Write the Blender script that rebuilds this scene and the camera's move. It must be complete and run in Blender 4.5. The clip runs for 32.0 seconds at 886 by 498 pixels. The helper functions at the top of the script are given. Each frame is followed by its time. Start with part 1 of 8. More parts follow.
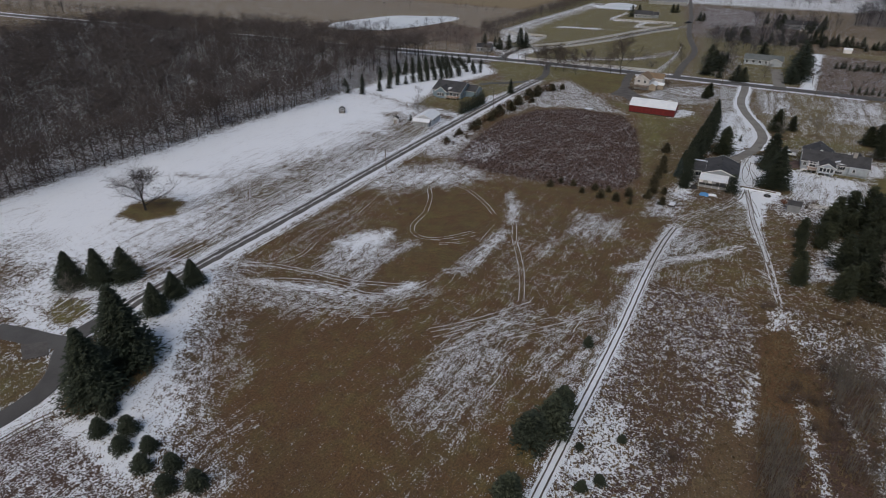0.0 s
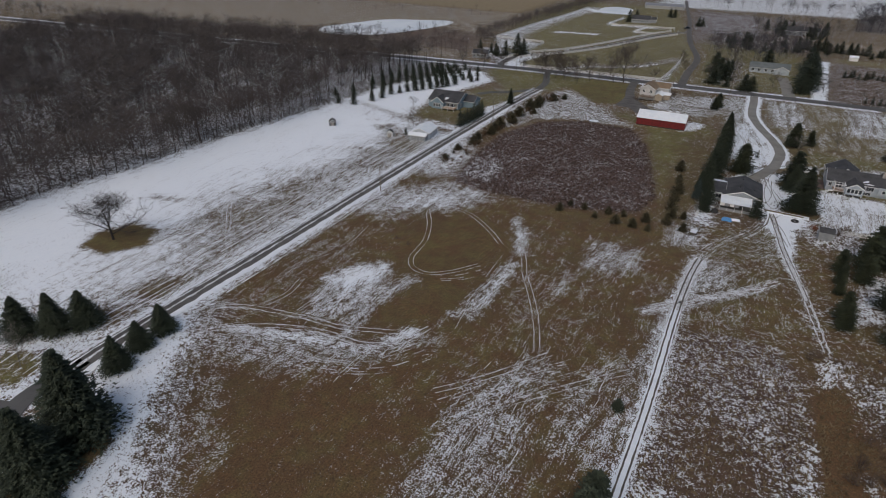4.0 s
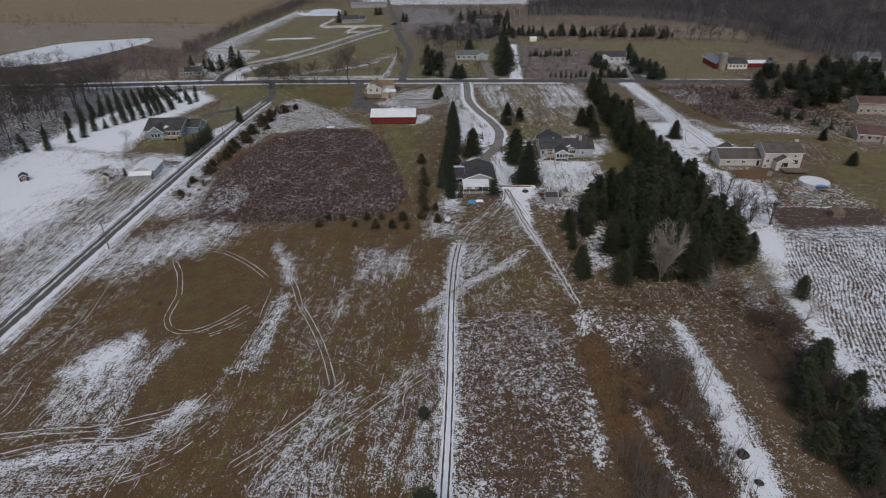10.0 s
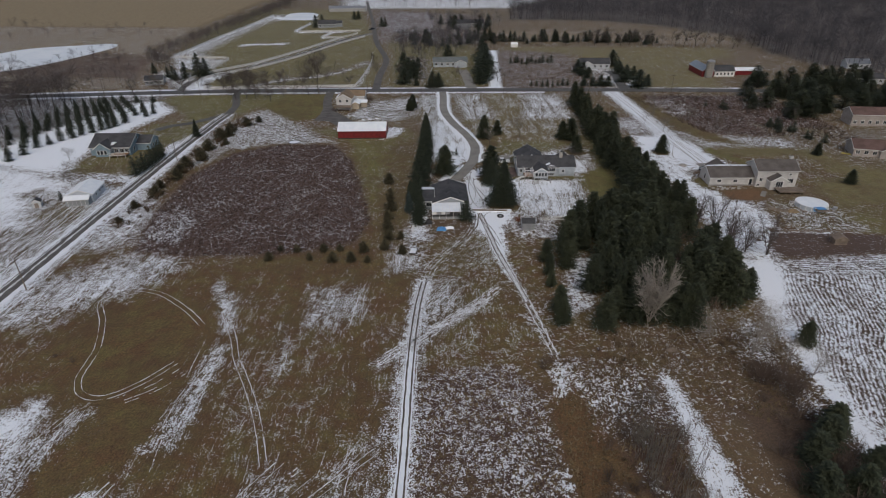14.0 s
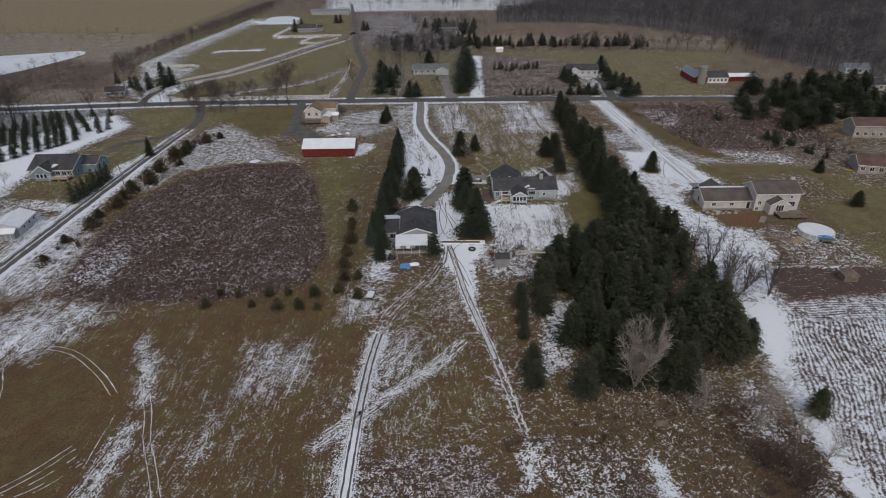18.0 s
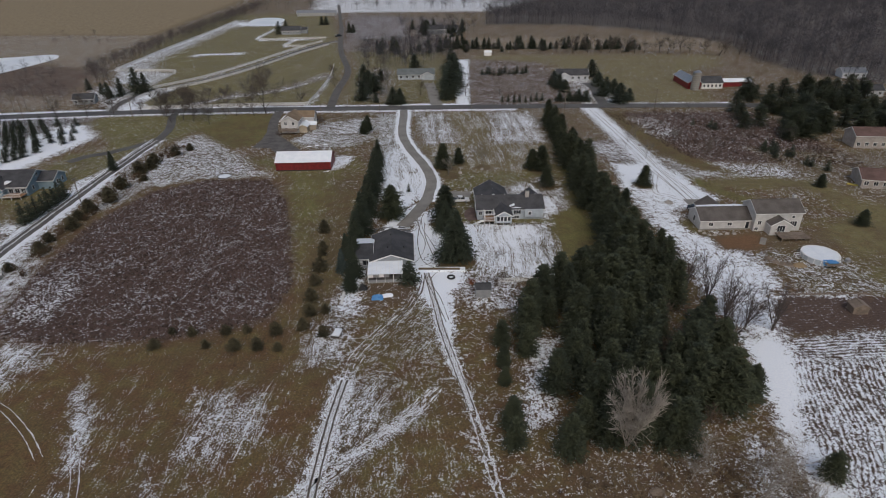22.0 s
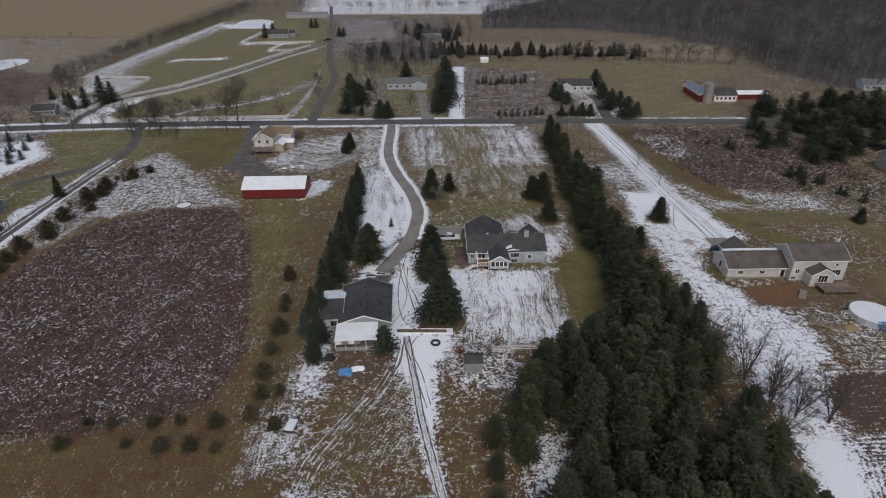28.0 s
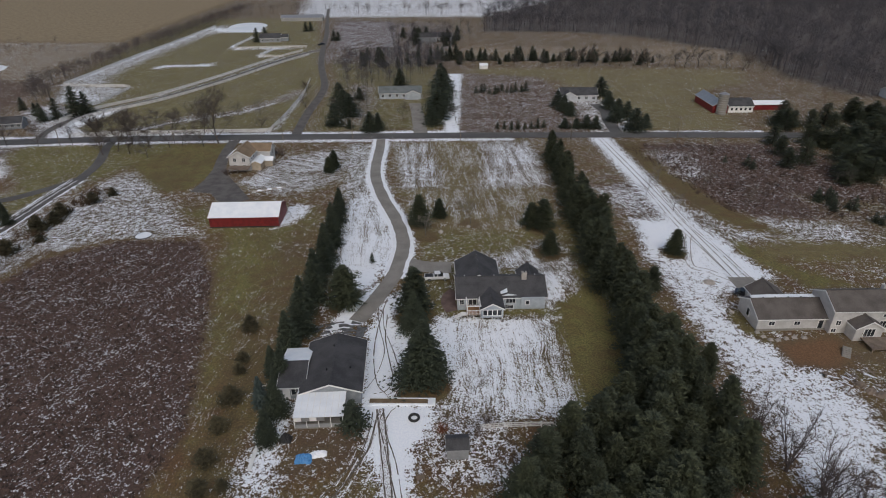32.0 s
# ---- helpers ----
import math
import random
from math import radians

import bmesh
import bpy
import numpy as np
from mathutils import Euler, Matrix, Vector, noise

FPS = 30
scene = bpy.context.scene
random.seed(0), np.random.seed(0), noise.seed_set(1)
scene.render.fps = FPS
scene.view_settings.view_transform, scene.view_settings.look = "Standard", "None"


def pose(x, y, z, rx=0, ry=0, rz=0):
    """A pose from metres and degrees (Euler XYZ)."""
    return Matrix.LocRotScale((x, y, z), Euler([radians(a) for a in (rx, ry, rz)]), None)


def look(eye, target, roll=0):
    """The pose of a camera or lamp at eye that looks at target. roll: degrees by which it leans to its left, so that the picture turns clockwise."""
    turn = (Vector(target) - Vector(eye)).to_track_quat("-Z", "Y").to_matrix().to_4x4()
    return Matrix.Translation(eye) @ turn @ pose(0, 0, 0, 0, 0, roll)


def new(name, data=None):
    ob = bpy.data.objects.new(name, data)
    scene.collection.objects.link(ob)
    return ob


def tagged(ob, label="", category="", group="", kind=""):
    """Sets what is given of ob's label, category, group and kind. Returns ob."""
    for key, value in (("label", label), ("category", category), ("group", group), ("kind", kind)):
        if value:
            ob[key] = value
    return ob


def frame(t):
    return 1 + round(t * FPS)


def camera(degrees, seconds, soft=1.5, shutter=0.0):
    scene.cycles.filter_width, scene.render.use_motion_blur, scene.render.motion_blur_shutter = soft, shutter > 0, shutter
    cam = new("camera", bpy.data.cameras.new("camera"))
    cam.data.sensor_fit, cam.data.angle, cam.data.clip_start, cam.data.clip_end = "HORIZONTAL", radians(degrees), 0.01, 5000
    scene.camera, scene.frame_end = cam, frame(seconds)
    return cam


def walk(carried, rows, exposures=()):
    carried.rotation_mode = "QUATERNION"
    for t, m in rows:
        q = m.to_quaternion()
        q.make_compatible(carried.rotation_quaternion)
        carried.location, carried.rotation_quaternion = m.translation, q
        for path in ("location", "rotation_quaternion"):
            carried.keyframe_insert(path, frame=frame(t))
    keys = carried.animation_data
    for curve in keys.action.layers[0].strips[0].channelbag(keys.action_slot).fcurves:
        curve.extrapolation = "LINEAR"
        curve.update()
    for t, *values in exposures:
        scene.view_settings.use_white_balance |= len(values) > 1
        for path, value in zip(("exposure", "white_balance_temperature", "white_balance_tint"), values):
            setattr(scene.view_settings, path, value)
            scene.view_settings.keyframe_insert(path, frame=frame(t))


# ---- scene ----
EXPOSURES = ((0.0, 0.07, 6450, 10.6), (14.0, 0.15, 6470, 10.5), (20.0, 0.23, 6480, 10.5), (32.0, 0.27, 6450, 10.4))
cam = camera(74.75, 32.0, soft=1.0)
# seconds, place, yaw, pitch, roll
PATH = [
    (0.0, 11.62, -16.48, 67.23, 26.64, -28.86, -0.46),
    (0.5, 10.51, -15.07, 66.84, 26.60, -28.87, -0.78),
    (1.0, 9.24, -13.50, 66.63, 26.52, -28.82, -0.95),
    (1.5, 7.89, -11.81, 66.57, 26.39, -28.77, -0.98),
    (2.0, 6.55, -10.02, 66.58, 26.24, -28.74, -0.96),
    (2.5, 5.24, -8.16, 66.64, 26.08, -28.73, -0.93),
    (3.0, 3.95, -6.29, 66.76, 25.95, -28.71, -0.89),
    (3.5, 2.77, -4.52, 66.89, 25.83, -28.70, -0.85),
    (5.5, 0.88, 0.28, 66.89, 25.61, -28.64, -0.74),
    (6.0, 1.11, 0.50, 66.90, 22.90, -28.62, -0.65),
    (6.5, 1.07, 0.30, 67.10, 13.95, -28.54, -0.13),
    (7.0, 0.71, -0.04, 67.37, 4.34, -28.59, 0.53),
    (7.5, 0.28, -0.37, 67.64, 1.70, -28.56, 0.62),
    (8.0, -0.00, -0.54, 67.92, 0.93, -28.54, 0.64),
    (8.5, -0.06, -0.48, 68.20, 0.40, -28.54, 0.56),
    (9.0, 0.00, 0.00, 68.40, 0.00, -28.55, 0.50),
    (9.5, 0.24, 1.02, 68.53, -0.35, -28.50, 0.46),
    (10.0, 0.62, 2.48, 68.57, -0.65, -28.48, 0.44),
    (10.5, 1.11, 4.30, 68.57, -0.91, -28.44, 0.44),
    (11.0, 1.70, 6.32, 68.52, -1.15, -28.41, 0.43),
    (11.5, 2.33, 8.39, 68.39, -1.33, -28.37, 0.40),
    (12.0, 3.01, 10.50, 68.24, -1.47, -28.35, 0.37),
    (12.5, 3.75, 12.68, 68.11, -1.60, -28.32, 0.31),
    (13.0, 4.54, 14.94, 68.05, -1.69, -28.30, 0.27),
    (13.5, 5.41, 17.29, 68.05, -1.81, -28.27, 0.26),
    (14.0, 6.37, 19.69, 68.07, -1.93, -28.26, 0.26),
    (14.5, 7.41, 22.09, 68.08, -2.03, -28.28, 0.27),
    (16.5, 11.56, 31.11, 68.35, -2.38, -28.26, 0.35),
    (17.0, 12.57, 33.42, 68.38, -2.49, -28.27, 0.43),
    (17.5, 13.52, 35.78, 68.38, -2.55, -28.27, 0.48),
    (18.0, 14.43, 38.17, 68.37, -2.61, -28.25, 0.51),
    (18.5, 15.29, 40.50, 68.38, -2.67, -28.26, 0.50),
    (19.0, 16.02, 42.67, 68.50, -2.74, -28.26, 0.47),
    (19.5, 16.56, 44.41, 68.70, -2.82, -28.28, 0.46),
    (20.0, 16.99, 45.88, 68.96, -2.89, -28.27, 0.44),
    (20.5, 17.47, 47.10, 69.14, -3.06, -28.27, 0.44),
    (21.0, 17.96, 48.17, 69.13, -3.22, -28.30, 0.45),
    (21.5, 18.43, 49.36, 69.01, -3.28, -28.33, 0.49),
    (22.0, 18.91, 50.88, 68.88, -3.30, -28.32, 0.44),
    (22.5, 19.34, 52.65, 68.73, -3.30, -28.33, 0.36),
    (23.0, 19.75, 54.41, 68.63, -3.33, -28.36, 0.26),
    (23.5, 20.12, 55.89, 68.60, -3.35, -28.42, 0.23),
    (24.0, 20.48, 57.48, 68.62, -3.38, -28.45, 0.21),
    (24.5, 20.82, 59.31, 68.58, -3.40, -28.45, 0.18),
    (25.0, 21.15, 61.37, 68.45, -3.44, -28.40, 0.15),
    (25.5, 21.46, 63.66, 68.25, -3.43, -28.35, 0.10),
    (27.5, 22.76, 72.87, 68.59, -3.41, -28.33, 0.13),
    (28.0, 23.06, 75.44, 68.60, -3.41, -28.33, 0.12),
    (28.5, 23.54, 77.97, 68.58, -3.37, -28.31, 0.13),
    (29.0, 24.13, 80.45, 68.57, -3.34, -28.30, 0.12),
    (29.5, 24.73, 82.91, 68.55, -3.31, -28.31, 0.14),
    (30.0, 25.33, 85.33, 68.52, -3.26, -28.31, 0.18),
    (30.5, 25.97, 87.74, 68.46, -3.26, -28.29, 0.21),
    (31.0, 26.61, 90.15, 68.40, -3.22, -28.28, 0.25),
    (31.5, 27.29, 92.59, 68.35, -3.19, -28.27, 0.26),
    (32.0, 27.97, 95.05, 68.25, -3.10, -28.28, 0.24),
]
walk(cam, [(t, pose(x, y, z, 90 + p, r, w)) for t, x, y, z, w, p, r in PATH], EXPOSURES)

# ---- light: a bright overcast winter sky ----
world = bpy.data.worlds.new("winter_sky")
scene.world = world
world.use_nodes = True
wn = world.node_tree.nodes
sky = wn.new("ShaderNodeTexSky")
sky.sky_type = "NISHITA"
sky.sun_disc = False
sky.sun_elevation = radians(38)
sky.sun_rotation = radians(200)
sky.air_density, sky.dust_density, sky.ozone_density = 1.0, 3.0, 1.0
wn["Background"].inputs[1].default_value = 0.075
world.node_tree.links.new(sky.outputs[0], wn["Background"].inputs[0])
sun_data = bpy.data.lights.new("sun", "SUN")
sun_data.energy, sun_data.angle, sun_data.color = 0.9, radians(30), (1.0, 0.96, 0.9)
sun = new("sun", sun_data)
sun.matrix_world = look((0, 0, 200), (-30, 85, 80))

# ---- materials ----
class Nodes:
    """A short hand for building node materials."""

    def __init__(self, name):
        self.mat = bpy.data.materials.new(name)
        self.mat.use_nodes = True
        self.t = self.mat.node_tree
        self.bsdf = self.t.nodes["Principled BSDF"]
        self.pos = self.t.nodes.new("ShaderNodeNewGeometry").outputs["Position"]

    def add(self, kind, **props):
        n = self.t.nodes.new("ShaderNode" + kind)
        for k, v in props.items():
            setattr(n, k, v)
        return n

    def put(self, socket, value):
        if hasattr(value, "is_linked"):
            self.t.links.new(value, socket)
        elif isinstance(value, tuple) and len(value) == 3 and socket.type == "RGBA":
            socket.default_value = (*value, 1)
        else:
            socket.default_value = value

    def noise(self, scale, detail=3.0, rough=0.55, stretch=None, turn=0.0, vec=None):
        """Noise in world metres, optionally turned about z and stretched."""
        v = vec or self.pos
        if stretch or turn:
            m = self.add("Mapping", vector_type="TEXTURE")
            self.put(m.inputs["Vector"], v)
            m.inputs["Rotation"].default_value = (0, 0, radians(turn))
            m.inputs["Scale"].default_value = stretch or (1, 1, 1)
            v = m.outputs[0]
        n = self.add("TexNoise")
        self.put(n.inputs["Vector"], v)
        n.inputs["Scale"].default_value, n.inputs["Detail"].default_value, n.inputs["Roughness"].default_value = scale, detail, rough
        return n.outputs["Fac"]

    def attr(self, name):
        return self.add("Attribute", attribute_name=name).outputs["Fac"]

    def math(self, op, a, b=0.0, c=0.0, clamp=False):
        n = self.add("Math", operation=op, use_clamp=clamp)
        for s, v in zip(n.inputs, (a, b, c)):
            self.put(s, v)
        return n.outputs[0]

    def ramp(self, x, lo, hi, a=0.0, b=1.0):
        n = self.add("MapRange", interpolation_type="SMOOTHSTEP")
        for s, v in zip(n.inputs, (x, lo, hi, a, b)):
            self.put(s, v)
        return n.outputs[0]

    def mix(self, f, a, b):
        n = self.add("Mix", data_type="RGBA")
        self.put(n.inputs["Factor"], f)
        self.put(n.inputs[6], a)
        self.put(n.inputs[7], b)
        return n.outputs[2]

    def mix_value(self, f, a, b):
        n = self.add("Mix", data_type="FLOAT")
        for s, v in zip((n.inputs[0], n.inputs[2], n.inputs[3]), (f, a, b)):
            self.put(s, v)
        return n.outputs[0]

    def done(self, color, rough=0.8, metal=0.0, bump=None, strength=0.4, dist=0.05):
        self.put(self.bsdf.inputs["Base Color"], color)
        self.put(self.bsdf.inputs["Roughness"], rough)
        self.bsdf.inputs["Metallic"].default_value = metal
        if bump is not None:
            b = self.add("Bump")
            b.inputs["Strength"].default_value, b.inputs["Distance"].default_value = strength, dist
            self.put(b.inputs["Height"], bump)
            self.put(self.bsdf.inputs["Normal"], b.outputs[0])
        return self.mat


def plain(name, a, b, scale=1.5, rough=0.8, metal=0.0, fine=14.0, strength=0.3, dist=0.03, jitter=0.0):
    """Two colours mixed by coarse and fine noise, with fine relief; jitter varies it from object to object."""
    n = Nodes(name)
    f = n.math("ADD", n.math("MULTIPLY", n.noise(scale), 0.65), n.math("MULTIPLY", n.noise(fine, 4), 0.35))
    f = n.ramp(f, 0.34, 0.64)
    if jitter:
        r = n.add("ObjectInfo").outputs["Random"]
        f = n.math("ADD", f, n.math("MULTIPLY", n.math("SUBTRACT", r, 0.5), jitter), clamp=True)
    return n.done(n.mix(f, a, b), rough, metal, n.noise(fine, 3), strength, dist)


def boards(name, a, b, pitch, axis=2, rough=0.6, depth=0.02):
    """Lapped siding or ribbed sheet: lines every pitch metres along an axis of the thing, with faint streaks."""
    n = Nodes(name)
    co = n.add("TexCoord").outputs["Object"]
    sep = n.add("SeparateXYZ")
    n.put(sep.inputs[0], co)
    saw = n.math("FRACT", n.math("DIVIDE", sep.outputs[axis], pitch))
    f = n.ramp(n.noise(0.8, 4), 0.35, 0.65)
    col = n.mix(f, a, b)
    col = n.mix(n.ramp(saw, 0.0, 0.14, 0.35, 0.0), col, (a[0] * 0.4, a[1] * 0.4, a[2] * 0.4))
    return n.done(col, rough, 0.0, saw, 0.8, depth)


SNOW = plain("snow", (0.78, 0.81, 0.86), (0.88, 0.90, 0.93), 0.7, 0.7, fine=5.0, strength=0.5, dist=0.05)


def thin_snow():
    """Snow broken by dead grass that pokes through it."""
    n = Nodes("thin_snow")
    f = n.ramp(n.noise(5.0, 4, 0.75), 0.40, 0.52)
    grass = n.mix(n.ramp(n.noise(3.0, 4), 0.38, 0.62), (0.056, 0.030, 0.013), (0.150, 0.090, 0.040))
    return n.done(n.mix(f, grass, (0.86, 0.885, 0.92)), 0.8, 0.0, f, 0.5, 0.04)


THIN_SNOW = thin_snow()
ROOF_SNOW = plain("roof_snow", (0.72, 0.76, 0.81), (0.82, 0.85, 0.88), 0.5, 0.65, fine=6.0, strength=0.3, dist=0.03)
ICE = plain("pond_ice", (0.70, 0.74, 0.79), (0.84, 0.86, 0.88), 0.05, 0.35, fine=0.4)
BARK = plain("grey_bark", (0.10, 0.085, 0.07), (0.20, 0.18, 0.155), 0.9, 0.9, fine=9, jitter=0.5)
BARK_DARK = plain("dark_bark", (0.05, 0.04, 0.034), (0.10, 0.083, 0.07), 0.9, 0.9, fine=9, jitter=0.4)
BARK_BLACK = plain("black_bark", (0.026, 0.022, 0.02), (0.055, 0.047, 0.042), 0.9, 0.9, fine=9)
BARK_BROWN = plain("brown_bark", (0.05, 0.04, 0.035), (0.10, 0.08, 0.072), 0.9, 0.9, fine=9, jitter=0.4)
BARK_PALE = plain("pale_bark", (0.20, 0.183, 0.16), (0.33, 0.30, 0.265), 0.9, 0.9, fine=9)
NEEDLE = plain("spruce_needles", (0.027, 0.036, 0.022), (0.052, 0.064, 0.037), 0.7, 0.75, fine=5, jitter=0.5)
NEEDLE_PINE = plain("pine_needles", (0.026, 0.034, 0.019), (0.057, 0.066, 0.032), 0.45, 0.75, fine=4, jitter=0.6)
NEEDLE_BLUE = plain("blue_spruce_needles", (0.03, 0.045, 0.04), (0.07, 0.095, 0.085), 0.7, 0.75, fine=5)
NEEDLE_BROWN = plain("brown_juniper_needles", (0.048, 0.043, 0.022), (0.11, 0.092, 0.048), 0.7, 0.8, fine=5, jitter=0.6)
BRUSH = plain("dry_brush", (0.075, 0.052, 0.04), (0.15, 0.11, 0.085), 0.6, 0.9, fine=6, jitter=0.5)
RUST_SHRUB = plain("rusty_shrub", (0.055, 0.038, 0.025), (0.12, 0.075, 0.042), 0.6, 0.9, fine=6, jitter=0.6)
ASPHALT = plain("asphalt", (0.075, 0.072, 0.070), (0.115, 0.111, 0.107), 0.12, 0.85, fine=7.0, strength=0.2, dist=0.01)
CONCRETE = plain("worn_drive", (0.19, 0.178, 0.16), (0.26, 0.245, 0.222), 0.25, 0.85, fine=6.0, strength=0.2, dist=0.01)
GRAVEL = plain("gravel", (0.075, 0.069, 0.065), (0.135, 0.125, 0.117), 0.35, 0.9, fine=5.0, strength=0.4)
SHINGLE = plain("charcoal_shingles", (0.035, 0.035, 0.038), (0.07, 0.069, 0.072), 0.35, 0.85, fine=5.0, strength=0.4)
SHINGLE_BROWN = plain("brown_shingles", (0.07, 0.06, 0.054), (0.12, 0.105, 0.094), 0.35, 0.85, fine=5.0, strength=0.4)
SHINGLE_RED = plain("reddish_shingles", (0.085, 0.05, 0.042), (0.14, 0.085, 0.072), 0.35, 0.85, fine=5.0, strength=0.4)
SHINGLE_TAN = plain("tan_shingles", (0.17, 0.12, 0.075), (0.25, 0.18, 0.115), 0.35, 0.85, fine=5.0, strength=0.4)
SIDING_GREY = boards("grey_siding", (0.23, 0.25, 0.27), (0.30, 0.32, 0.34), 0.2)
SIDING_PALE = boards("pale_siding", (0.45, 0.47, 0.50), (0.55, 0.57, 0.60), 0.2)
SIDING_SKY = boards("light_blue_grey_siding", (0.34, 0.385, 0.43), (0.43, 0.475, 0.52), 0.2)
SIDING_TAUPE = boards("taupe_siding", (0.30, 0.27, 0.25), (0.38, 0.345, 0.32), 0.2)
SIDING_BLUE = boards("blue_grey_siding", (0.17, 0.24, 0.29), (0.22, 0.30, 0.35), 0.2)
SIDING_BEIGE = boards("beige_siding", (0.48, 0.47, 0.46), (0.57, 0.56, 0.55), 0.2)
SIDING_TAN = boards("tan_siding", (0.37, 0.31, 0.235), (0.45, 0.38, 0.295), 0.2)
RED_METAL = boards("red_barn_sheet", (0.13, 0.010, 0.012), (0.19, 0.017, 0.019), 0.45, 0, 0.5)
WHITE = plain("white_paint", (0.70, 0.70, 0.69), (0.80, 0.80, 0.79), 0.7, 0.5, fine=8, strength=0.1)
GREY_PAINT = plain("grey_paint", (0.20, 0.21, 0.22), (0.28, 0.29, 0.30), 0.7, 0.6, fine=8, strength=0.1)
WOOD = plain("weathered_wood", (0.14, 0.11, 0.085), (0.24, 0.19, 0.15), 0.8, 0.85, fine=9)
DECK_WOOD = plain("deck_wood", (0.22, 0.115, 0.055), (0.32, 0.18, 0.09), 0.8, 0.8, fine=9)
BRICK = plain("chimney_stone", (0.30, 0.28, 0.26), (0.42, 0.40, 0.37), 2.0, 0.9, fine=12)
DARK = plain("dark_void", (0.012, 0.012, 0.014), (0.03, 0.03, 0.032), 1.0, 0.6)
STONE = plain("field_stone", (0.24, 0.22, 0.20), (0.42, 0.39, 0.36), 1.2, 0.9, fine=8)
TARP = plain("blue_tarp", (0.05, 0.20, 0.45), (0.10, 0.30, 0.58), 1.2, 0.45, fine=6)
RUBBER = plain("rubber", (0.02, 0.02, 0.02), (0.035, 0.035, 0.035), 3.0, 0.8)
CAR_WHITE = plain("white_car_paint", (0.66, 0.67, 0.68), (0.75, 0.76, 0.77), 0.6, 0.25, strength=0.03)
CAR_DARK = plain("dark_car_paint", (0.03, 0.035, 0.045), (0.05, 0.055, 0.065), 0.6, 0.25, strength=0.03)
CAR_YELLOW = plain("yellow_paint", (0.45, 0.36, 0.05), (0.52, 0.42, 0.08), 0.6, 0.4, strength=0.03)
METAL = plain("galvanised_metal", (0.34, 0.35, 0.36), (0.45, 0.46, 0.47), 1.2, 0.45, 0.7)
POOL_BLUE = plain("pool_wall", (0.36, 0.41, 0.46), (0.50, 0.54, 0.58), 1.2, 0.4)


def glass_material():
    n = Nodes("window_glass")
    f = n.ramp(n.noise(0.5), 0.4, 0.6)
    return n.done(n.mix(f, (0.018, 0.022, 0.027), (0.05, 0.056, 0.063)), 0.12)


GLASS = glass_material()

# ---- helpers for shapes ----
def mesh_of(name, verts, faces, mat, smooth=False):
    me = bpy.data.meshes.new(name)
    me.from_pydata([tuple(v) for v in verts], [], [tuple(f) for f in faces])
    me.materials.append(mat)
    if smooth:
        me.polygons.foreach_set("use_smooth", [True] * len(me.polygons))
    me.update()
    return me


def curve_points(pts, step=1.0):
    """A smooth line (Catmull-Rom) through the points, sampled about every step metres."""
    p = np.array([pts[0], *pts, pts[-1]], float)
    p[0], p[-1] = 2 * p[1] - p[2], 2 * p[-2] - p[-3]
    out = []
    for i in range(1, len(p) - 2):
        n = max(2, int(np.linalg.norm(p[i + 1] - p[i]) / step))
        for k in range(n):
            u = k / n
            out.append(0.5 * (2 * p[i] + (p[i + 1] - p[i - 1]) * u + (2 * p[i - 1] - 5 * p[i] + 4 * p[i + 1] - p[i + 2]) * u * u
                              + (3 * p[i] - p[i - 1] - 3 * p[i + 1] + p[i + 2]) * u ** 3))
    out.append(p[-2])
    return np.array(out)


def offset_line(line, d):
    g = np.gradient(line, axis=0)
    g /= np.linalg.norm(g, axis=1)[:, None] + 1e-9
    return line + np.stack([-g[:, 1], g[:, 0]], 1) * np.asarray(d).reshape(-1, 1)


def ribbon(pts, width, z=0.03, step=1.5, ragged=0.0, gaps=0.0, shift=0.0, drop=0.0):
    """A strip along a line: its corners and faces. ragged: uneven edges; gaps: share of it that is missing; drop: skirts at its sides."""
    line = offset_line(curve_points(pts, step), shift)
    n = len(line)
    wl = np.linspace(width[0], width[1], n) / 2 if isinstance(width, tuple) else np.full(n, width / 2)
    wr = wl.copy()
    if ragged:
        soft = np.array((0.25, 0.6, 1.0, 0.6, 0.25)) / 1.6
        wl = wl * (1 + ragged * np.convolve(np.random.uniform(-1, 1, n + 4), soft, "valid"))
        wr = wr * (1 + ragged * np.convolve(np.random.uniform(-1, 1, n + 4), soft, "valid"))
    a, b = offset_line(line, wl), offset_line(line, -wr)
    rows = [(a, z), (b, z)]
    if drop:
        rows = [(offset_line(line, wl + 0.25), z - drop), (a, z), (b, z), (offset_line(line, -wr - 0.25), z - drop)]
    k = len(rows)
    verts = np.concatenate([np.column_stack([r, np.full(n, h)]) for r, h in rows])
    keep = np.ones(n - 1, bool)
    if gaps:
        walkn = np.convolve(np.random.rand(n + 8), np.ones(5) / 5, "same")[4:n + 3]
        keep = walkn > np.quantile(walkn, gaps)
    faces = [(r * n + i, (r + 1) * n + i, (r + 1) * n + i + 1, r * n + i + 1) for i in range(n - 1) if keep[i] for r in range(k - 1)]
    return verts, faces


def joined(pieces):
    vs, fs, o = [], [], 0
    for v, f in pieces:
        vs.append(np.asarray(v, float))
        fs += [tuple(i + o for i in q) for q in f]
        o += len(v)
    return np.concatenate(vs), fs


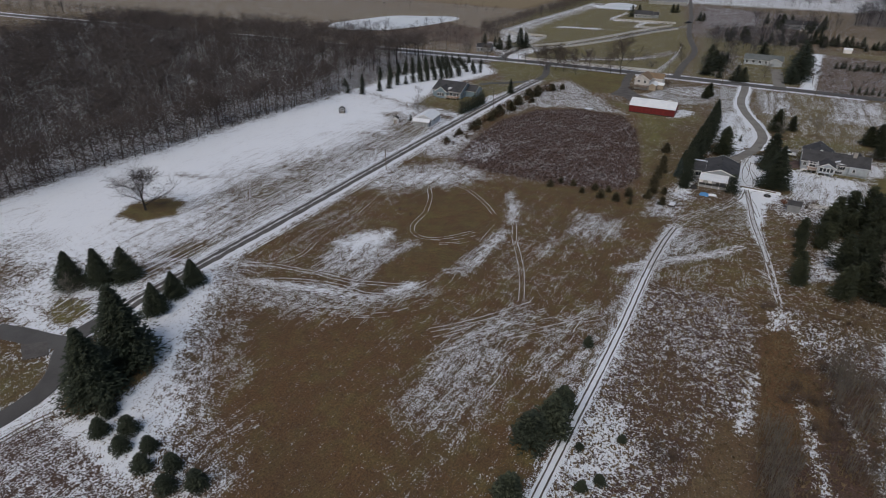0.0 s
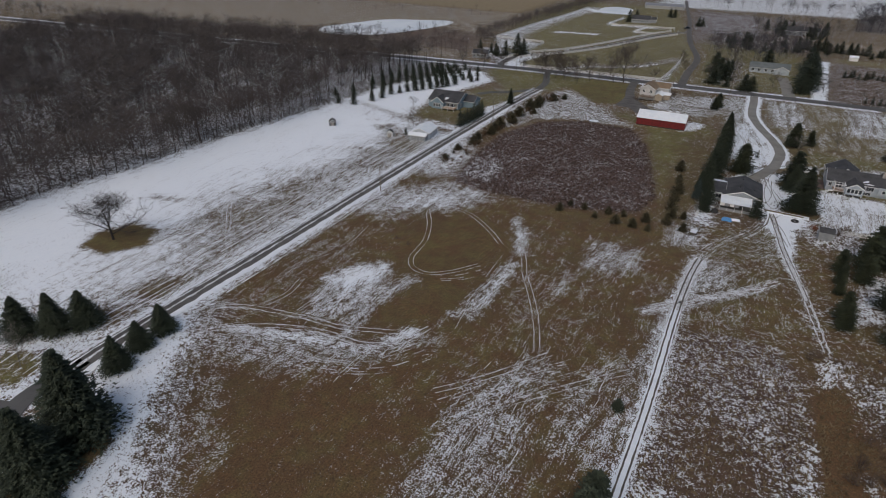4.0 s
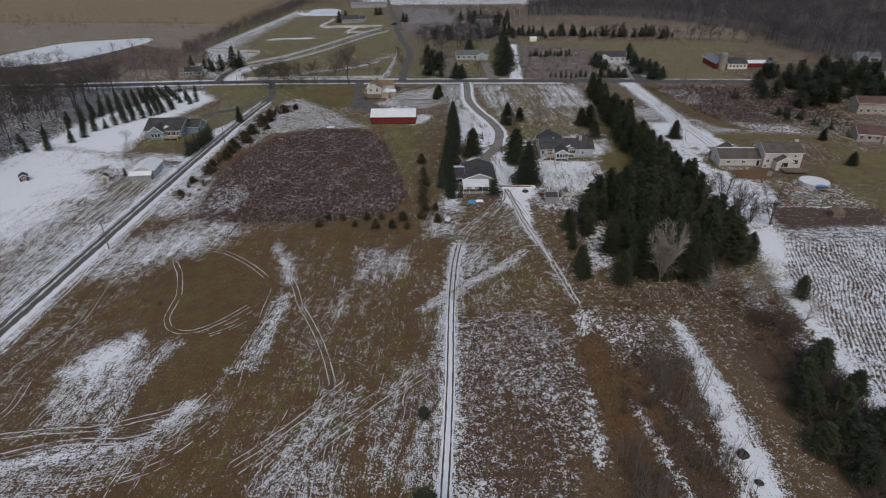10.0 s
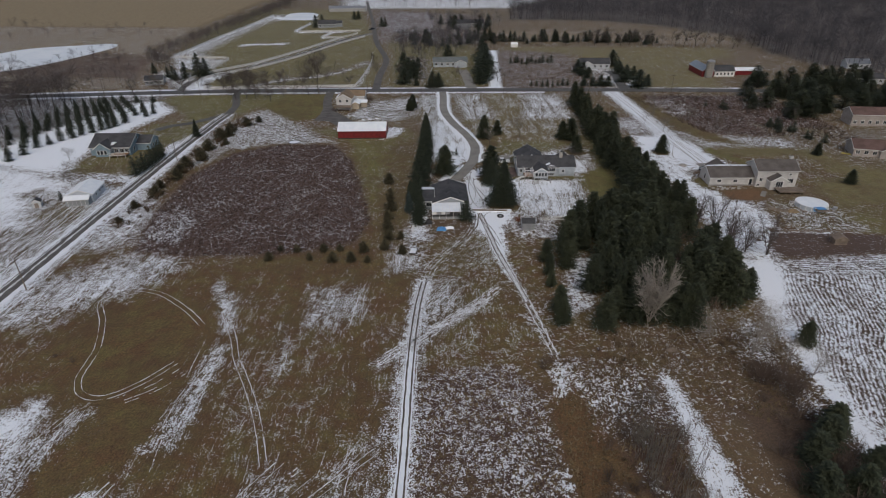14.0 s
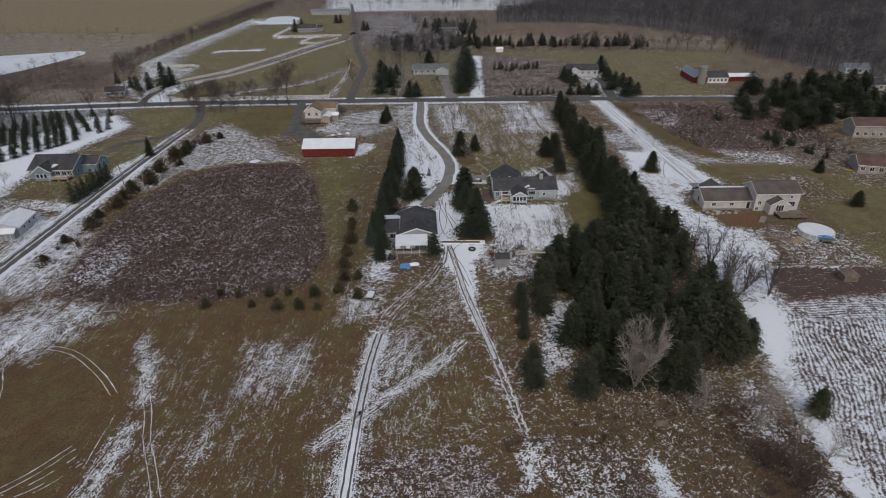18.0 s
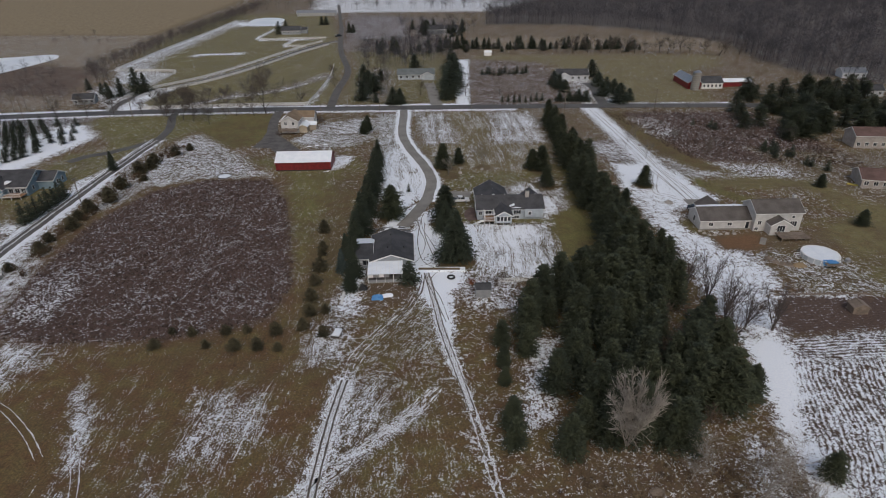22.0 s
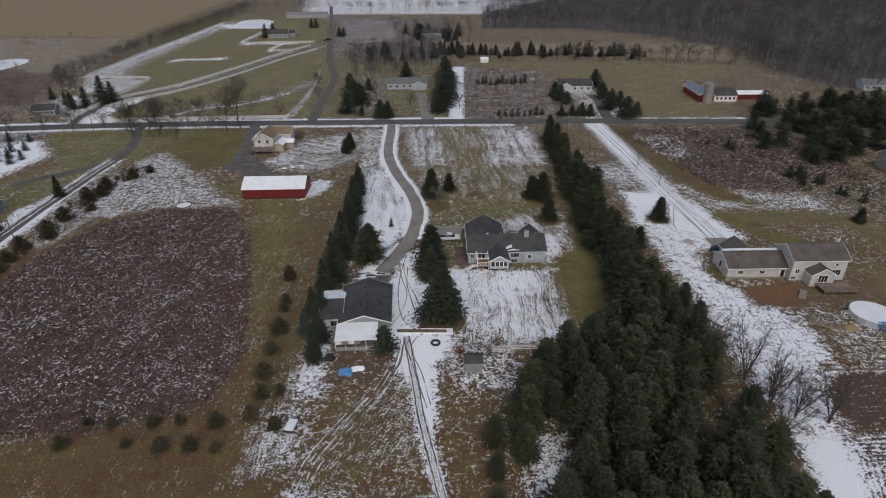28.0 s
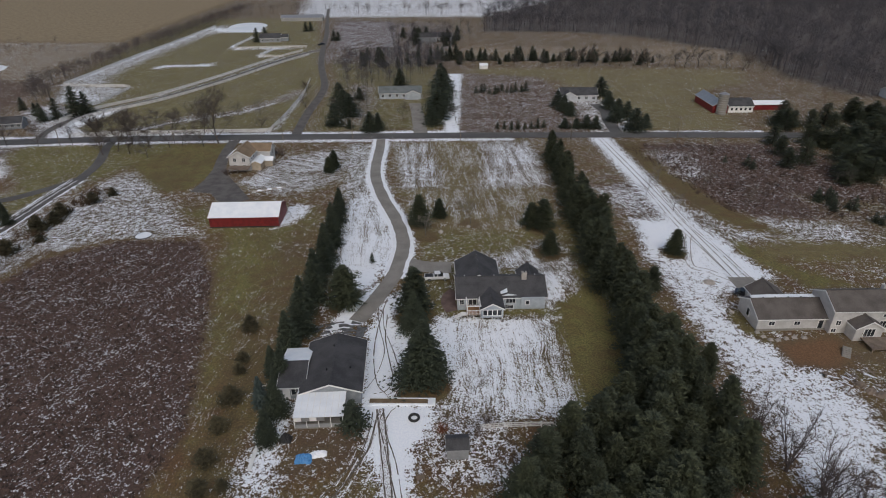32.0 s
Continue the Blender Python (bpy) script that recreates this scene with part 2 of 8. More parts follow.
# ---- the ground: one sheet, fine near the houses, coarse towards the horizon ----
def spaced(lo, hi, step, far_lo, far_hi, growth=1.05):
    mid = list(np.arange(lo, hi, step))
    up, s = [mid[-1]], step
    while up[-1] < far_hi:
        s *= growth
        up.append(up[-1] + s)
    down, s = [mid[0]], step
    while down[-1] > far_lo:
        s *= 1.05
        down.append(down[-1] - s)
    return np.array(down[:0:-1] + mid + up[1:])


GX, GY = spaced(-122, 122, 1.0, -3500, 3500), spaced(8, 312, 1.0, -900, 4200, 1.027)
LAYERS = {k: np.zeros((len(GY), len(GX)), np.float32) for k in ("snow", "green", "weed", "soil", "litter", "straw", "clay", "furrow", "rows", "angle")}
LAYERS["snow"][:] = 0.16
LAYERS["green"][:] = 0.25
LAYERS["rows"][:] = 0.08
LAYERS["angle"][:] = radians(88)


def window_of(pts, pad):
    lo, hi = pts.min(0) - pad, pts.max(0) + pad
    i0, i1 = np.searchsorted(GX, (lo[0], hi[0]))
    j0, j1 = np.searchsorted(GY, (lo[1], hi[1]))
    i0, j0 = max(i0 - 1, 0), max(j0 - 1, 0)
    return slice(j0, j1 + 1), slice(i0, i1 + 1)


def seg_distance(px, py, pts, closed):
    d = np.full(px.shape, 1e9)
    q = np.vstack([pts, pts[:1]]) if closed else pts
    for a, b in zip(q[:-1], q[1:]):
        ab = b - a
        u = np.clip(((px - a[0]) * ab[0] + (py - a[1]) * ab[1]) / (ab @ ab + 1e-9), 0, 1)
        d = np.minimum(d, np.hypot(px - a[0] - u * ab[0], py - a[1] - u * ab[1]))
    return d


def wobble(px, py, size):
    """A cheap smooth random field of about -1..1, to make borders uneven."""
    k = 6.28 / size
    return (np.sin(px * k + 1.7 * np.sin(py * k * 0.63 + 0.4)) + np.sin(py * k * 1.13 + 1.9 * np.sin(px * k * 0.51)) + np.sin((px + py) * k * 1.9 + 2.0)) / 3


def lay(mask_win, mask, values):
    for k, v in values.items():
        w = LAYERS[k][mask_win]
        if k == "angle":
            w[mask > 0.5] = radians(v)
        else:
            w += (v - w) * mask


def area(pts, soft=2.0, uneven=1.5, **values):
    """Lay values on the ground inside an outline, with a soft and uneven border."""
    p = np.array(pts, float)
    win = window_of(p, soft + uneven + 1)
    px, py = np.meshgrid(GX[win[1]], GY[win[0]])
    inside = np.zeros(px.shape, bool)
    for a, b in zip(p, np.roll(p, -1, 0)):
        cross = (a[1] > py) != (b[1] > py)
        with np.errstate(divide="ignore", invalid="ignore"):
            inside ^= cross & (px < (b[0] - a[0]) * (py - a[1]) / (b[1] - a[1] + 1e-12) + a[0])
    d = np.where(inside, 1, -1) * seg_distance(px, py, p, True) + uneven * wobble(px, py, max(4.0, uneven * 5))
    lay(win, np.clip(0.5 + d / (2 * soft), 0, 1), values)


def band(pts, width, soft=1.0, uneven=0.5, **values):
    """The same along a line."""
    p = curve_points(pts, 4.0)
    win = window_of(p, width / 2 + soft + uneven + 1)
    px, py = np.meshgrid(GX[win[1]], GY[win[0]])
    d = width / 2 - seg_distance(px, py, p, False) + uneven * wobble(px, py, max(3.0, uneven * 6))
    lay(win, np.clip(0.5 + d / (2 * soft), 0, 1), values)


# lines that several things share
GRAVEL_LINE = [(-87.4, 36), (-88.4, 44), (-88.2, 58), (-87, 94), (-86, 143), (-84.8, 187), (-83, 235), (-81.8, 251), (-81.2, 262), (-79.8, 275), (-80.2, 287), (-82.2, 297), (-85.5, 308), (-86.5, 315)]
MAIN_ROAD = [(-900, 280), (-500, 296), (-250, 309), (-145, 316.5), (-80, 319), (-10, 316.8), (65, 314), (167, 307), (330, 292), (700, 250), (1200, 180)]
DRIVE_LINE = [(15.6, 312), (15.7, 300), (15.1, 286), (15.6, 271), (18.3, 256), (22, 242), (24.2, 231), (24.6, 222), (23, 211), (19.5, 201), (15.5, 192)]
LANE = [(-5, -60), (-2, 0), (-0.5, 30), (0.7, 53), (1.7, 70), (2.3, 83), (2.7, 96), (3.1, 106), (3.6, 114), (4.4, 123), (5.6, 131)]
KINK_LINE = [(20.5, 190), (20.8, 178), (21.2, 167), (22.6, 155), (23.6, 145), (25.7, 132), (27.3, 122), (28.6, 112), (29.7, 104)]
DRIVE3_LINE = [(99.5, 308), (99.8, 285), (100, 262), (99.9, 246), (99.7, 231), (99.9, 220), (100, 213), (100.1, 204), (100.6, 199)]
CROSS_LINE = [(-17.9, 314), (-18.1, 330), (-18.2, 352), (-16.7, 388), (-18.3, 412), (-26, 458), (-32.3, 514), (-38.1, 582), (-44.4, 638), (-60, 780)]
PADDOCK_LINE = [(-115.5, 317), (-119, 331), (-118, 347), (-112, 361), (-94.9, 384), (-76.7, 420), (-56, 476), (-42.4, 505), (-34, 516)]
LL_DRIVE = [(-80, -14), (-79.6, 4), (-78.9, 13.5), (-79.6, 19.5), (-82.6, 24), (-86.4, 27.4), (-88.4, 31.5), (-88.6, 37), (-88.8, 42)]

WOODS_EAST = [(86, 594), (120, 590), (162, 585), (206, 552), (236, 500), (246, 470), (234, 410), (240, 370), (262, 344), (330, 322), (700, 290), (1200, 600), (900, 1000), (240, 900), (110, 720)]

# broad fields
area([(-84, -60), (-84, 150), (-70, 230), (0, 230), (4, 60), (-4, -60)], 3, 1, snow=0.13, green=0.2, rows=0.75, angle=85)
area([(-62, 102), (-64, 126), (-50, 128), (-40, 120), (-38, 100), (-36, 86), (-46, 76), (-51, 92)], 6, 3, snow=0.07, green=0.26)
area([(-72, 50), (-55, 60), (-38, 62), (-30, 60), (-28, 40), (-12, 0), (-60, -10), (-50, 18), (-60, 32)], 10, 5, snow=0.10, green=0.08)
area([(-84, 62), (-84, 112), (-76, 110), (-68, 96), (-70, 76), (-76, 64)], 6, 3, snow=0.18, green=0.15)
area([(-86, -60), (-86, 62), (-80, 60), (-68, 40), (-57, 29), (-47, 17), (-40, 0), (-40, -60)], 11, 3, snow=0.66)
area([(-84, 60), (-76, 46), (-66, 31), (-62, 22), (-72, 18), (-84, 40)], 1.5, 1, snow=0.92)
area([(-84, 60), (-70, 40), (-61, 28), (-52, 21), (-43, 18), (-45, 10), (-60, 12), (-72, 18), (-84, 40)], 3, 2, snow=0.82)
area([(-74, 9), (-72, 15.4), (-59, 13.9), (-48.8, 11.4), (-40, -40), (-74, -40)], 1, 0.3, snow=0.38, weed=0.8)
area([(-55, 22), (-40, 20), (-38, 8), (-50, 12)], 2, 1, snow=0.35, soil=0.4)
# snow left lying in the hay field
area([(-62, 70.6), (-66.2, 77.3), (-66.6, 83.7), (-64.3, 90.9), (-58.5, 95.4), (-56.7, 92), (-54.3, 82.5), (-53.8, 75.2), (-59.5, 71.9)], 2.5, 1.5, snow=0.46)
area([(-67.3, 83.7), (-64.3, 90.9), (-58.2, 94.7), (-58.7, 87.1), (-61.6, 82.5)], 2, 1, snow=0.84)
band([(-52.2, 68), (-53.1, 81.4), (-50.8, 92)], 2.4, 1.5, 0.8, snow=0.5)
band([(-71, 61), (-61.5, 63.6), (-57.5, 65.2), (-51.2, 65.8), (-46.7, 67), (-43.7, 70.4), (-41.5, 75)], 2.6, 1.3, 0.7, snow=0.82)
area([(-76, 60), (-61, 64), (-50, 66), (-44, 71), (-37.2, 74.5), (-42.3, 66), (-48, 61), (-56, 55), (-70, 52)], 3, 1.5, snow=0.34)
area([(-25.5, 52), (-26, 63), (-24, 72), (-18.7, 77), (-14.5, 79), (-13.8, 67), (-12.6, 50), (-14, 40), (-26, 40)], 2.5, 1.5, snow=0.335)
area([(-11.5, 60), (-10, 77), (-5.9, 82), (-3.1, 87), (-3.4, 76), (-5.2, 58)], 2, 1, snow=0.32)
area([(-41, 131), (-37, 122), (-34, 113), (-32, 113), (-35, 124), (-40, 133)], 1.3, 0.8, snow=0.56)
area([(-36.8, 84), (-35, 95), (-34.8, 110), (-31.6, 110), (-31.4, 96), (-32.6, 84)], 1.6, 1, snow=0.5)
area([(-24, 82), (-30, 98), (-24, 112), (-16, 110), (-14, 86)], 5, 3, snow=0.19)
area([(-20, 129), (-7, 129.5), (-6.3, 117), (-11, 114), (-18, 113)], 1.6, 1, snow=0.33)
band([(-22.8, 115), (-21, 108), (-20, 102)], 2.2, 1.2, 0.6, snow=0.33)
band([(-2.5, 60), (-2, 74), (-0.5, 88), (1.2, 106), (2.2, 112)], 2.0, 1.0, 0.5, snow=0.4)
area([(-82, 130), (-66, 146), (-55, 146), (-52, 140), (-58, 131), (-74, 118), (-84, 116)], 5, 2, snow=0.54)
area([(-82, 150), (-66, 152), (-70, 172), (-80, 196), (-83, 180)], 4, 2, snow=0.52)
area([(-20, 134), (4, 130), (4, 146), (-10, 149), (-34, 143), (-50, 136)], 4, 2, snow=0.10, green=0.22)
# the strip between lane and side track
area([(5, 100), (20.5, 101), (26, 93), (25.5, 60), (23, 20), (0, 20)], 1.2, 0.8, rows=0.25, snow=0.355, weed=0.85, green=0.0)
area([(6, 82), (13, 77), (20, 68), (17, 54), (6, 58)], 3, 2, snow=0.22, weed=0.5, straw=0.15, green=0.0)
area([(1.4, 60), (6.4, 58), (10.3, 50), (8, 42), (0.5, 34), (1.5, 48)], 1.5, 1, snow=0.66)
area([(20, 64), (27, 64), (31, 52), (30, 40), (15, 40), (17, 48)], 2, 1, snow=0.1, weed=0.1, straw=0.3, green=0.1)
area([(6, 128), (22, 130), (25, 110), (5, 100)], 3, 1, snow=0.17, green=0.35, rows=0.9, angle=88)
area([(5.5, 110), (5.5, 126), (11, 133), (15, 131), (13, 120)], 2, 1, snow=0.40, green=0.4, rows=0.9, angle=62)
area([(6, 132), (12, 150), (22, 158), (24, 138)], 3, 1, snow=0.27, green=0.5, rows=0.7, angle=60)
band([(-2.6, 103), (3.9, 109.3), (12.3, 117.1), (18.0, 122.8)], 2.6, 0.8, 0.5, snow=0.5, rows=1.0, angle=44)
area([(-3, 135), (5, 136), (5, 162), (-2, 165)], 2.5, 1, snow=0.42, green=0.3)
area([(26, 104), (36, 104), (44, 95), (44, 0), (25, 0), (26, 60)], 4, 2, snow=0.12, weed=0.15, straw=0.15, green=0.0)
area([(36, 92), (44, 96), (47.5, 87), (42, 70), (41, 40), (27, 40), (27, 60), (33, 64), (35, 76)], 2.5, 1.5, snow=0.09, weed=0.85)
area([(27.2, 99), (31.4, 99), (33.4, 86), (36.4, 70), (33, 60), (26.8, 62), (26.6, 84)], 0.8, 0.5, snow=0.02, weed=0.0, clay=0.45, straw=0.0, green=0.15)
area([(31, 100), (44, 100), (45, 88), (34, 86)], 4, 2, snow=0.42, weed=0.6)
band([(29.7, 100.5), (29.2, 97), (28.4, 93.5)], 1.9, 0.8, 0.5, snow=0.9)
band([(32.7, 74), (33.7, 65), (34.3, 59), (36, 52)], 1.3, 0.7, 0.4, snow=0.7)
band(LANE, 3.4, 0.9, 0.3, snow=0.62)
band(KINK_LINE[:6], 2.0, 0.8, 0.4, snow=0.8)
band(KINK_LINE[5:], 1.7, 0.8, 0.5, snow=0.36)
band([(31, 101), (32, 96), (33.5, 90)], 0.9, 0.6, 0.4, snow=0.66)
band([(37, 78), (40, 68), (43, 58)], 0.9, 0.6, 0.4, snow=0.6)
band([(25.5, 78), (24.8, 70), (24, 62)], 1.2, 0.8, 0.5, snow=0.8)
area([(47.2, 99), (46.6, 90), (46.0, 84), (44.6, 76), (43.4, 66), (41, 54), (36, 34), (31, 20), (37, 20), (44, 40), (48.6, 58), (50.4, 70), (50.4, 80), (49.6, 88), (48.6, 99)], 0.8, 0.6, snow=0.84, rows=0.9, angle=84)
area([(52, 104), (70, 108), (72, 84), (60, 60), (52, 60)], 4, 2, snow=0.2, weed=0.45, straw=0.15, green=0.15)
area([(40, 112), (76, 112), (72, 98), (42, 100)], 3, 2, snow=0.2, weed=0.4, straw=0.15)
area([(55, 88), (68, 96), (72, 84), (70, 60), (71, 20), (56, 20), (50, 20)], 3, 1.5, snow=0.05, weed=0.6, soil=0.3, green=0.0)
area([(50.5, 90), (57, 84), (60, 60), (56, 30), (50, 30)], 2.5, 1.5, snow=0.12, weed=0.05, straw=0.25, green=0.0)
band([(70, 111), (68, 104), (68, 96), (69, 88)], 3, 1.5, 0.8, snow=0.62)
# ploughed field, its snowy headland, and the garden plot
area([(86, 137), (118, 139), (220, 142), (220, -20), (72, -20), (70, 60), (74, 84), (76, 101), (78, 112)], 1.2, 0.5, snow=0.47, furrow=1.0, soil=0.5, weed=0.8, green=0.0, rows=0.3, angle=66)
area([(87, 137), (220, 142), (220, 132), (92, 130.5)], 0.8, 0.3, angle=2)
area([(70, 60), (72, -20), (220, -20), (220, 70), (74, 84)], 0.8, 0.3, angle=72)
band([(85, 136), (80, 124), (77, 112), (75.5, 100), (73.5, 84), (71, 66)], 4.0, 1.5, 0.8, snow=0.92, furrow=0.0)
area([(81, 138), (88, 137), (87.5, 129), (83, 121), (78, 116)], 1.5, 0.8, snow=0.92, furrow=0.0)
area([(88, 139.6), (94, 150), (101, 152), (124, 149), (119, 139.8), (96, 138.8)], 0.8, 0.6, snow=0.10, furrow=0.12, angle=5, soil=0.3, weed=1.0, green=0.0)
band([(88, 140), (94, 150), (101, 152.5), (112, 151)], 1.2, 0.8, 0.4, snow=0.7)
# the right-hand house, its snowy yard and drive
area([(88, 235), (100, 236), (108, 224), (104, 206), (92, 196), (95, 184), (101, 168), (100, 158), (92, 150), (89, 138), (82, 138), (83, 160), (84, 182), (84, 205)], 2.5, 1.5, snow=0.77)
area([(84, 214), (100, 216), (99, 230), (88, 236)], 2, 1, snow=0.95)
area([(88, 236), (98, 240), (97, 262), (84, 258)], 3, 2, snow=0.44, weed=0.5)
area([(95, 182), (128, 182), (126, 172), (94, 173)], 1.5, 0.8, snow=0.10, soil=0.3, straw=0.2)
area([(96.5, 180), (108, 181), (106, 174.6), (101.5, 172.6), (95.4, 174.7)], 1.0, 0.6, snow=0.02, clay=1.0)
area([(91.8, 192), (95.9, 191.5), (94.7, 186), (97, 181.6), (95, 179), (91.4, 183), (90.3, 188)], 1, 0.5, snow=0.1, green=0.7)
area([(107, 231), (111.5, 218), (116, 207), (124, 200), (116, 198), (111.7, 205), (107, 216)], 1.2, 0.6, snow=0.08, green=0.85)
area([(107, 222), (150, 216), (150, 226), (106, 240)], 3, 1.5, snow=0.42, green=0.5)
area([(116, 222), (175, 214), (180, 170), (124, 166), (126, 186), (140, 190), (138, 210), (112, 212)], 3, 2, snow=0.09, green=0.75, straw=0.2)
area([(105, 171), (124, 168), (128, 152), (104, 152)], 2, 1, snow=0.32, green=0.5)
area([(122, 166), (200, 168), (200, 146), (124, 150)], 3, 2, snow=0.11, green=0.7, straw=0.1)
area([(104, 300), (170, 296), (170, 230), (112, 236)], 3, 2, snow=0.15, weed=0.9, green=0.1)
area([(103, 304), (112, 300), (116, 246), (124, 224), (112, 228), (106, 252)], 2, 1, snow=0.08, green=0.5, weed=0.1)
area([(112, 292), (126, 290), (122, 262), (114, 266)], 3, 2, snow=0.34, weed=0.6)
area([(140, 250), (200, 236), (240, 170), (150, 200)], 4, 2, snow=0.18, weed=0.35, green=0.5)
band(DRIVE3_LINE, 7.5, 1.5, 0.6, snow=0.9)
area([(92, 222), (103, 226), (106, 212), (109, 204), (98, 200), (91, 208)], 1.5, 0.8, snow=0.9)
# the middle houses
area([(30, 164), (70, 164), (74, 236), (30, 236)], 2, 1, snow=0.14, green=0.85)
area([(31, 193), (54.5, 191), (52, 164), (31.5, 164)], 1.5, 0.6, snow=0.72, rows=1.0, angle=86)
area([(47, 180), (57, 190), (55, 165), (48, 166)], 2, 1, snow=0.5, rows=1.0, angle=86)
area([(36, 214), (64, 226), (66, 196), (56, 196), (50, 210)], 3, 2, snow=0.46, green=0.6, rows=0.9, angle=100)
area([(26, 232), (66, 230), (72, 308), (22, 308)], 3, 1, snow=0.22, green=0.7, straw=0.3, rows=1.0, angle=89)
area([(24, 262), (36, 262), (34, 306), (21, 306)], 2, 1, snow=0.42, green=0.6)
area([(50, 262), (70, 262), (71, 306), (54, 306)], 3, 1.5, snow=0.46, green=0.4)
area([(8, 160), (12, 166), (31, 168), (31, 158), (24, 150)], 1.5, 0.8, snow=0.36, rows=0.2)
area([(19.4, 168), (30.6, 167.8), (29, 162), (26.2, 158), (26.4, 150), (25.4, 142), (23.4, 142), (22.6, 152), (18.4, 160)], 0.8, 0.4, snow=0.93)
area([(18, 166), (23, 166), (24, 190), (26, 204), (21, 200), (18, 188)], 1, 0.5, snow=0.96)
area([(23, 192), (28, 200), (32, 180), (31, 170), (24, 170)], 1.5, 0.6, snow=0.88)
area([(35.5, 117), (38, 131), (42, 141), (46.5, 141), (43, 130), (40.5, 119)], 1.5, 0.8, snow=0.62)
area([(31, 168), (42, 168), (42, 150), (30, 152)], 2, 1, snow=0.42, soil=0.3)
area([(8, 154), (19, 156), (19, 164), (8, 164)], 1.5, 0.6, snow=0.14, soil=0.55)
area([(2, 152), (7, 152), (7, 176), (3, 176)], 1.5, 0.6, snow=0.62)
area([(10, 200), (18, 206), (20.5, 214), (14, 214), (8, 196)], 1, 0.5, snow=0.92)
area([(9, 212), (21, 216), (23, 236), (18, 254), (13, 282), (9.6, 282), (8, 240)], 1.5, 0.6, snow=0.66, green=0.8, rows=1.0, angle=91)
area([(10, 212), (21, 214), (22, 230), (11, 228)], 3, 1, snow=0.84)
area([(6, 256), (16, 256), (14, 306), (4, 306)], 2, 1, snow=0.42, green=0.75)
band(DRIVE_LINE[:9], 6.0, 0.5, 0.25, snow=0.99)
# barn, tan house and the brown weed patch
area([(-66, 148), (-70, 168), (-70, 200), (-62, 222), (-48, 231), (-28, 230), (-19, 212), (-13, 186), (-9, 164), (-12, 150), (-30, 145), (-52, 145)], 1.5, 0.8, snow=0.175, weed=1.0, green=0.0, rows=0.5, angle=62)
area([(-68, 152), (-68, 172), (-60, 176), (-56, 164), (-58, 152)], 2, 1.5, snow=0.36)
area([(-40, 250), (0, 250), (2, 236), (-6, 190), (-10, 168), (-16, 200), (-22, 232)], 2, 1, snow=0.12, green=0.85)
area([(-74, 262), (-70, 276), (-65, 283), (-55, 275), (-51, 265), (-44, 256), (-35, 242), (-27, 233), (-48, 233), (-64, 226), (-72, 206), (-80, 240)], 2, 1.5, snow=0.40, green=0.4)
area([(-62, 312), (-38, 312), (-38, 270), (-48, 262), (-60, 276), (-70, 290)], 2, 1, snow=0.08, green=0.7)
area([(-28, 270), (-24, 277), (-19, 292), (-4, 300), (5, 300), (4, 270), (-5, 263), (-14, 259)], 2, 1.5, snow=0.42, green=0.6, rows=1.0, angle=150)
area([(-12, 262), (4, 268), (4, 284), (-8, 280)], 2, 1, angle=30)
area([(-10, 236), (-4, 240), (-2, 250), (-8, 252)], 1, 0.5, snow=0.8)
area([(-6, 150), (0, 150), (4, 176), (2, 236), (-4, 240), (-8, 200)], 3, 1, snow=0.12, green=0.45, soil=0.25)
# west of the gravel road: the snow field, its bare strip by the road, and the round bare patch under the tree
area([(-87, 62), (-87, 150), (-88, 190), (-118, 200), (-150, 216), (-160, 170), (-166, 100), (-172, 50), (-120, 44)], 2.5, 1, snow=0.60, rows=0.8, angle=92)
area([(-112, 44), (-118, 84), (-120, 120), (-112, 150), (-108, 196), (-150, 218), (-162, 170), (-168, 100), (-174, 50)], 14, 5, snow=0.90)
area([(-88.5, 70), (-89, 150), (-94, 176), (-100, 160), (-110, 128), (-116, 104), (-108, 80)], 8, 3, snow=0.41, green=0.3)
area([(-114.8, 93), (-113.5, 105), (-106, 112), (-109, 122), (-105, 130), (-96, 102), (-100, 91)], 3, 2, snow=0.34, green=0.4)
area([(-109, 160), (-97, 165.4), (-87, 159), (-90.4, 147), (-101, 156)], 2.5, 1.5, snow=0.36, green=0.4)
area([(-101.6, 59.6), (-99.8, 67.9), (-93.3, 70.7), (-87, 68), (-92.6, 60.7)], 2, 1, snow=0.2, green=0.45)
area([(-138, 96), (-136, 100), (-126, 101), (-128, 97)], 1.5, 1, snow=0.45, weed=0.5)
area([(-131, 76), (-127, 84), (-119, 84), (-114, 77), (-119, 69), (-128, 69)], 1.2, 0.8, snow=0.04, green=0.45)
area([(-150, 216), (-88, 196), (-88, 206), (-112, 216), (-118, 236), (-106, 282), (-118, 300), (-150, 300)], 3, 1, snow=0.97)
area([(-112, 203), (-88, 200), (-87, 240), (-92, 250), (-112, 236), (-116, 216)], 3, 1.5, snow=0.12, green=0.65)
area([(-106, 168), (-88, 160), (-88, 178), (-104, 182)], 2, 1, snow=0.3, green=0.5)
area([(-112, 192), (-102, 178), (-106, 174), (-118, 186)], 2, 1, snow=0.4, green=0.5)
area([(-118, 300), (-104, 282), (-84, 256), (-72, 280), (-60, 306), (-60, 313), (-116, 313)], 3, 1.5, snow=0.12, green=0.95)
area([(-90, 250), (-84, 252), (-84, 200), (-88, 200)], 1, 0.5, snow=0.75)
area([(-108, 50), (-96, 50), (-88, 42), (-88, 33), (-93, 26), (-112, 30), (-116, 44)], 2, 1, snow=0.78)
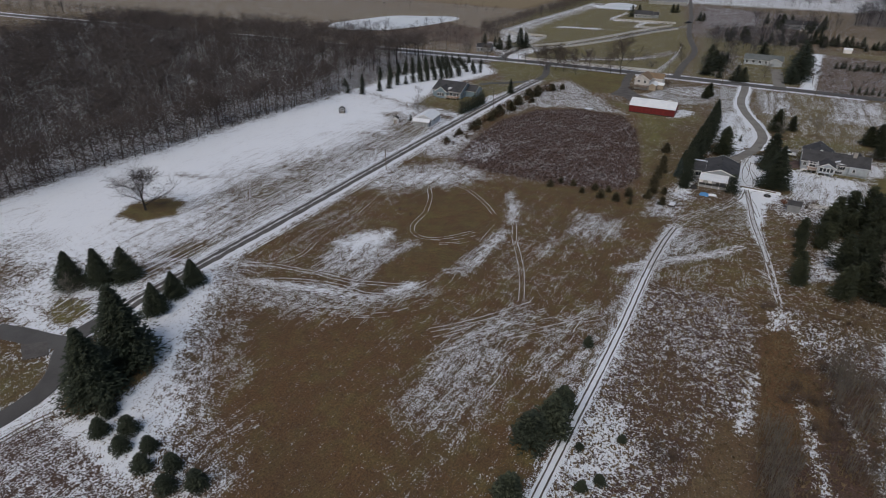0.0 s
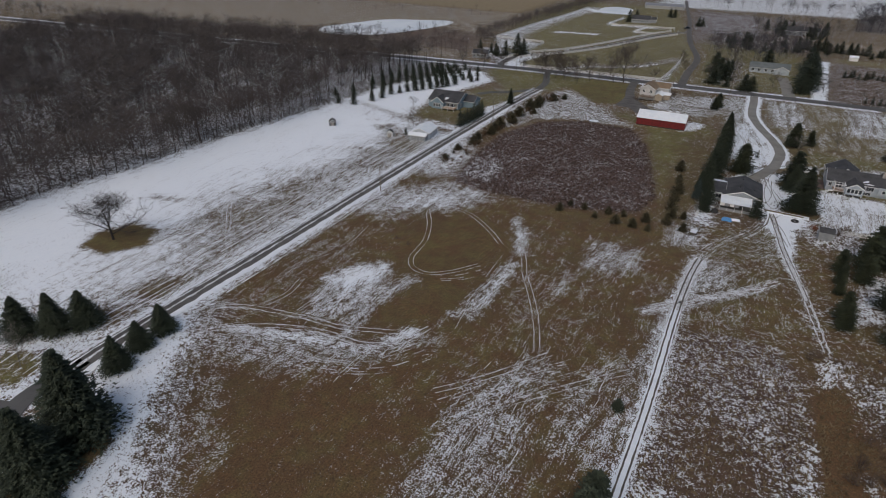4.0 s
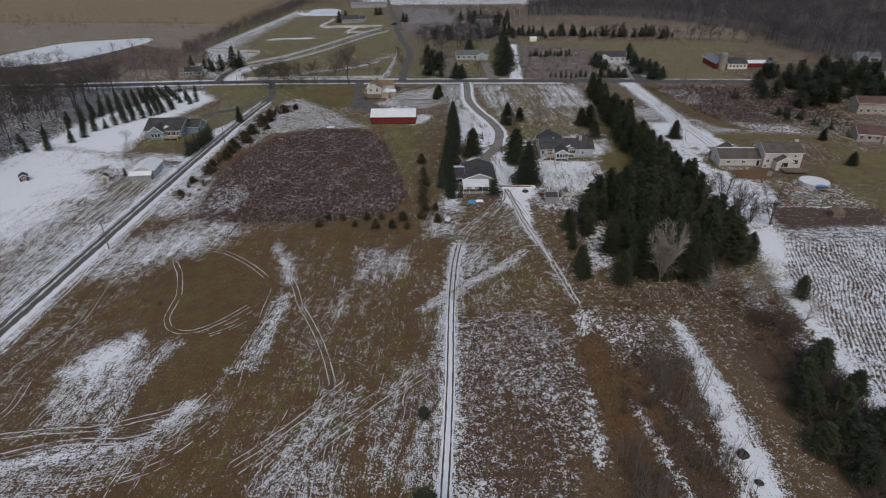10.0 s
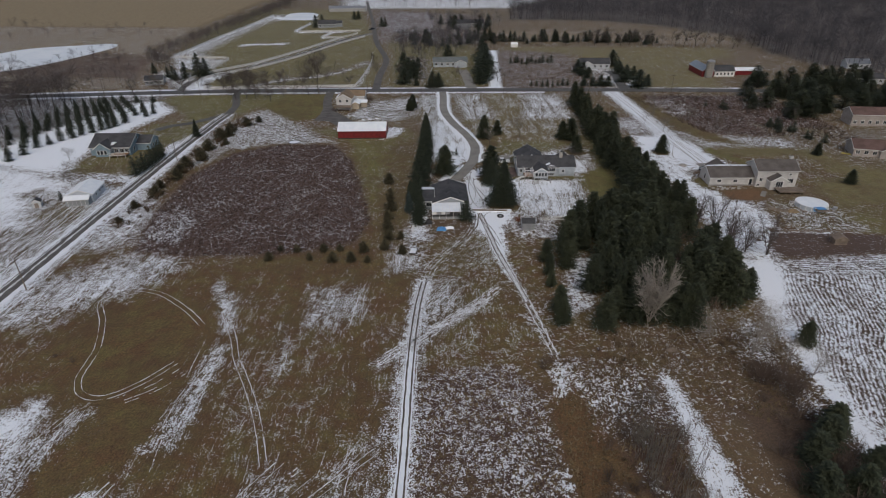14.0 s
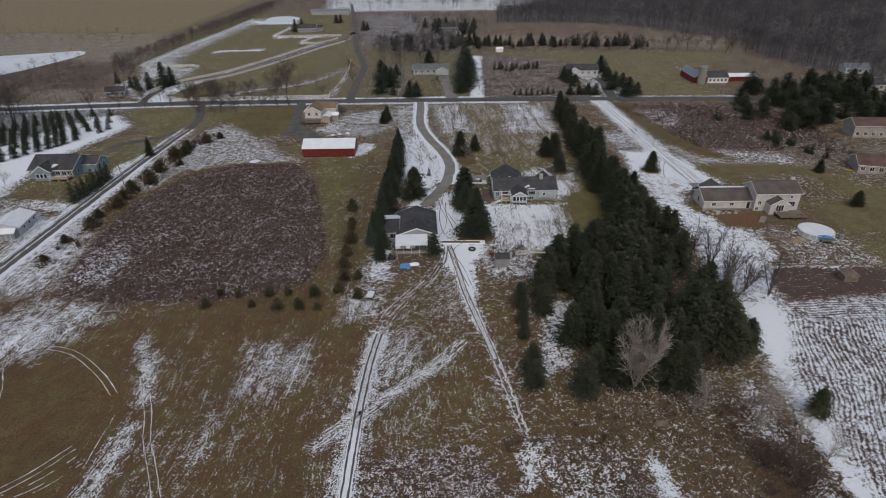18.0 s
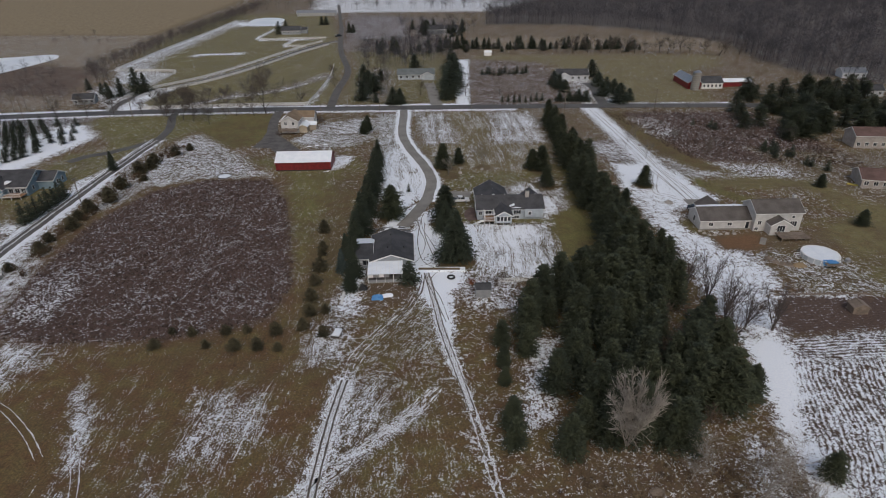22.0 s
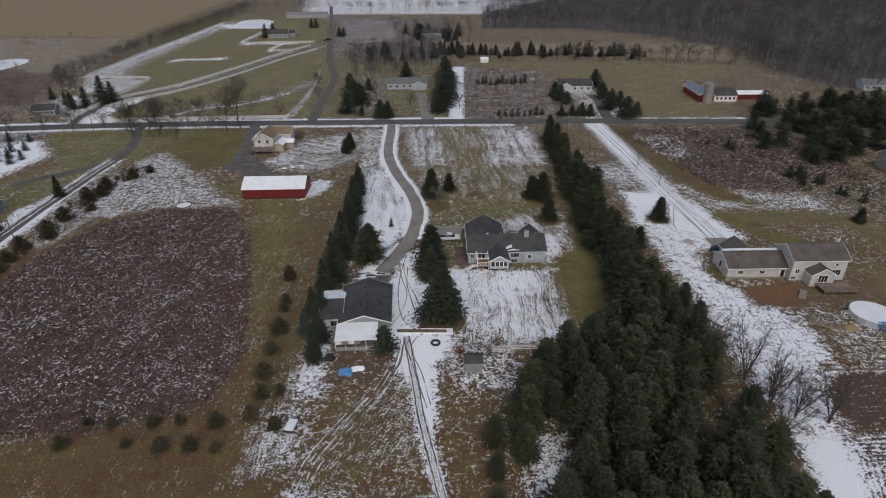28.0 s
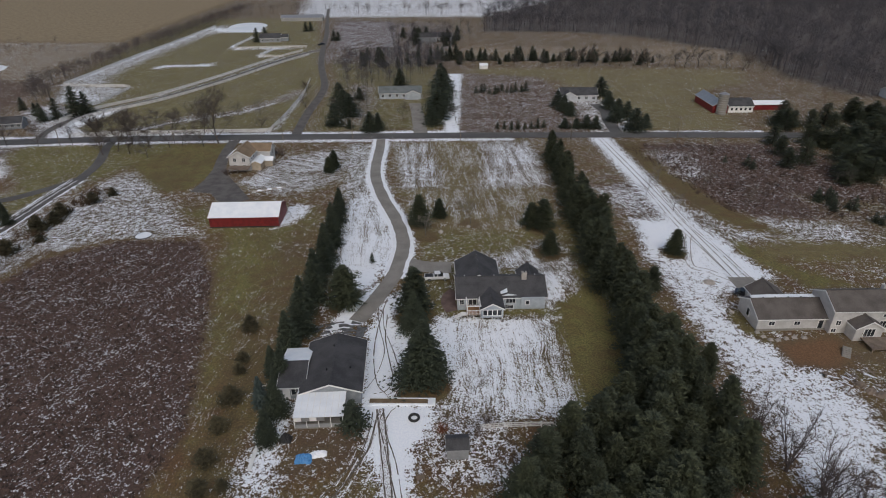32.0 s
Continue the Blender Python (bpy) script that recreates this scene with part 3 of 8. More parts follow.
area([(-102.4, 34), (-103.3, 38), (-96.7, 40.3), (-92.1, 37), (-93, 31.3), (-97.7, 31)], 1.2, 0.6, snow=0.14, green=0.75)
area([(-112, 26), (-93, 20), (-86, 24), (-81, 20), (-81, 16), (-84, -10), (-120, -10)], 1.0, 0.4, snow=0.14, green=0.6, weed=0.2)
area([(-106, 238), (-88, 236), (-84.5, 246), (-83, 262), (-90, 268), (-106, 260)], 1.5, 0.6, snow=0.14, green=0.9)
# woods floor
area([(-165, 40), (-164, 90), (-160, 120), (-158, 160), (-152, 200), (-150, 240), (-135, 280), (-118, 312), (-260, 318), (-460, 310), (-460, 20)], 3, 2, snow=0.30, litter=1.0)
# needle-covered bare spots under yard trees
for bx, by, br in [(28.8, 172, 4.6), (27.2, 193, 4.2), (12.6, 198, 3.6), (29, 236, 4), (34.6, 240, 3), (61, 232, 4.4), (60.3, 217.5, 3.4), (90.6, 216, 3.2), (42.8, 236, 3), (30.5, 229, 3.2), (-72.5, 28, 5.5), (-71, 22, 4.5)]:
    band([(bx - 0.1, by), (bx, by + 0.1), (bx + 0.1, by)], 2 * br, 1.0, 0.5, snow=0.04, green=0.4, soil=0.25)
area([(9.2, 187.4), (13, 189.4), (17.6, 192), (20.8, 204.5), (19.4, 207), (15, 200.5), (11.4, 194.5)], 0.6, 0.4, snow=0.97)
area([(54.6, 190), (58.4, 190), (59.6, 200), (60.6, 208), (56.4, 208), (55.4, 200)], 0.7, 0.4, snow=0.72)
area([(55.5, 196), (62, 200), (66, 214), (70, 232), (66, 160), (54, 160)], 2, 1, snow=0.08, green=0.85)
# verges of the gravel road and the main road
band(GRAVEL_LINE[:7], 8.6, 1.2, 0.4, snow=0.70)
band(GRAVEL_LINE[6:10], 6.6, 1.2, 0.6, snow=0.45)
band(GRAVEL_LINE[:5], 4, 0.8, 0.3, snow=0.55)
band([(-900, 274), (-500, 290), (-250, 304), (-145, 311.6), (-80, 314), (-10, 311.8), (65, 309)], 2.8, 1, 0.6, snow=0.78)
band([(-900, 286), (-500, 302), (-250, 315), (-145, 322), (-80, 324), (-10, 321.6), (65, 319), (165, 312)], 3.4, 1, 0.6, snow=0.9)
# north of the main road
area([(-108, 326), (-156, 413), (-170, 540), (-175, 700), (-60, 690), (-40, 560), (-20, 420), (-19, 326)], 3, 2, snow=0.12, green=0.95, straw=0.15)
area([(-156, 416), (-154, 450), (-152, 495), (-146, 567), (-140, 650), (-128, 650), (-136, 560), (-140, 490), (-141, 440), (-134, 414)], 5, 3, snow=0.45)
area([(-155, 415), (-134, 411), (-118, 408), (-119, 373), (-140, 378), (-150, 400)], 2, 1, snow=0.5)
area([(-142, 631), (-98, 628), (-94, 607), (-127, 609)], 3, 2, snow=0.97)
area([(-126, 461), (-108, 464), (-92, 464), (-94, 471), (-110, 469), (-124, 468)], 2, 1.5, snow=0.9)
area([(-116, 322), (-140, 352), (-150, 372), (-134, 372), (-114, 348)], 3, 2, snow=0.5, weed=0.4)
area([(-115, 318), (-120, 350), (-113, 365), (-103, 364), (-110, 336), (-100, 324), (-98, 318)], 2, 1, snow=0.85)
band([(-156, 418), (-154, 450), (-152, 495), (-146, 567), (-142, 645)], 2.5, 1.5, 0.5, snow=0.85)
band([(-106, 323.5), (-85, 325), (-51, 325), (-30, 324.6), (-27, 348), (-25.6, 386)], 1.8, 1.0, 0.5, snow=0.5)
band([(-45, 528), (-95, 527), (-95, 580)], 3, 1.5, 0.5, snow=0.85)
band([(-54, 490), (-70.5, 495), (-68, 522)], 3, 1.5, 0.5, snow=0.8)
band([(-97, 391), (-80, 432), (-58, 490)], 2, 1.2, 0.4, snow=0.6)
band([(-98, 326), (-81.6, 334), (-69, 346), (-51, 355), (-37, 373), (-27.4, 393)], 6, 3, 2, snow=0.3, weed=0.6)
band([(-81.6, 332), (-69, 344), (-51, 352), (-37, 370)], 1.6, 1.2, 0.8, snow=0.6)
band(PADDOCK_LINE, 6, 1.0, 0.6, snow=0.42)
area([(-14, 324), (-14, 420), (-22, 480), (40, 470), (44, 324)], 3, 2, snow=0.14, green=0.8)
area([(-6, 330), (10, 330), (10, 400), (-4, 410)], 4, 3, snow=0.24, weed=0.4)
area([(40, 316), (46.5, 316), (56.5, 430), (47, 432)], 1, 0.7, snow=0.86, rows=1.0, angle=84)
area([(47, 316), (100, 314), (104, 350), (98, 420), (60, 430), (52, 380)], 2, 1, snow=0.2, weed=0.6)
area([(104, 330), (108, 410), (60, 432), (66, 446), (215, 430), (206, 400), (170, 380), (160, 312), (106, 316)], 4, 2, snow=0.12, green=0.85, straw=0.25)
area([(102, 316), (118, 316), (122, 364), (104, 372)], 3, 2, snow=0.42, green=0.5)
area([(-30, 470), (52, 452), (60, 640), (-44, 690), (-36, 560)], 4, 2, snow=0.2, weed=0.5, soil=0.3)
area([(60, 470), (220, 446), (260, 500), (70, 520)], 6, 3, snow=0.16, straw=0.8, weed=0.2)
area([(-900, 640), (-190, 560), (-190, 900), (-260, 1300), (-1500, 1500), (-1500, 700)], 6, 3, snow=0.02, straw=1.0, green=0.1)
area([(-190, 560), (-900, 640), (-900, 360), (-300, 318), (-140, 330), (-165, 440)], 6, 4, snow=0.20, weed=0.15, straw=0.65)
area([(-320, 380), (-150, 350), (-164, 420), (-210, 440)], 6, 4, snow=0.12, weed=0.7, straw=0.2)
area([(-80, 705), (260, 690), (420, 1050), (-120, 1100)], 8, 4, snow=0.62, straw=0.3)
area([(-3400, 1000), (3400, 1000), (3400, 4200), (-3400, 4200)], 60, 30, snow=0.3, straw=0.4, litter=0.4)
# mowing directions that differ within the hay field
area([(-84, 56), (-58, 62), (-44, 66), (-40, 74), (-60, 72), (-84, 66)], 1, 0.5, angle=12)
area([(-84, 60), (-70, 60), (-52, 30), (-42, 10), (-60, 10)], 1, 0.5, angle=128, rows=0.4)
area([(-68, 70), (-70, 98), (-50, 98), (-48, 72)], 1, 0.5, angle=91)
area([(-26, 56), (-26, 66), (-12, 82), (-4, 86), (-2, 80), (-14, 66)], 1, 0.5, angle=58)
# dark ploughed field beside the far crossing
area([(-36, 668), (-30, 592), (-26, 520), (18, 518), (18, 590), (12, 662)], 3, 2, snow=0.26, weed=1.0, soil=0.3, green=0.0, straw=0.0, furrow=0.5, rows=1.0, angle=60)
# eastern woods floor
area(WOODS_EAST, 6, 4, snow=0.12, litter=1.0)

gx, gy = np.meshgrid(GX, GY)
gz = 0.05 * wobble(gx, gy, 37.0) + 0.03 * wobble(gx + 50, gy, 9.0)
gz = np.where(np.hypot(gx, gy - 160) < 420, gz, 0.0)
nx, ny = len(GX), len(GY)
me = bpy.data.meshes.new("ground")
me.vertices.add(nx * ny)
me.vertices.foreach_set("co", np.stack([gx, gy, gz - 0.05], -1).astype(np.float32).ravel())
idx = np.arange(nx * ny).reshape(ny, nx)
quads = np.stack([idx[:-1, :-1], idx[:-1, 1:], idx[1:, 1:], idx[1:, :-1]], -1).reshape(-1, 4)
me.loops.add(quads.size)
me.loops.foreach_set("vertex_index", quads.ravel().astype(np.int32))
me.polygons.add(len(quads))
me.polygons.foreach_set("loop_start", np.arange(0, quads.size, 4, dtype=np.int32))
me.polygons.foreach_set("use_smooth", np.ones(len(quads), bool))
me.update()
for key, values in LAYERS.items():
    me.attributes.new(key, "FLOAT", "POINT").data.foreach_set("value", values.ravel())


def ground_material():
    n = Nodes("winter_ground")
    fine = n.noise(3.2, 5, 0.8)
    grain = n.noise(5.0, 3, 0.6)
    broad = n.noise(0.07, 4)
    mid = n.noise(0.32, 4)
    snow, green, weed, soil = n.attr("snow"), n.attr("green"), n.attr("weed"), n.attr("soil")
    litter, straw, furrow, rows = n.attr("litter"), n.attr("straw"), n.attr("furrow"), n.attr("rows")
    # coordinates along and across the rows in which the field was worked
    sep = n.add("SeparateXYZ")
    n.put(sep.inputs[0], n.pos)
    turn = n.attr("angle")
    ca, sa = n.math("COSINE", turn), n.math("SINE", turn)
    bend = n.math("MULTIPLY", n.math("SUBTRACT", n.noise(0.05, 2), 0.5), 5.0)
    down = n.math("ADD", n.math("MULTIPLY", sep.outputs[0], ca), n.math("MULTIPLY", sep.outputs[1], sa))
    across = n.math("ADD", n.math("SUBTRACT", n.math("MULTIPLY", sep.outputs[1], ca), n.math("MULTIPLY", sep.outputs[0], sa)), bend)

    def lined(lengthwise, crosswise):
        c = n.add("CombineXYZ")
        n.put(c.inputs[0], n.math("MULTIPLY", down, lengthwise))
        n.put(c.inputs[1], n.math("MULTIPLY", across, crosswise))
        return c.outputs[0]

    fine = n.math("ADD", n.math("MULTIPLY", fine, n.mix_value(rows, 1.0, 0.7)), n.math("MULTIPLY", n.noise(1.0, 4, 0.75, vec=lined(0.25, 2.6)), n.mix_value(rows, 0.0, 0.3)))
    # grass: dry brown to olive green
    blot = n.noise(0.16, 5, 0.65)
    g = n.math("ADD", n.math("ADD", green, n.math("MULTIPLY", n.math("SUBTRACT", mid, 0.5), 1.0)), n.math("MULTIPLY", n.math("SUBTRACT", blot, 0.5), 1.2), clamp=True)
    brown = n.mix(n.ramp(fine, 0.38, 0.62), (0.066, 0.034, 0.014), (0.172, 0.094, 0.038))
    olive = n.mix(n.ramp(fine, 0.38, 0.62), (0.080, 0.078, 0.020), (0.228, 0.204, 0.068))
    col = n.mix(g, brown, olive)
    col = n.mix(n.ramp(broad, 0.35, 0.7, 0.0, 0.35), col, (0.075, 0.05, 0.026))
    col = n.mix(n.ramp(n.noise(0.55, 5, 0.75), 0.5, 0.68, 0.0, 0.38), col, (0.045, 0.030, 0.015))
    col = n.mix(n.ramp(n.noise(0.9, 5, 0.75), 0.54, 0.7, 0.0, 0.4), col, (0.19, 0.128, 0.062))
    col = n.mix(straw, col, n.mix(n.ramp(mid, 0.3, 0.7), (0.20, 0.15, 0.085), (0.30, 0.235, 0.14)))
    col = n.mix(n.ramp(snow, 0.14, 0.42, 0.0, 0.55), col, n.mix(n.ramp(fine, 0.38, 0.62), (0.045, 0.028, 0.019), (0.125, 0.083, 0.055)))
    col = n.mix(n.ramp(n.noise(6.5, 3, 0.7), 0.56, 0.66, 0.0, n.ramp(snow, 0.05, 0.2, 0.12, 0.5)), col, (0.26, 0.205, 0.145))
    col = n.mix(n.ramp(n.noise(5.2, 3, 0.7), 0.54, 0.66, 0.0, 0.5), col, (0.030, 0.020, 0.013))
    weeds = n.mix(n.ramp(fine, 0.38, 0.62), (0.040, 0.024, 0.019), (0.132, 0.080, 0.063))
    col = n.mix(weed, col, n.mix(n.ramp(mid, 0.35, 0.65, 0.0, 0.5), weeds, (0.074, 0.047, 0.037)))
    col = n.mix(soil, col, n.mix(n.ramp(fine, 0.38, 0.62), (0.06, 0.042, 0.03), (0.125, 0.09, 0.062)))
    col = n.mix(litter, col, n.mix(n.ramp(fine, 0.38, 0.62), (0.04, 0.031, 0.026), (0.10, 0.077, 0.063)))
    col = n.mix(n.attr("clay"), col, n.mix(n.ramp(fine, 0.38, 0.62), (0.115, 0.058, 0.026), (0.20, 0.112, 0.055)))
    # snow lies in rows and specks; the layer gives the share that is covered
    speck = n.ramp(n.mix_value(n.ramp(weed, 0.88, 0.99), n.noise(3.8, 4, 0.72), n.noise(2.4, 3, 0.68)), 0.32, 0.68)
    row = n.ramp(n.noise(1.0, 4, 0.72, vec=lined(0.38, 3.0)), 0.32, 0.68)
    swath = n.ramp(n.noise(1.0, 2, 0.6, vec=lined(0.05, 0.5)), 0.34, 0.66)
    patch = n.ramp(n.noise(0.11, 4, 0.6), 0.32, 0.68)
    clump = n.ramp(n.noise(1.5, 3, 0.6), 0.34, 0.66)
    drift = n.ramp(n.noise(0.62, 4, 0.7), 0.34, 0.66)
    along = n.mix_value(rows, clump, row)
    lump = n.math("ADD", n.math("MULTIPLY", along, 0.27), n.math("ADD", n.math("MULTIPLY", speck, 0.42), n.math("MULTIPLY", drift, 0.12)))
    lump = n.math("ADD", lump, n.math("MULTIPLY", n.mix_value(rows, drift, swath), 0.14))
    lump = n.math("ADD", lump, n.math("MULTIPLY", patch, 0.09))
    lump = n.ramp(lump, 0.22, 0.80)
    ridge = n.math("SINE", n.math("ADD", n.math("MULTIPLY", across, 7.6), n.math("MULTIPLY", mid, 1.4)))
    lump = n.math("ADD", lump, n.math("MULTIPLY", n.math("MULTIPLY", ridge, 0.24), furrow))
    share = n.math("ADD", n.math("MULTIPLY", n.math("SUBTRACT", snow, 0.5), 1.25), 0.5)
    level = n.math("SUBTRACT", n.math("ADD", lump, share), 1.0)
    cover = n.math("MULTIPLY", n.ramp(level, -0.025, 0.035), n.ramp(snow, 0.02, 0.5, 0.62, 1.0))
    white = n.mix(n.ramp(fine, 0.38, 0.62), (0.81, 0.85, 0.91), (0.92, 0.945, 0.975))
    col = n.mix(cover, col, white)
    rough = n.ramp(cover, 0, 1, 0.95, 0.7)
    height = n.math("ADD", n.math("MULTIPLY", fine, 0.5), n.math("ADD", n.math("MULTIPLY", grain, 0.25), n.math("MULTIPLY", cover, 0.4)))
    return n.done(col, rough, 0.0, height, 0.7, 0.12)


me.materials.append(ground_material())
tagged(new("ground", me), "winter farmland of dry brown and olive grass under patchy thin snow", "ground", kind="structure")

# ---- roads, drives and tracks ----
def laid(name, pieces, mat, label, category, kind="structure"):
    v, f = joined(pieces)
    return tagged(new(name, mesh_of(name, v, f, mat)), label, category, kind=kind)


laid("road_main", [ribbon(MAIN_ROAD, 6.6, 0.12, 6, drop=0.1)], ASPHALT, "worn grey two-lane asphalt country road between snowy verges", "road")
laid("road_gravel", [ribbon(GRAVEL_LINE[:10], 3.7, 0.08, 2, 0.03, drop=0.08)], GRAVEL, "narrow gravel road with packed wheel tracks and snow on its crown", "road")
laid("snow_crown", [ribbon(GRAVEL_LINE[:10], 0.5, 0.095, 0.4, 0.9, 0.0, 2.5), ribbon(GRAVEL_LINE[:10], 0.3, 0.10, 0.4, 0.9, 0.1, 1.6), ribbon(GRAVEL_LINE[:7], 1.5, 0.10, 0.5, 0.3, 0.0, -2.5), ribbon(GRAVEL_LINE[6:10], 0.7, 0.10, 0.5, 0.7, 0.1, -2.2)] + [ribbon(GRAVEL_LINE[:6], 0.22, 0.03, 0.4, 1.1, 0.2, o) for o in (3.6, 4.6, 6.0, 7.2, 9.0, 11.0, 13.5, -4.4, -5.4)], SNOW,
     "ragged snow strips along the edges of the gravel road", "snow", "stuff")
laid("road_crown", [ribbon(GRAVEL_LINE[:10], 0.5, 0.10, 0.4, 0.8, 0.0, 0.1)], THIN_SNOW, "thin line of snow and dead grass on the gravel road crown", "snow", "stuff")
laid("road_paved_end", [ribbon(GRAVEL_LINE[9:], 3.0, 0.085, 2, 0.03, drop=0.08)], ASPHALT, "narrow dark paved end of the gravel road at the junction", "road")
laid("road_side", [ribbon(CROSS_LINE, (3.6, 2.6), 0.09, 4, drop=0.08)], GRAVEL, "narrow asphalt side road running north", "road")
laid("road_paddock", [ribbon(PADDOCK_LINE, 2.8, 0.08, 3, 0.03, drop=0.08)], GRAVEL, "gravel lane between paddock fences with snowy edges", "road")
laid("driveway_1", [ribbon(DRIVE_LINE, 3.15, 0.08, 1.5, 0.02, drop=0.06)], CONCRETE, "pale grey winding driveway cleared of snow", "driveway")
laid("snow_bank", [ribbon(DRIVE_LINE[:9], 0.95, 0.14, 0.5, 0.3, 0.0, o) for o in (2.15, -2.15)], SNOW, "snow ridges shovelled along both edges of the winding drive", "snow", "stuff")
laid("driveway_2", [ribbon([(23.5, 217), (27, 214.5), (31, 213), (36, 212.5)], 4.6, 0.075, 1.5, 0.03, drop=0.06)], CONCRETE, "short grey driveway branch to the garage of the grey house", "driveway")
laid("pavement_patio", [ribbon([(35.2, 194.4), (34.4, 197.2), (34.8, 200.2), (36.2, 202)], 2.6, 0.07, 0.5, 0.05, drop=0.05)], plain("brown_pavers", (0.10, 0.065, 0.055), (0.16, 0.11, 0.095), 0.6, 0.85, fine=9), "curved brown paver patio beside the grey house", "patio")
laid("driveway_3", [ribbon([(101, 204), (100.8, 200), (100.4, 196.5), (99.8, 194.5)], 5.0, 0.07, 1.5, 0.05, drop=0.05)], CONCRETE, "concrete apron in front of the beige house garage", "driveway")
laid("driveway_4", [ribbon(LL_DRIVE, 3.4, 0.08, 1.5, 0.03, drop=0.06), ribbon([(-87.4, 29), (-90, 28), (-93.4, 27.2), (-98, 26.4), (-104, 25)], 3.6, 0.075, 1.5, 0.04, drop=0.06)], ASPHALT,
     "dark asphalt driveway curving behind the roadside spruces", "driveway")
laid("driveway_10", [(np.array([(-94.9, 24.6, 0.085), (-90.1, 22.1, 0.085), (-87.4, 25.2, 0.085), (-91.6, 27.4, 0.085)]), [(0, 1, 2, 3)])], GRAVEL, "paler paved court beside the lower drive", "driveway")
laid("driveway_5", [ribbon([(-40.2, 314), (-40, 304), (-39, 294), (-37.6, 284)], 3.6, 0.08, 2, 0.05, drop=0.06)], GRAVEL, "gravel drive from the road past the tan house to the barn", "driveway")
laid("driveway_9", [(np.array([(-40.6, 263, 0.085), (-34, 261.7, 0.085), (-28.1, 252.1, 0.085), (-20.8, 256.2, 0.085), (-33.7, 278.5, 0.085), (-36, 288, 0.085), (-39.4, 288, 0.085), (-39.2, 273, 0.085)]), [(0, 1, 2, 3, 4, 5, 6, 7)])], GRAVEL, "grey gravel yard between the tan house and the barn", "driveway")
laid("driveway_6", [ribbon([(-79.8, 277), (-82.6, 272), (-88.2, 265.4), (-92.8, 261), (-98.2, 258), (-102, 252)], 3.4, 0.08, 2, 0.03, drop=0.06)], ASPHALT, "dark asphalt driveway to the blue-grey house", "driveway")
laid("driveway_7", [ribbon([(31, 318), (30.5, 335), (30, 352), (29, 366)], 5.0, 0.08, 2, 0.04, drop=0.06)], CONCRETE, "grey driveway across the road", "driveway")
laid("driveway_8", [ribbon([(108, 314), (110, 330), (113, 345), (112, 358)], 4.4, 0.08, 2, 0.04, drop=0.06)], ASPHALT, "dark driveway curving up to the far house", "driveway")

# the snowy two-wheel lane through the fields
RUT = plain("wet_rut", (0.06, 0.05, 0.04), (0.14, 0.12, 0.10), 0.8, 0.8, fine=4)
LANE_ARC = [(5.6, 131), (7.4, 137.9), (11.7, 145.3), (16.4, 153.0), (19.9, 163.2)]
laid("farm_lane", [ribbon(LANE[:8], (2.2, 1.8), 0.03, 0.3, 0.07)], SNOW, "snow-covered farm lane with two dark wheel ruts", "lane")
laid("lane_end", [ribbon(LANE[7:], (1.9, 2.0), 0.03, 0.3, 0.3)], THIN_SNOW, "thinning snow at the upper end of the farm lane", "lane")
laid("wheel_ruts", [ribbon(LANE, (0.14, 0.32), 0.05, 0.3, 0.4, 0.0, o) for o in (0.5, -0.5)], RUT, "two dark wheel ruts pressed into the snowy lane", "wheel ruts", "stuff")
laid("lane_edges", [ribbon(LANE[5:], 0.24, 0.035, 0.3, 0.7, 0.08, o) for o in (1.15, -1.2)] + [ribbon(LANE_ARC, w, 0.03, 0.35, 1.0, 0.35, o) for o, w in ((1.1, 0.16), (0.3, 0.22), (-0.5, 0.16), (-1.4, 0.2))], THIN_SNOW, "thin snow lines where the farm lane fades into grass", "lane")
laid("field_crossing", [ribbon([(-2.6, 103), (3.9, 109.3), (12.3, 117.1), (18.0, 122.8), (22.2, 127.8)], w, 0.03, 0.3, 1.1, 0.38, o) for o, w in ((1.3, 0.3), (0.75, 0.25), (0.2, 0.45), (-0.5, 0.3), (-1.1, 0.25))], THIN_SNOW, "broken snow lines of a crossing between lane and side track", "track")
laid("side_track", [ribbon(KINK_LINE[2:6], 1.5, 0.03, 0.35, 0.3), ribbon(KINK_LINE[5:7], (1.3, 0.7), 0.031, 0.3, 0.4), ribbon(KINK_LINE[5:], 0.42, 0.03, 0.3, 1.0, 0.0, 0.5), ribbon(KINK_LINE[5:], 0.26, 0.03, 0.3, 1.2, 0.0, -0.5)], THIN_SNOW, "trodden snowy side track beside the hay strip", "track")
laid("side_track_ruts", [ribbon(KINK_LINE[2:7], 0.2, 0.05, 0.3, 0.7, 0.0, s) for s in (0.5, -0.5)], RUT, "dark wheel lines along the snowy side track", "wheel ruts", "stuff")
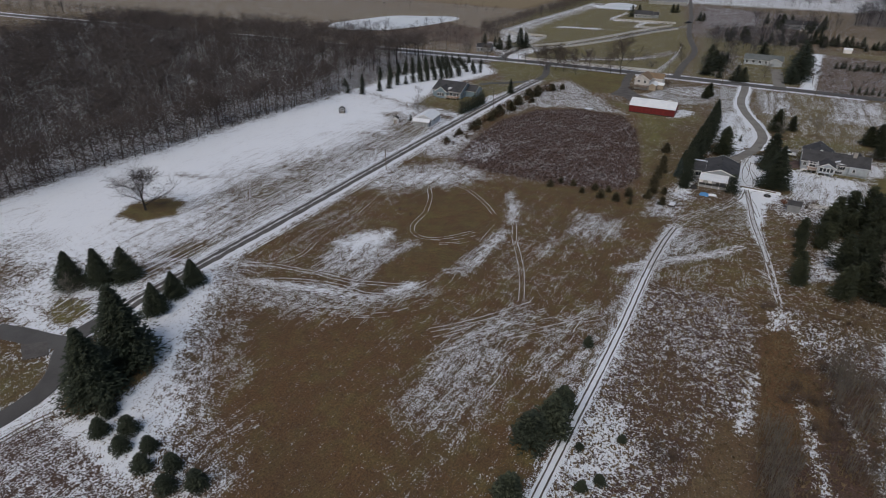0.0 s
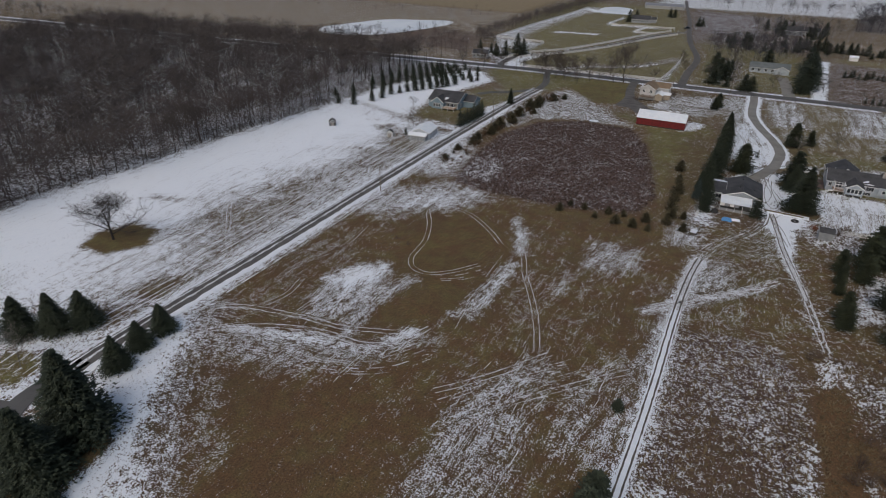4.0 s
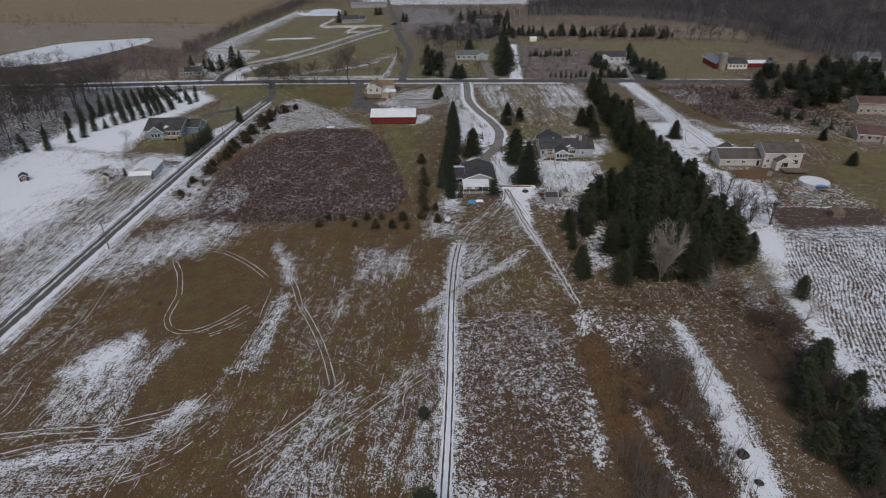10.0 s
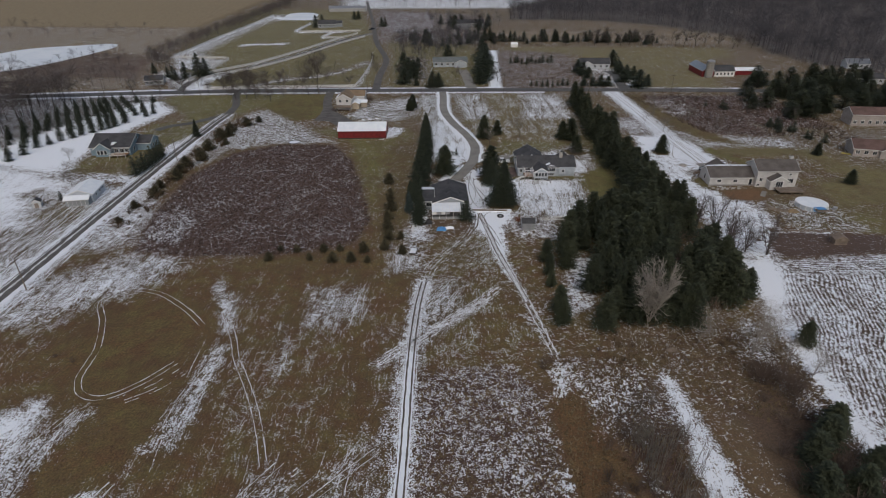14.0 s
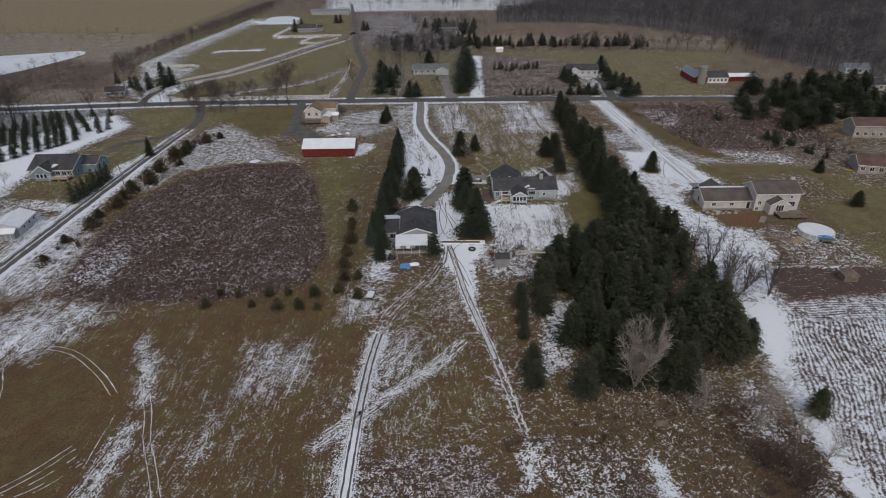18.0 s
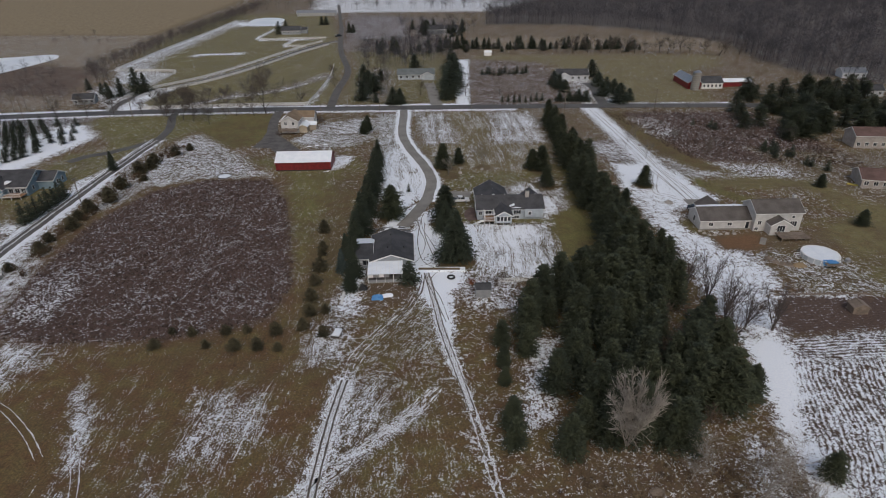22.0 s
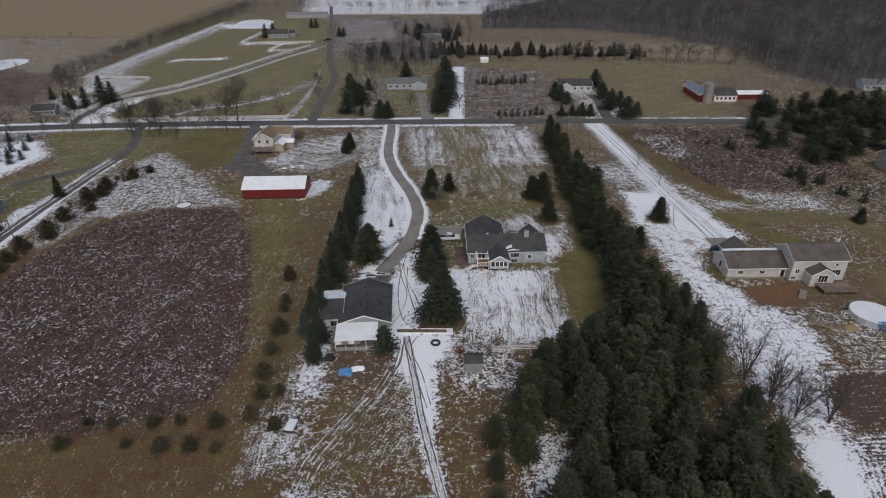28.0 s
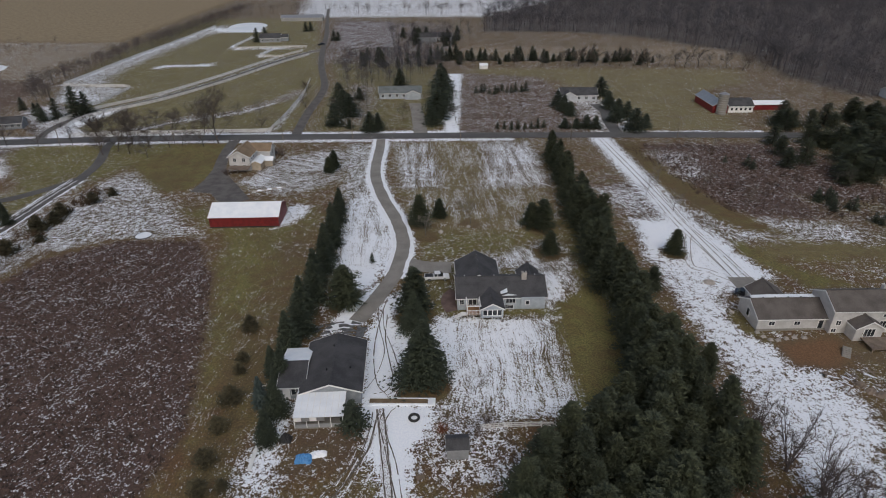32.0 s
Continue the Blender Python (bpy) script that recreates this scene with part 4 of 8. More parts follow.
YARD_RUTS = [
    [(25.2, 148), (24.0, 155.7), (22.8, 160.1), (22.2, 163.7), (22.9, 166.1), (23.8, 167.1)],
    [(24.6, 147.4), (23.2, 153.7), (22.2, 159.0), (21.3, 163.7), (21.9, 166.8)],
    [(12.0, 144.6), (16.2, 151.2), (18.2, 155.0), (20.0, 159.1), (20.7, 163.8), (21.2, 166.9)],
    [(9.6, 143.6), (13.9, 150.4), (16.8, 154.5), (18.8, 158.1), (19.8, 162.6), (20.1, 166.3)],
    [(11.2, 144.2), (15.5, 150.6), (17.9, 154.6), (19.7, 158.6), (20.5, 163.4), (20.9, 166.4)],
    [(18.8, 172.2), (20.4, 176.0), (21.4, 182.4), (20.2, 189.6), (19.7, 196.7)],
    [(22.3, 170.1), (20.5, 173.1), (19.6, 179.2), (19.6, 186.0), (20.4, 193.5), (21.4, 200)],
    [(22.3, 170.1), (23.7, 171.5), (24.3, 175.8), (23.0, 182.3), (21.1, 189.6), (20.7, 195.6)],
    [(20.0, 170.6), (22.2, 171.4), (23.1, 174.4), (22.5, 179.0), (21.5, 185.9), (21.6, 194)],
]
laid("yard_ruts", [ribbon(t, 0.16, 0.04, 0.4, 0.5, 0.03) for t in YARD_RUTS], RUT, "dark wheel lines looping through the snowy yard", "wheel ruts", "stuff")
SLUSH = plain("drive_slush", (0.24, 0.225, 0.21), (0.42, 0.40, 0.385), 0.8, 0.8, fine=4)
laid("drive_ruts", [ribbon(DRIVE3_LINE, 0.3, 0.05, 0.5, 0.6, 0.1, s) for s in (0.8, -0.8)] + [ribbon([(q[0] + d + 0.6 * math.sin(q[1] * 0.1), q[1]) for q in DRIVE3_LINE[2:]], 0.22, 0.05, 0.5, 0.7, 0.15) for d in (1.8, 2.6, -1.5)] + [ribbon([(98, 226), (95.3, 220.6), (91.6, 210), (95.1, 206.3), (98.4, 202.2)], 0.22, 0.05, 0.4, 0.7, 0.1, s) for s in (0.0, 1.4)], SLUSH, "wheel lines in the snowy drive of the beige house", "wheel ruts", "stuff")

TRACKS = [
    [(-85, 59), (-77.4, 66.8), (-63.2, 69.8), (-53.5, 70.7), (-41.3, 74.9)],
    [(-80, 55), (-70, 63), (-58, 67.5), (-48, 68), (-42, 71.5), (-39, 78)],
    [(-38.9, 116.3), (-44.2, 122.1), (-51.9, 128.3), (-58.5, 130.1), (-62.5, 127.4), (-62.8, 124.3), (-59.6, 118.5), (-56.3, 109.6), (-55.3, 101), (-52.6, 96.7), (-48.3, 95.9), (-43.7, 99.4), (-39.8, 104.6)],
    [(-30.4, 62.8), (-26.5, 66.8), (-21.4, 73), (-15.8, 81)],
    [(-72.3, 70.2), (-70.9, 75.3), (-71.9, 81.5)],
    [(-55, 58), (-52.2, 68), (-52.6, 80), (-50.8, 92)],
    [(-36, 121), (-31.6, 112.1), (-29.1, 105.4), (-25.9, 99.3), (-21.6, 90.1), (-18.2, 80.3)],
    [(-18.7, 65.1), (-14.9, 69.3), (-8.3, 76.2), (-1.9, 82.5)],
    [(-90, 79), (-98.8, 87.3), (-108, 97), (-114.5, 104.5), (-119.4, 110.6)],
    [(-99.4, 90), (-100.1, 102), (-100.8, 118), (-101.5, 129), (-105.8, 140), (-109, 146)],
    [(-124, 106.7), (-115, 106.8), (-107.4, 110.3), (-102.6, 117.6)],
    [(-99.4, 90), (-108.4, 96), (-120, 110)],
    [(-97, 92), (-98, 108), (-98.6, 124), (-102, 136), (-107, 148)],
]
TRACKS += [
    [(-99.1, 115.6), (-100.1, 123.3), (-102.4, 131.8), (-106.1, 139.7), (-109.9, 144.9)],
    [(-94.4, 108.5), (-95.7, 120.5), (-99.5, 131.8), (-104.5, 141)],
    [(-85.7, 106.2), (-82.4, 120.2), (-81.2, 131.3)],
]
laid("tyre_tracks", [ribbon(t, 0.2 if k in (0, 1) else 0.13, 0.02, 0.3, 1.2, 0.0, s) for k, t in enumerate(TRACKS) for s in (0.55, -0.55)], THIN_SNOW, "pairs of snow-filled tyre tracks looping over the hay field", "tyre tracks", "stuff")

# thin lines of snow left along the mower's swaths
MOWN = []
for x0, y0, x1, y1, n in [(-27, 48, -19, 78, 26), (-20, 50, -13, 78, 22), (-66, 70, -54, 92, 22), (-37, 84, -32, 108, 10), (-19, 114, -7, 129, 8), (-11, 60, -4, 84, 8), (-50, 60, -42, 72, 8)]:
    for k in range(n):
        u = np.random.uniform(0, 1)
        px, py = x0 + (x1 - x0) * u, np.random.uniform(y0, y1)
        ln = np.random.uniform(4, 13)
        a = radians(84 + np.random.normal(0, 5))
        dx, dy = math.cos(a) * ln / 2, math.sin(a) * ln / 2
        MOWN.append(ribbon([(px - dx, py - dy), (px, py + np.random.normal(0, 0.2)), (px + dx, py + dy)], np.random.uniform(0.06, 0.13), 0.02, 0.3, 1.2, 0.25))
SWEEPS = [
    ([(-74, 60), (-61.5, 62.6), (-51, 63.4), (-43, 67), (-38.5, 73)], (0.0, -0.9, -1.7, -2.6, -3.6, -4.4, -5.4, 0.8)),
    ([(-54, 72), (-53.4, 84), (-50.6, 93)], (0.0, 1.1, -1.0, 2.0)),
    ([(-26, 58), (-18, 68), (-10, 77)], (0.0, 1.0, 2.1, 3.0, -1.2, 4.2)),
    ([(-37, 84), (-34, 97), (-32, 110)], (0.0, 0.9, -0.9, 1.8)),
    ([(-46, 94.6), (-41, 98), (-37, 103)], (0.0, 0.9, -0.9)),
    ([(-76, 86), (-72, 98), (-73, 110)], (0.0, 1.0)),
]
for line, offs in SWEEPS:
    for o in offs:
        MOWN.append(ribbon(line, np.random.uniform(0.08, 0.16), 0.02, 0.3, 1.0, 0.5, o + np.random.normal(0, 0.15)))
laid("snow_swaths", MOWN, THIN_SNOW, "thin broken lines of snow along the mown swaths", "snow", "stuff")

# ---- vegetation ----
def tube(p0, p1, r0, r1, sides):
    d = np.asarray(p1) - p0
    d = d / (np.linalg.norm(d) + 1e-9)
    u = np.cross(d, (0.3, 0.9, 0.31))
    u /= np.linalg.norm(u) + 1e-9
    v = np.cross(d, u)
    a = np.arange(sides) * 2 * math.pi / sides
    ring = np.cos(a)[:, None] * u + np.sin(a)[:, None] * v
    return np.vstack([p0 + ring * r0, p1 + ring * r1]), [(i, (i + 1) % sides, sides + (i + 1) % sides, sides + i) for i in range(sides)]


def branches(rng, height, spread, levels=4, lean=0.0, forks=(5, 5, 4, 4), first=0.25, thick=0.022):
    """Segments of a bare tree: (start, end, radius, radius, level), growing up from the origin."""
    out = []

    def grow(p, d, length, r, level):
        steps = 4 if level == 0 else 3
        pts = [p]
        for k in range(steps):
            d = d + rng.normal(0, 0.10 + 0.05 * level, 3) + np.array((0, 0, 0.06 if level else 0.0))
            d /= np.linalg.norm(d)
            q = pts[-1] + d * length / steps
            out.append((pts[-1], q, r * (1 - k / (steps + 0.6)), r * (1 - (k + 1) / (steps + 0.6)), level))
            pts.append(q)
        if level >= levels - 1:
            return
        for j in range(forks[level]):
            u = first + (1 - first) * (j + rng.uniform(0.1, 0.9)) / forks[level] if level == 0 else rng.uniform(0.25, 1.0)
            i = min(int(u * steps), steps - 1)
            base = pts[i] + (pts[i + 1] - pts[i]) * (u * steps - i)
            a = rng.uniform(0, 2 * math.pi)
            side = np.array((math.cos(a), math.sin(a), rng.uniform(-0.1, 0.35)))
            nd = d * (0.75 - 0.25 * spread) + side * (0.45 + 0.55 * spread)
            grow(base, nd / np.linalg.norm(nd), length * rng.uniform(0.42, 0.66) * (1.15 - 0.4 * u * (level == 0)), r * (1 - 0.75 * u) * 0.62 + 0.006, level + 1)

    grow(np.zeros(3), np.array((lean, 0.0, 1.0)), height * 0.78, height * thick, 0)
    return out


def bare_meshes(name, seed, height, spread, bark, levels=4, forks=(7, 6, 5, 4), first=0.25, thick=0.02, twig=0.022):
    rng = np.random.default_rng(seed)
    segs = branches(rng, height, spread, levels, rng.normal(0, 0.06), forks, first, thick)
    trunk = joined([tube(a, b, max(r0, 0.03), max(r1, 0.02), 8) for a, b, r0, r1, lv in segs if lv == 0])
    crown = joined([tube(a, b, max(r0, twig), max(r1, twig * 0.65), 5 if lv == 1 else 3) for a, b, r0, r1, lv in segs if lv > 0])
    return mesh_of(name + "_trunk", *trunk, bark, True), mesh_of(name + "_crown", *crown, bark)


def needle_meshes(name, seed, height, radius, mat, shape=0.85, tiers=20, arms=11, clumps=6, ragged=0.22, bare=0.05, droop=0.25, fine=1.0):
    """An evergreen: a tapered trunk and a crown of branch fans built of many small needle clumps."""
    rng = np.random.default_rng(seed)
    trunk = joined([tube(np.array((0, 0, -0.1)), np.array((0, 0, height * 0.5)), radius * 0.075 + 0.06, radius * 0.05 + 0.03, 7),
                    tube(np.array((0, 0, height * 0.5)), np.array((0, 0, height * 0.97)), radius * 0.05 + 0.03, 0.015, 6)])
    vs, fs = [], []
    lump = rng.uniform(0.8, 1.2, 7)
    for k in range(tiers):
        u = bare + (1 - bare) * (k + rng.uniform(0, 0.8)) / tiers
        r = radius * (1 - u) ** shape * (1 - 0.35 * max(0, 0.12 - u) / 0.12)
        n = max(4, int(arms * (0.45 + 0.55 * r / radius)))
        start = rng.uniform(0, 6.28)
        for j in range(n):
            a = start + 6.28 * j / n + rng.normal(0, 0.16)
            rr = (r * (1 + ragged * rng.normal()) * lump[int(a / 6.29 * 7) % 7] + 0.05 * radius)
            rr = max(rr, 0.06 * radius)
            z = u * height + rng.normal(0, 0.015) * height
            m = max(3, int(clumps * (0.4 + 0.6 * rr / radius)))
            for c in range(m):
                s = 0.16 + 0.84 * (c + rng.uniform(0.2, 0.8)) / m
                size = ((0.085 + 0.05 * (1 - s)) * radius + 0.08) * fine
                out = np.array((math.cos(a), math.sin(a), 0.15 - droop * 1.6 * s))
                side = np.array((-math.sin(a), math.cos(a), 0.0))
                p = np.array((math.cos(a) * rr * s, math.sin(a) * rr * s, z - droop * rr * s * s))
                p = p + side * rng.normal(0, 0.10) * rr + np.array((0, 0, rng.normal(0, 0.25) * size))
                o = len(vs)
                for fan in (-1, 1):
                    d = out * rng.uniform(0.7, 1.1) + side * fan * rng.uniform(0.35, 0.9) + np.array((0, 0, rng.normal(0.1, 0.3)))
                    w = np.cross(d, (rng.normal(0, 0.5), rng.normal(0, 0.5), 1.0))
                    w *= 0.42 * size / (np.linalg.norm(w) + 1e-9)
                    vs += [p - d * size * 0.45 - w, p - d * size * 0.2 + w, p + d * size]
                fs += [(o, o + 1, o + 2), (o + 3, o + 4, o + 5)]
    o = len(vs)
    for k in range(9):
        a, b = k * 2.4, height * (0.93 + 0.008 * k)
        vs += [np.array((0, 0, b + 0.05 * height)), np.array((math.cos(a) * 0.05 * radius, math.sin(a) * 0.05 * radius, b - 0.03 * height)), np.array((math.cos(a + 1) * 0.06 * radius, math.sin(a + 1) * 0.06 * radius, b - 0.02 * height))]
        fs.append((o + 3 * k, o + 3 * k + 1, o + 3 * k + 2))
    return mesh_of(name + "_trunk", *trunk, BARK_DARK, True), mesh_of(name + "_crown", vs, fs, mat)


def shrub_mesh(name, seed, height, radius, mat, stems=26, twigs=5):
    """A leafless or dry shrub: stems fanning from the base, each with twigs."""
    rng = np.random.default_rng(seed)
    bits = []
    for k in range(stems):
        a, s = rng.uniform(0, 6.28), rng.uniform(0.1, 1.0)
        base = np.array((math.cos(a), math.sin(a), 0)) * radius * 0.2 * s
        tip = np.array((math.cos(a) * radius * s, math.sin(a) * radius * s, height * rng.uniform(0.6, 1.0) * (1.1 - 0.4 * s)))
        bits.append(tube(base, tip, 0.03, 0.012, 3))
        for j in range(twigs):
            u = rng.uniform(0.3, 0.95)
            p = base + (tip - base) * u
            q = p + np.array((rng.normal(0, 0.3), rng.normal(0, 0.3), rng.uniform(0.1, 0.5))) * radius * 0.55
            bits.append(tube(p, q, 0.02, 0.008, 3))
    return mesh_of(name, *joined(bits), mat)


def fan_meshes(name, seed, height, bark, stems=7, twigs=13, sprays=4, wide=0.55, thick=0.085, gauge=1.0):
    """A leafless tree of several straight stems fanning up from one foot, each with rising twigs."""
    r = np.random.default_rng(seed)
    foot, crown = [tube(np.array((0, 0, -0.1)), np.array((0, 0, height * 0.07)), 0.2, 0.16, 8)], []
    for k in range(stems):
        a = 6.28 * k / stems + r.normal(0, 0.3)
        tilt = r.uniform(0.12, 1.0) * wide
        d = np.array((math.cos(a) * tilt, math.sin(a) * tilt, 1.0))
        d /= np.linalg.norm(d)
        p, ln, rad = np.array((0, 0, height * 0.05)), height * r.uniform(0.75, 1.0), thick
        pts = [p]
        for i in range(4):
            d = d + r.normal(0, 0.03, 3)
            d /= np.linalg.norm(d)
            q = pts[-1] + d * ln / 4
            crown.append(tube(pts[-1], q, rad * (1 - i / 4.5), rad * (1 - (i + 1) / 4.5), 4))
            pts.append(q)
        for j in range(twigs):
            u = r.uniform(0.2, 0.97) * 4
            i = min(int(u), 3)
            b = pts[i] + (pts[i + 1] - pts[i]) * (u - i)
            t = d * 0.8 + r.normal(0, 0.34, 3)
            t /= np.linalg.norm(t)
            e = b + t * ln * r.uniform(0.16, 0.36) * (1.15 - u / 5)
            crown.append(tube(b, e, 0.032 * gauge, 0.016 * gauge, 3))
            for m in range(sprays):
                g = b + (e - b) * r.uniform(0.25, 0.95)
                w = t + r.normal(0, 0.42, 3)
                crown.append(tube(g, g + w / np.linalg.norm(w) * ln * r.uniform(0.06, 0.14), 0.02 * gauge, 0.011 * gauge, 3))
    return mesh_of(name + "_trunk", *joined(foot), bark, True), mesh_of(name + "_crown", *joined(crown), bark)


def planted(kind, meshes, place, scale, turn, label, category, group="", tall=1.0):
    """A tree as a thing of its own: an empty at its foot with trunk and crown."""
    root = new(kind)
    root.empty_display_size = 0.5
    for part_name, m in zip(("trunk", "crown"), meshes):
        ob = new(part_name, m)
        ob.parent = root
    root.matrix_basis = Matrix.Translation((place[0], place[1], -0.05)) @ Matrix.Rotation(turn, 4, "Z") @ Matrix.Diagonal((scale, scale, scale * tall, 1))
    return tagged(root, label, category, group)


rng = np.random.default_rng(11)
SPRUCE = [needle_meshes("spruce", 20 + i, 10.0, 2.9, NEEDLE, 0.82, 29, 17, 15, 0.22, 0.04, 0.22, 0.75) for i in range(4)]
BIG_SPRUCE = [needle_meshes("big_spruce", 25 + i, 10.0, 2.9, NEEDLE, 0.86, 34, 20, 17, 0.2, 0.03, 0.2, 0.62) for i in range(2)]
SPRUCE_SMALL = [needle_meshes("small_spruce", 40 + i, 4.0, 1.3, NEEDLE, 0.75, 13, 10, 7, 0.2) for i in range(3)]
PINE = [needle_meshes("pine", 60 + i, 12.0, 3.1, NEEDLE_PINE, 0.46, 25, 14, 14, 0.26, 0.06, 0.06) for i in range(6)]
FAR_PINE = [needle_meshes("far_pine", 160 + i, 12.0, 3.2, NEEDLE_PINE, 0.42, 17, 12, 9, 0.26, 0.06, 0.06) for i in range(3)]
FAR_SPRUCE = [needle_meshes("far_spruce", 165 + i, 10.0, 3.3, NEEDLE, 0.72, 18, 12, 9, 0.2) for i in range(3)]
BLUE = [needle_meshes("blue_spruce", 80, 9.0, 2.8, NEEDLE_BLUE, 0.8, 24, 13, 11, 0.18)]
BUSH = [needle_meshes("round_bush", 90 + i, 2.6, 1.7, NEEDLE, 0.42, 14, 15, 9, 0.10, 0.04, 0.1) for i in range(2)]
OAK = [bare_meshes("broad_tree", 100 + i, 11.0, 0.8, BARK_BLACK, 5, (11, 8, 5, 3), 0.10, 0.022, 0.018) for i in range(1)]
PALE_TREE = [bare_meshes("pale_tree", 110 + i, 10.0, 0.45, BARK_PALE, 4, (14, 7, 4, 4), 0.10, 0.013, 0.014) for i in range(2)]
FRONT_TREE = [fan_meshes("front_tree", 123, 10.0, BARK_PALE, 20, 24, 6, 0.66, 0.042, 1.15)]
VASE_TREE = [fan_meshes("fan_tree", 115 + i, 9.0, BARK_BROWN, 7 + i, 12, 4, 0.5, 0.075, 1.0) for i in range(3)]
GREY_TREE = [bare_meshes("grey_tree", 120 + i, 9.0, 0.5, BARK, 4, (9, 5, 4, 4), 0.2, 0.015) for i in range(3)]
ROAD_TREE = [bare_meshes("road_tree", 126 + i, 10.0, 0.5, BARK_DARK, 4, (9, 5, 4), 0.15, 0.02, 0.045) for i in range(3)]
JUNIPER = [needle_meshes("brown_juniper", 94 + i, 2.6, 1.7, NEEDLE_BROWN, 0.5, 13, 13, 8, 0.30, 0.04, 0.0) for i in range(3)]
DUSK_TREE = [bare_meshes("dusk_tree", 128, 10.0, 0.30, BARK_DARK, 5, (12, 6, 4, 3), 0.12, 0.016, 0.022)]
SHRUB = [shrub_mesh("dry_shrub", 130 + i, 1.6, 1.3, RUST_SHRUB, 20, 5) for i in range(3)]
BRUSHES = [shrub_mesh("brush_clump", 140 + i, 2.6, 2.2, BRUSH, 26, 5) for i in range(3)]


def sapling_mesh(seed):
    """A stand of thin upright stems."""
    r = np.random.default_rng(seed)
    bits = []
    for k in range(26):
        x, y = r.normal(0, 0.9, 2)
        p, h0 = np.array((x, y, 0.0)), r.uniform(3.0, 6.5)
        q = p + np.array((r.normal(0, 0.45), r.normal(0, 0.45), h0))
        bits.append(tube(p, q, 0.035, 0.014, 3))
        for j in range(3):
            s = p + (q - p) * r.uniform(0.4, 0.9)
            bits.append(tube(s, s + np.array((r.normal(0, 0.3), r.normal(0, 0.3), r.uniform(0.5, 1.2))), 0.018, 0.008, 3))
    return mesh_of("sapling_stand", *joined(bits), BARK)


SAPLINGS = [sapling_mesh(150 + i) for i in range(3)]


def pick(lst):
    return lst[int(rng.integers(len(lst)))]


def tree(kind, meshes, x, y, height, base_height, label, category="tree", group="", wide=1.0):
    s = height / base_height
    return planted(kind, pick(meshes), (x, y), s * wide, rng.uniform(0, 6.28), label, category, group, 1.0 / wide)


# the pine grove beside the beige house drive
def grove():
    row_l = [(36.5, 117), (35, 128), (37.5, 141), (42, 151), (53, 158), (62, 167), (66, 184), (68, 200), (69, 218), (71, 240), (73, 262), (75, 288)]
    row_r = [(62, 113), (71, 120), (75, 131), (76, 144), (74, 156), (73, 170), (74, 184), (74.5, 196), (74.5, 212), (74.5, 230), (75.5, 250), (76.5, 288)]
    a, b = curve_points(row_l, 4.4), curve_points(row_r, 4.4)
    n = min(len(a), len(b))
    a = a[np.linspace(0, len(a) - 1, n).astype(int)]
    b = b[np.linspace(0, len(b) - 1, n).astype(int)]
    for i in range(n):
        width = np.linalg.norm(b[i] - a[i])
        m = max(1, int(width / 4.9) + 1)
        for k in range(m):
            p = a[i] + (b[i] - a[i]) * ((k + 0.5) / m) + rng.normal(0, 0.8, 2)
            yield p



def brush(x, y, size, label="tangled leafless brown brush clump", group="", meshes=None):
    ob = new("brush", pick(meshes or BRUSHES))
    ob.matrix_basis = Matrix.Translation((x, y, -0.05)) @ Matrix.Rotation(rng.uniform(0, 6.28), 4, "Z") @ Matrix.Diagonal((size, size, size * rng.uniform(0.8, 1.1), 1))
    return tagged(ob, label, "brush", group)


GAPS = [(40.5, 131, 5.2), (38, 121.5, 4.0), (43.6, 139, 3.2), (70.5, 125, 3.4)]
for p in grove():
    if any(math.hypot(p[0] - gx0, p[1] - gy0) < gr for gx0, gy0, gr in GAPS):
        continue
    if p[0] > 63 and p[1] < 152 and rng.random() < 0.3:
        brush(p[0], p[1], rng.uniform(1.2, 2.2), "reddish leafless brush between the pines", "grove brush")
        continue
    h = rng.uniform(8.5, 13.0) if p[1] < 232 else rng.uniform(7.5, 10.5)
    if p[1] < 150 and p[0] < 46:
        h *= 0.8
    tree("pine_tree", PINE, p[0], p[1], h, 12, "dense dark green pine in the grove between two yards", "pine tree", "pines of the grove", rng.uniform(0.9, 1.15))
for x, y, h in [(33.2, 118, 6.5), (33, 114, 6), (34.3, 133, 5), (34.6, 139, 6), (33.6, 128, 4), (41, 112, 8)]:
    tree("pine_tree", PINE, x, y, h, 12, "smaller dark pine at the ragged edge of the grove", "pine tree", "pines of the grove", 1.1)
for x, y, h in [(74, 122, 7), (77, 105, 5.5), (78, 172, 7), (79, 200, 6)]:
    tree("pine_tree", PINE, x, y, h, 12, "dark pine on the field side of the grove", "pine tree", "pines of the grove", 1.2)

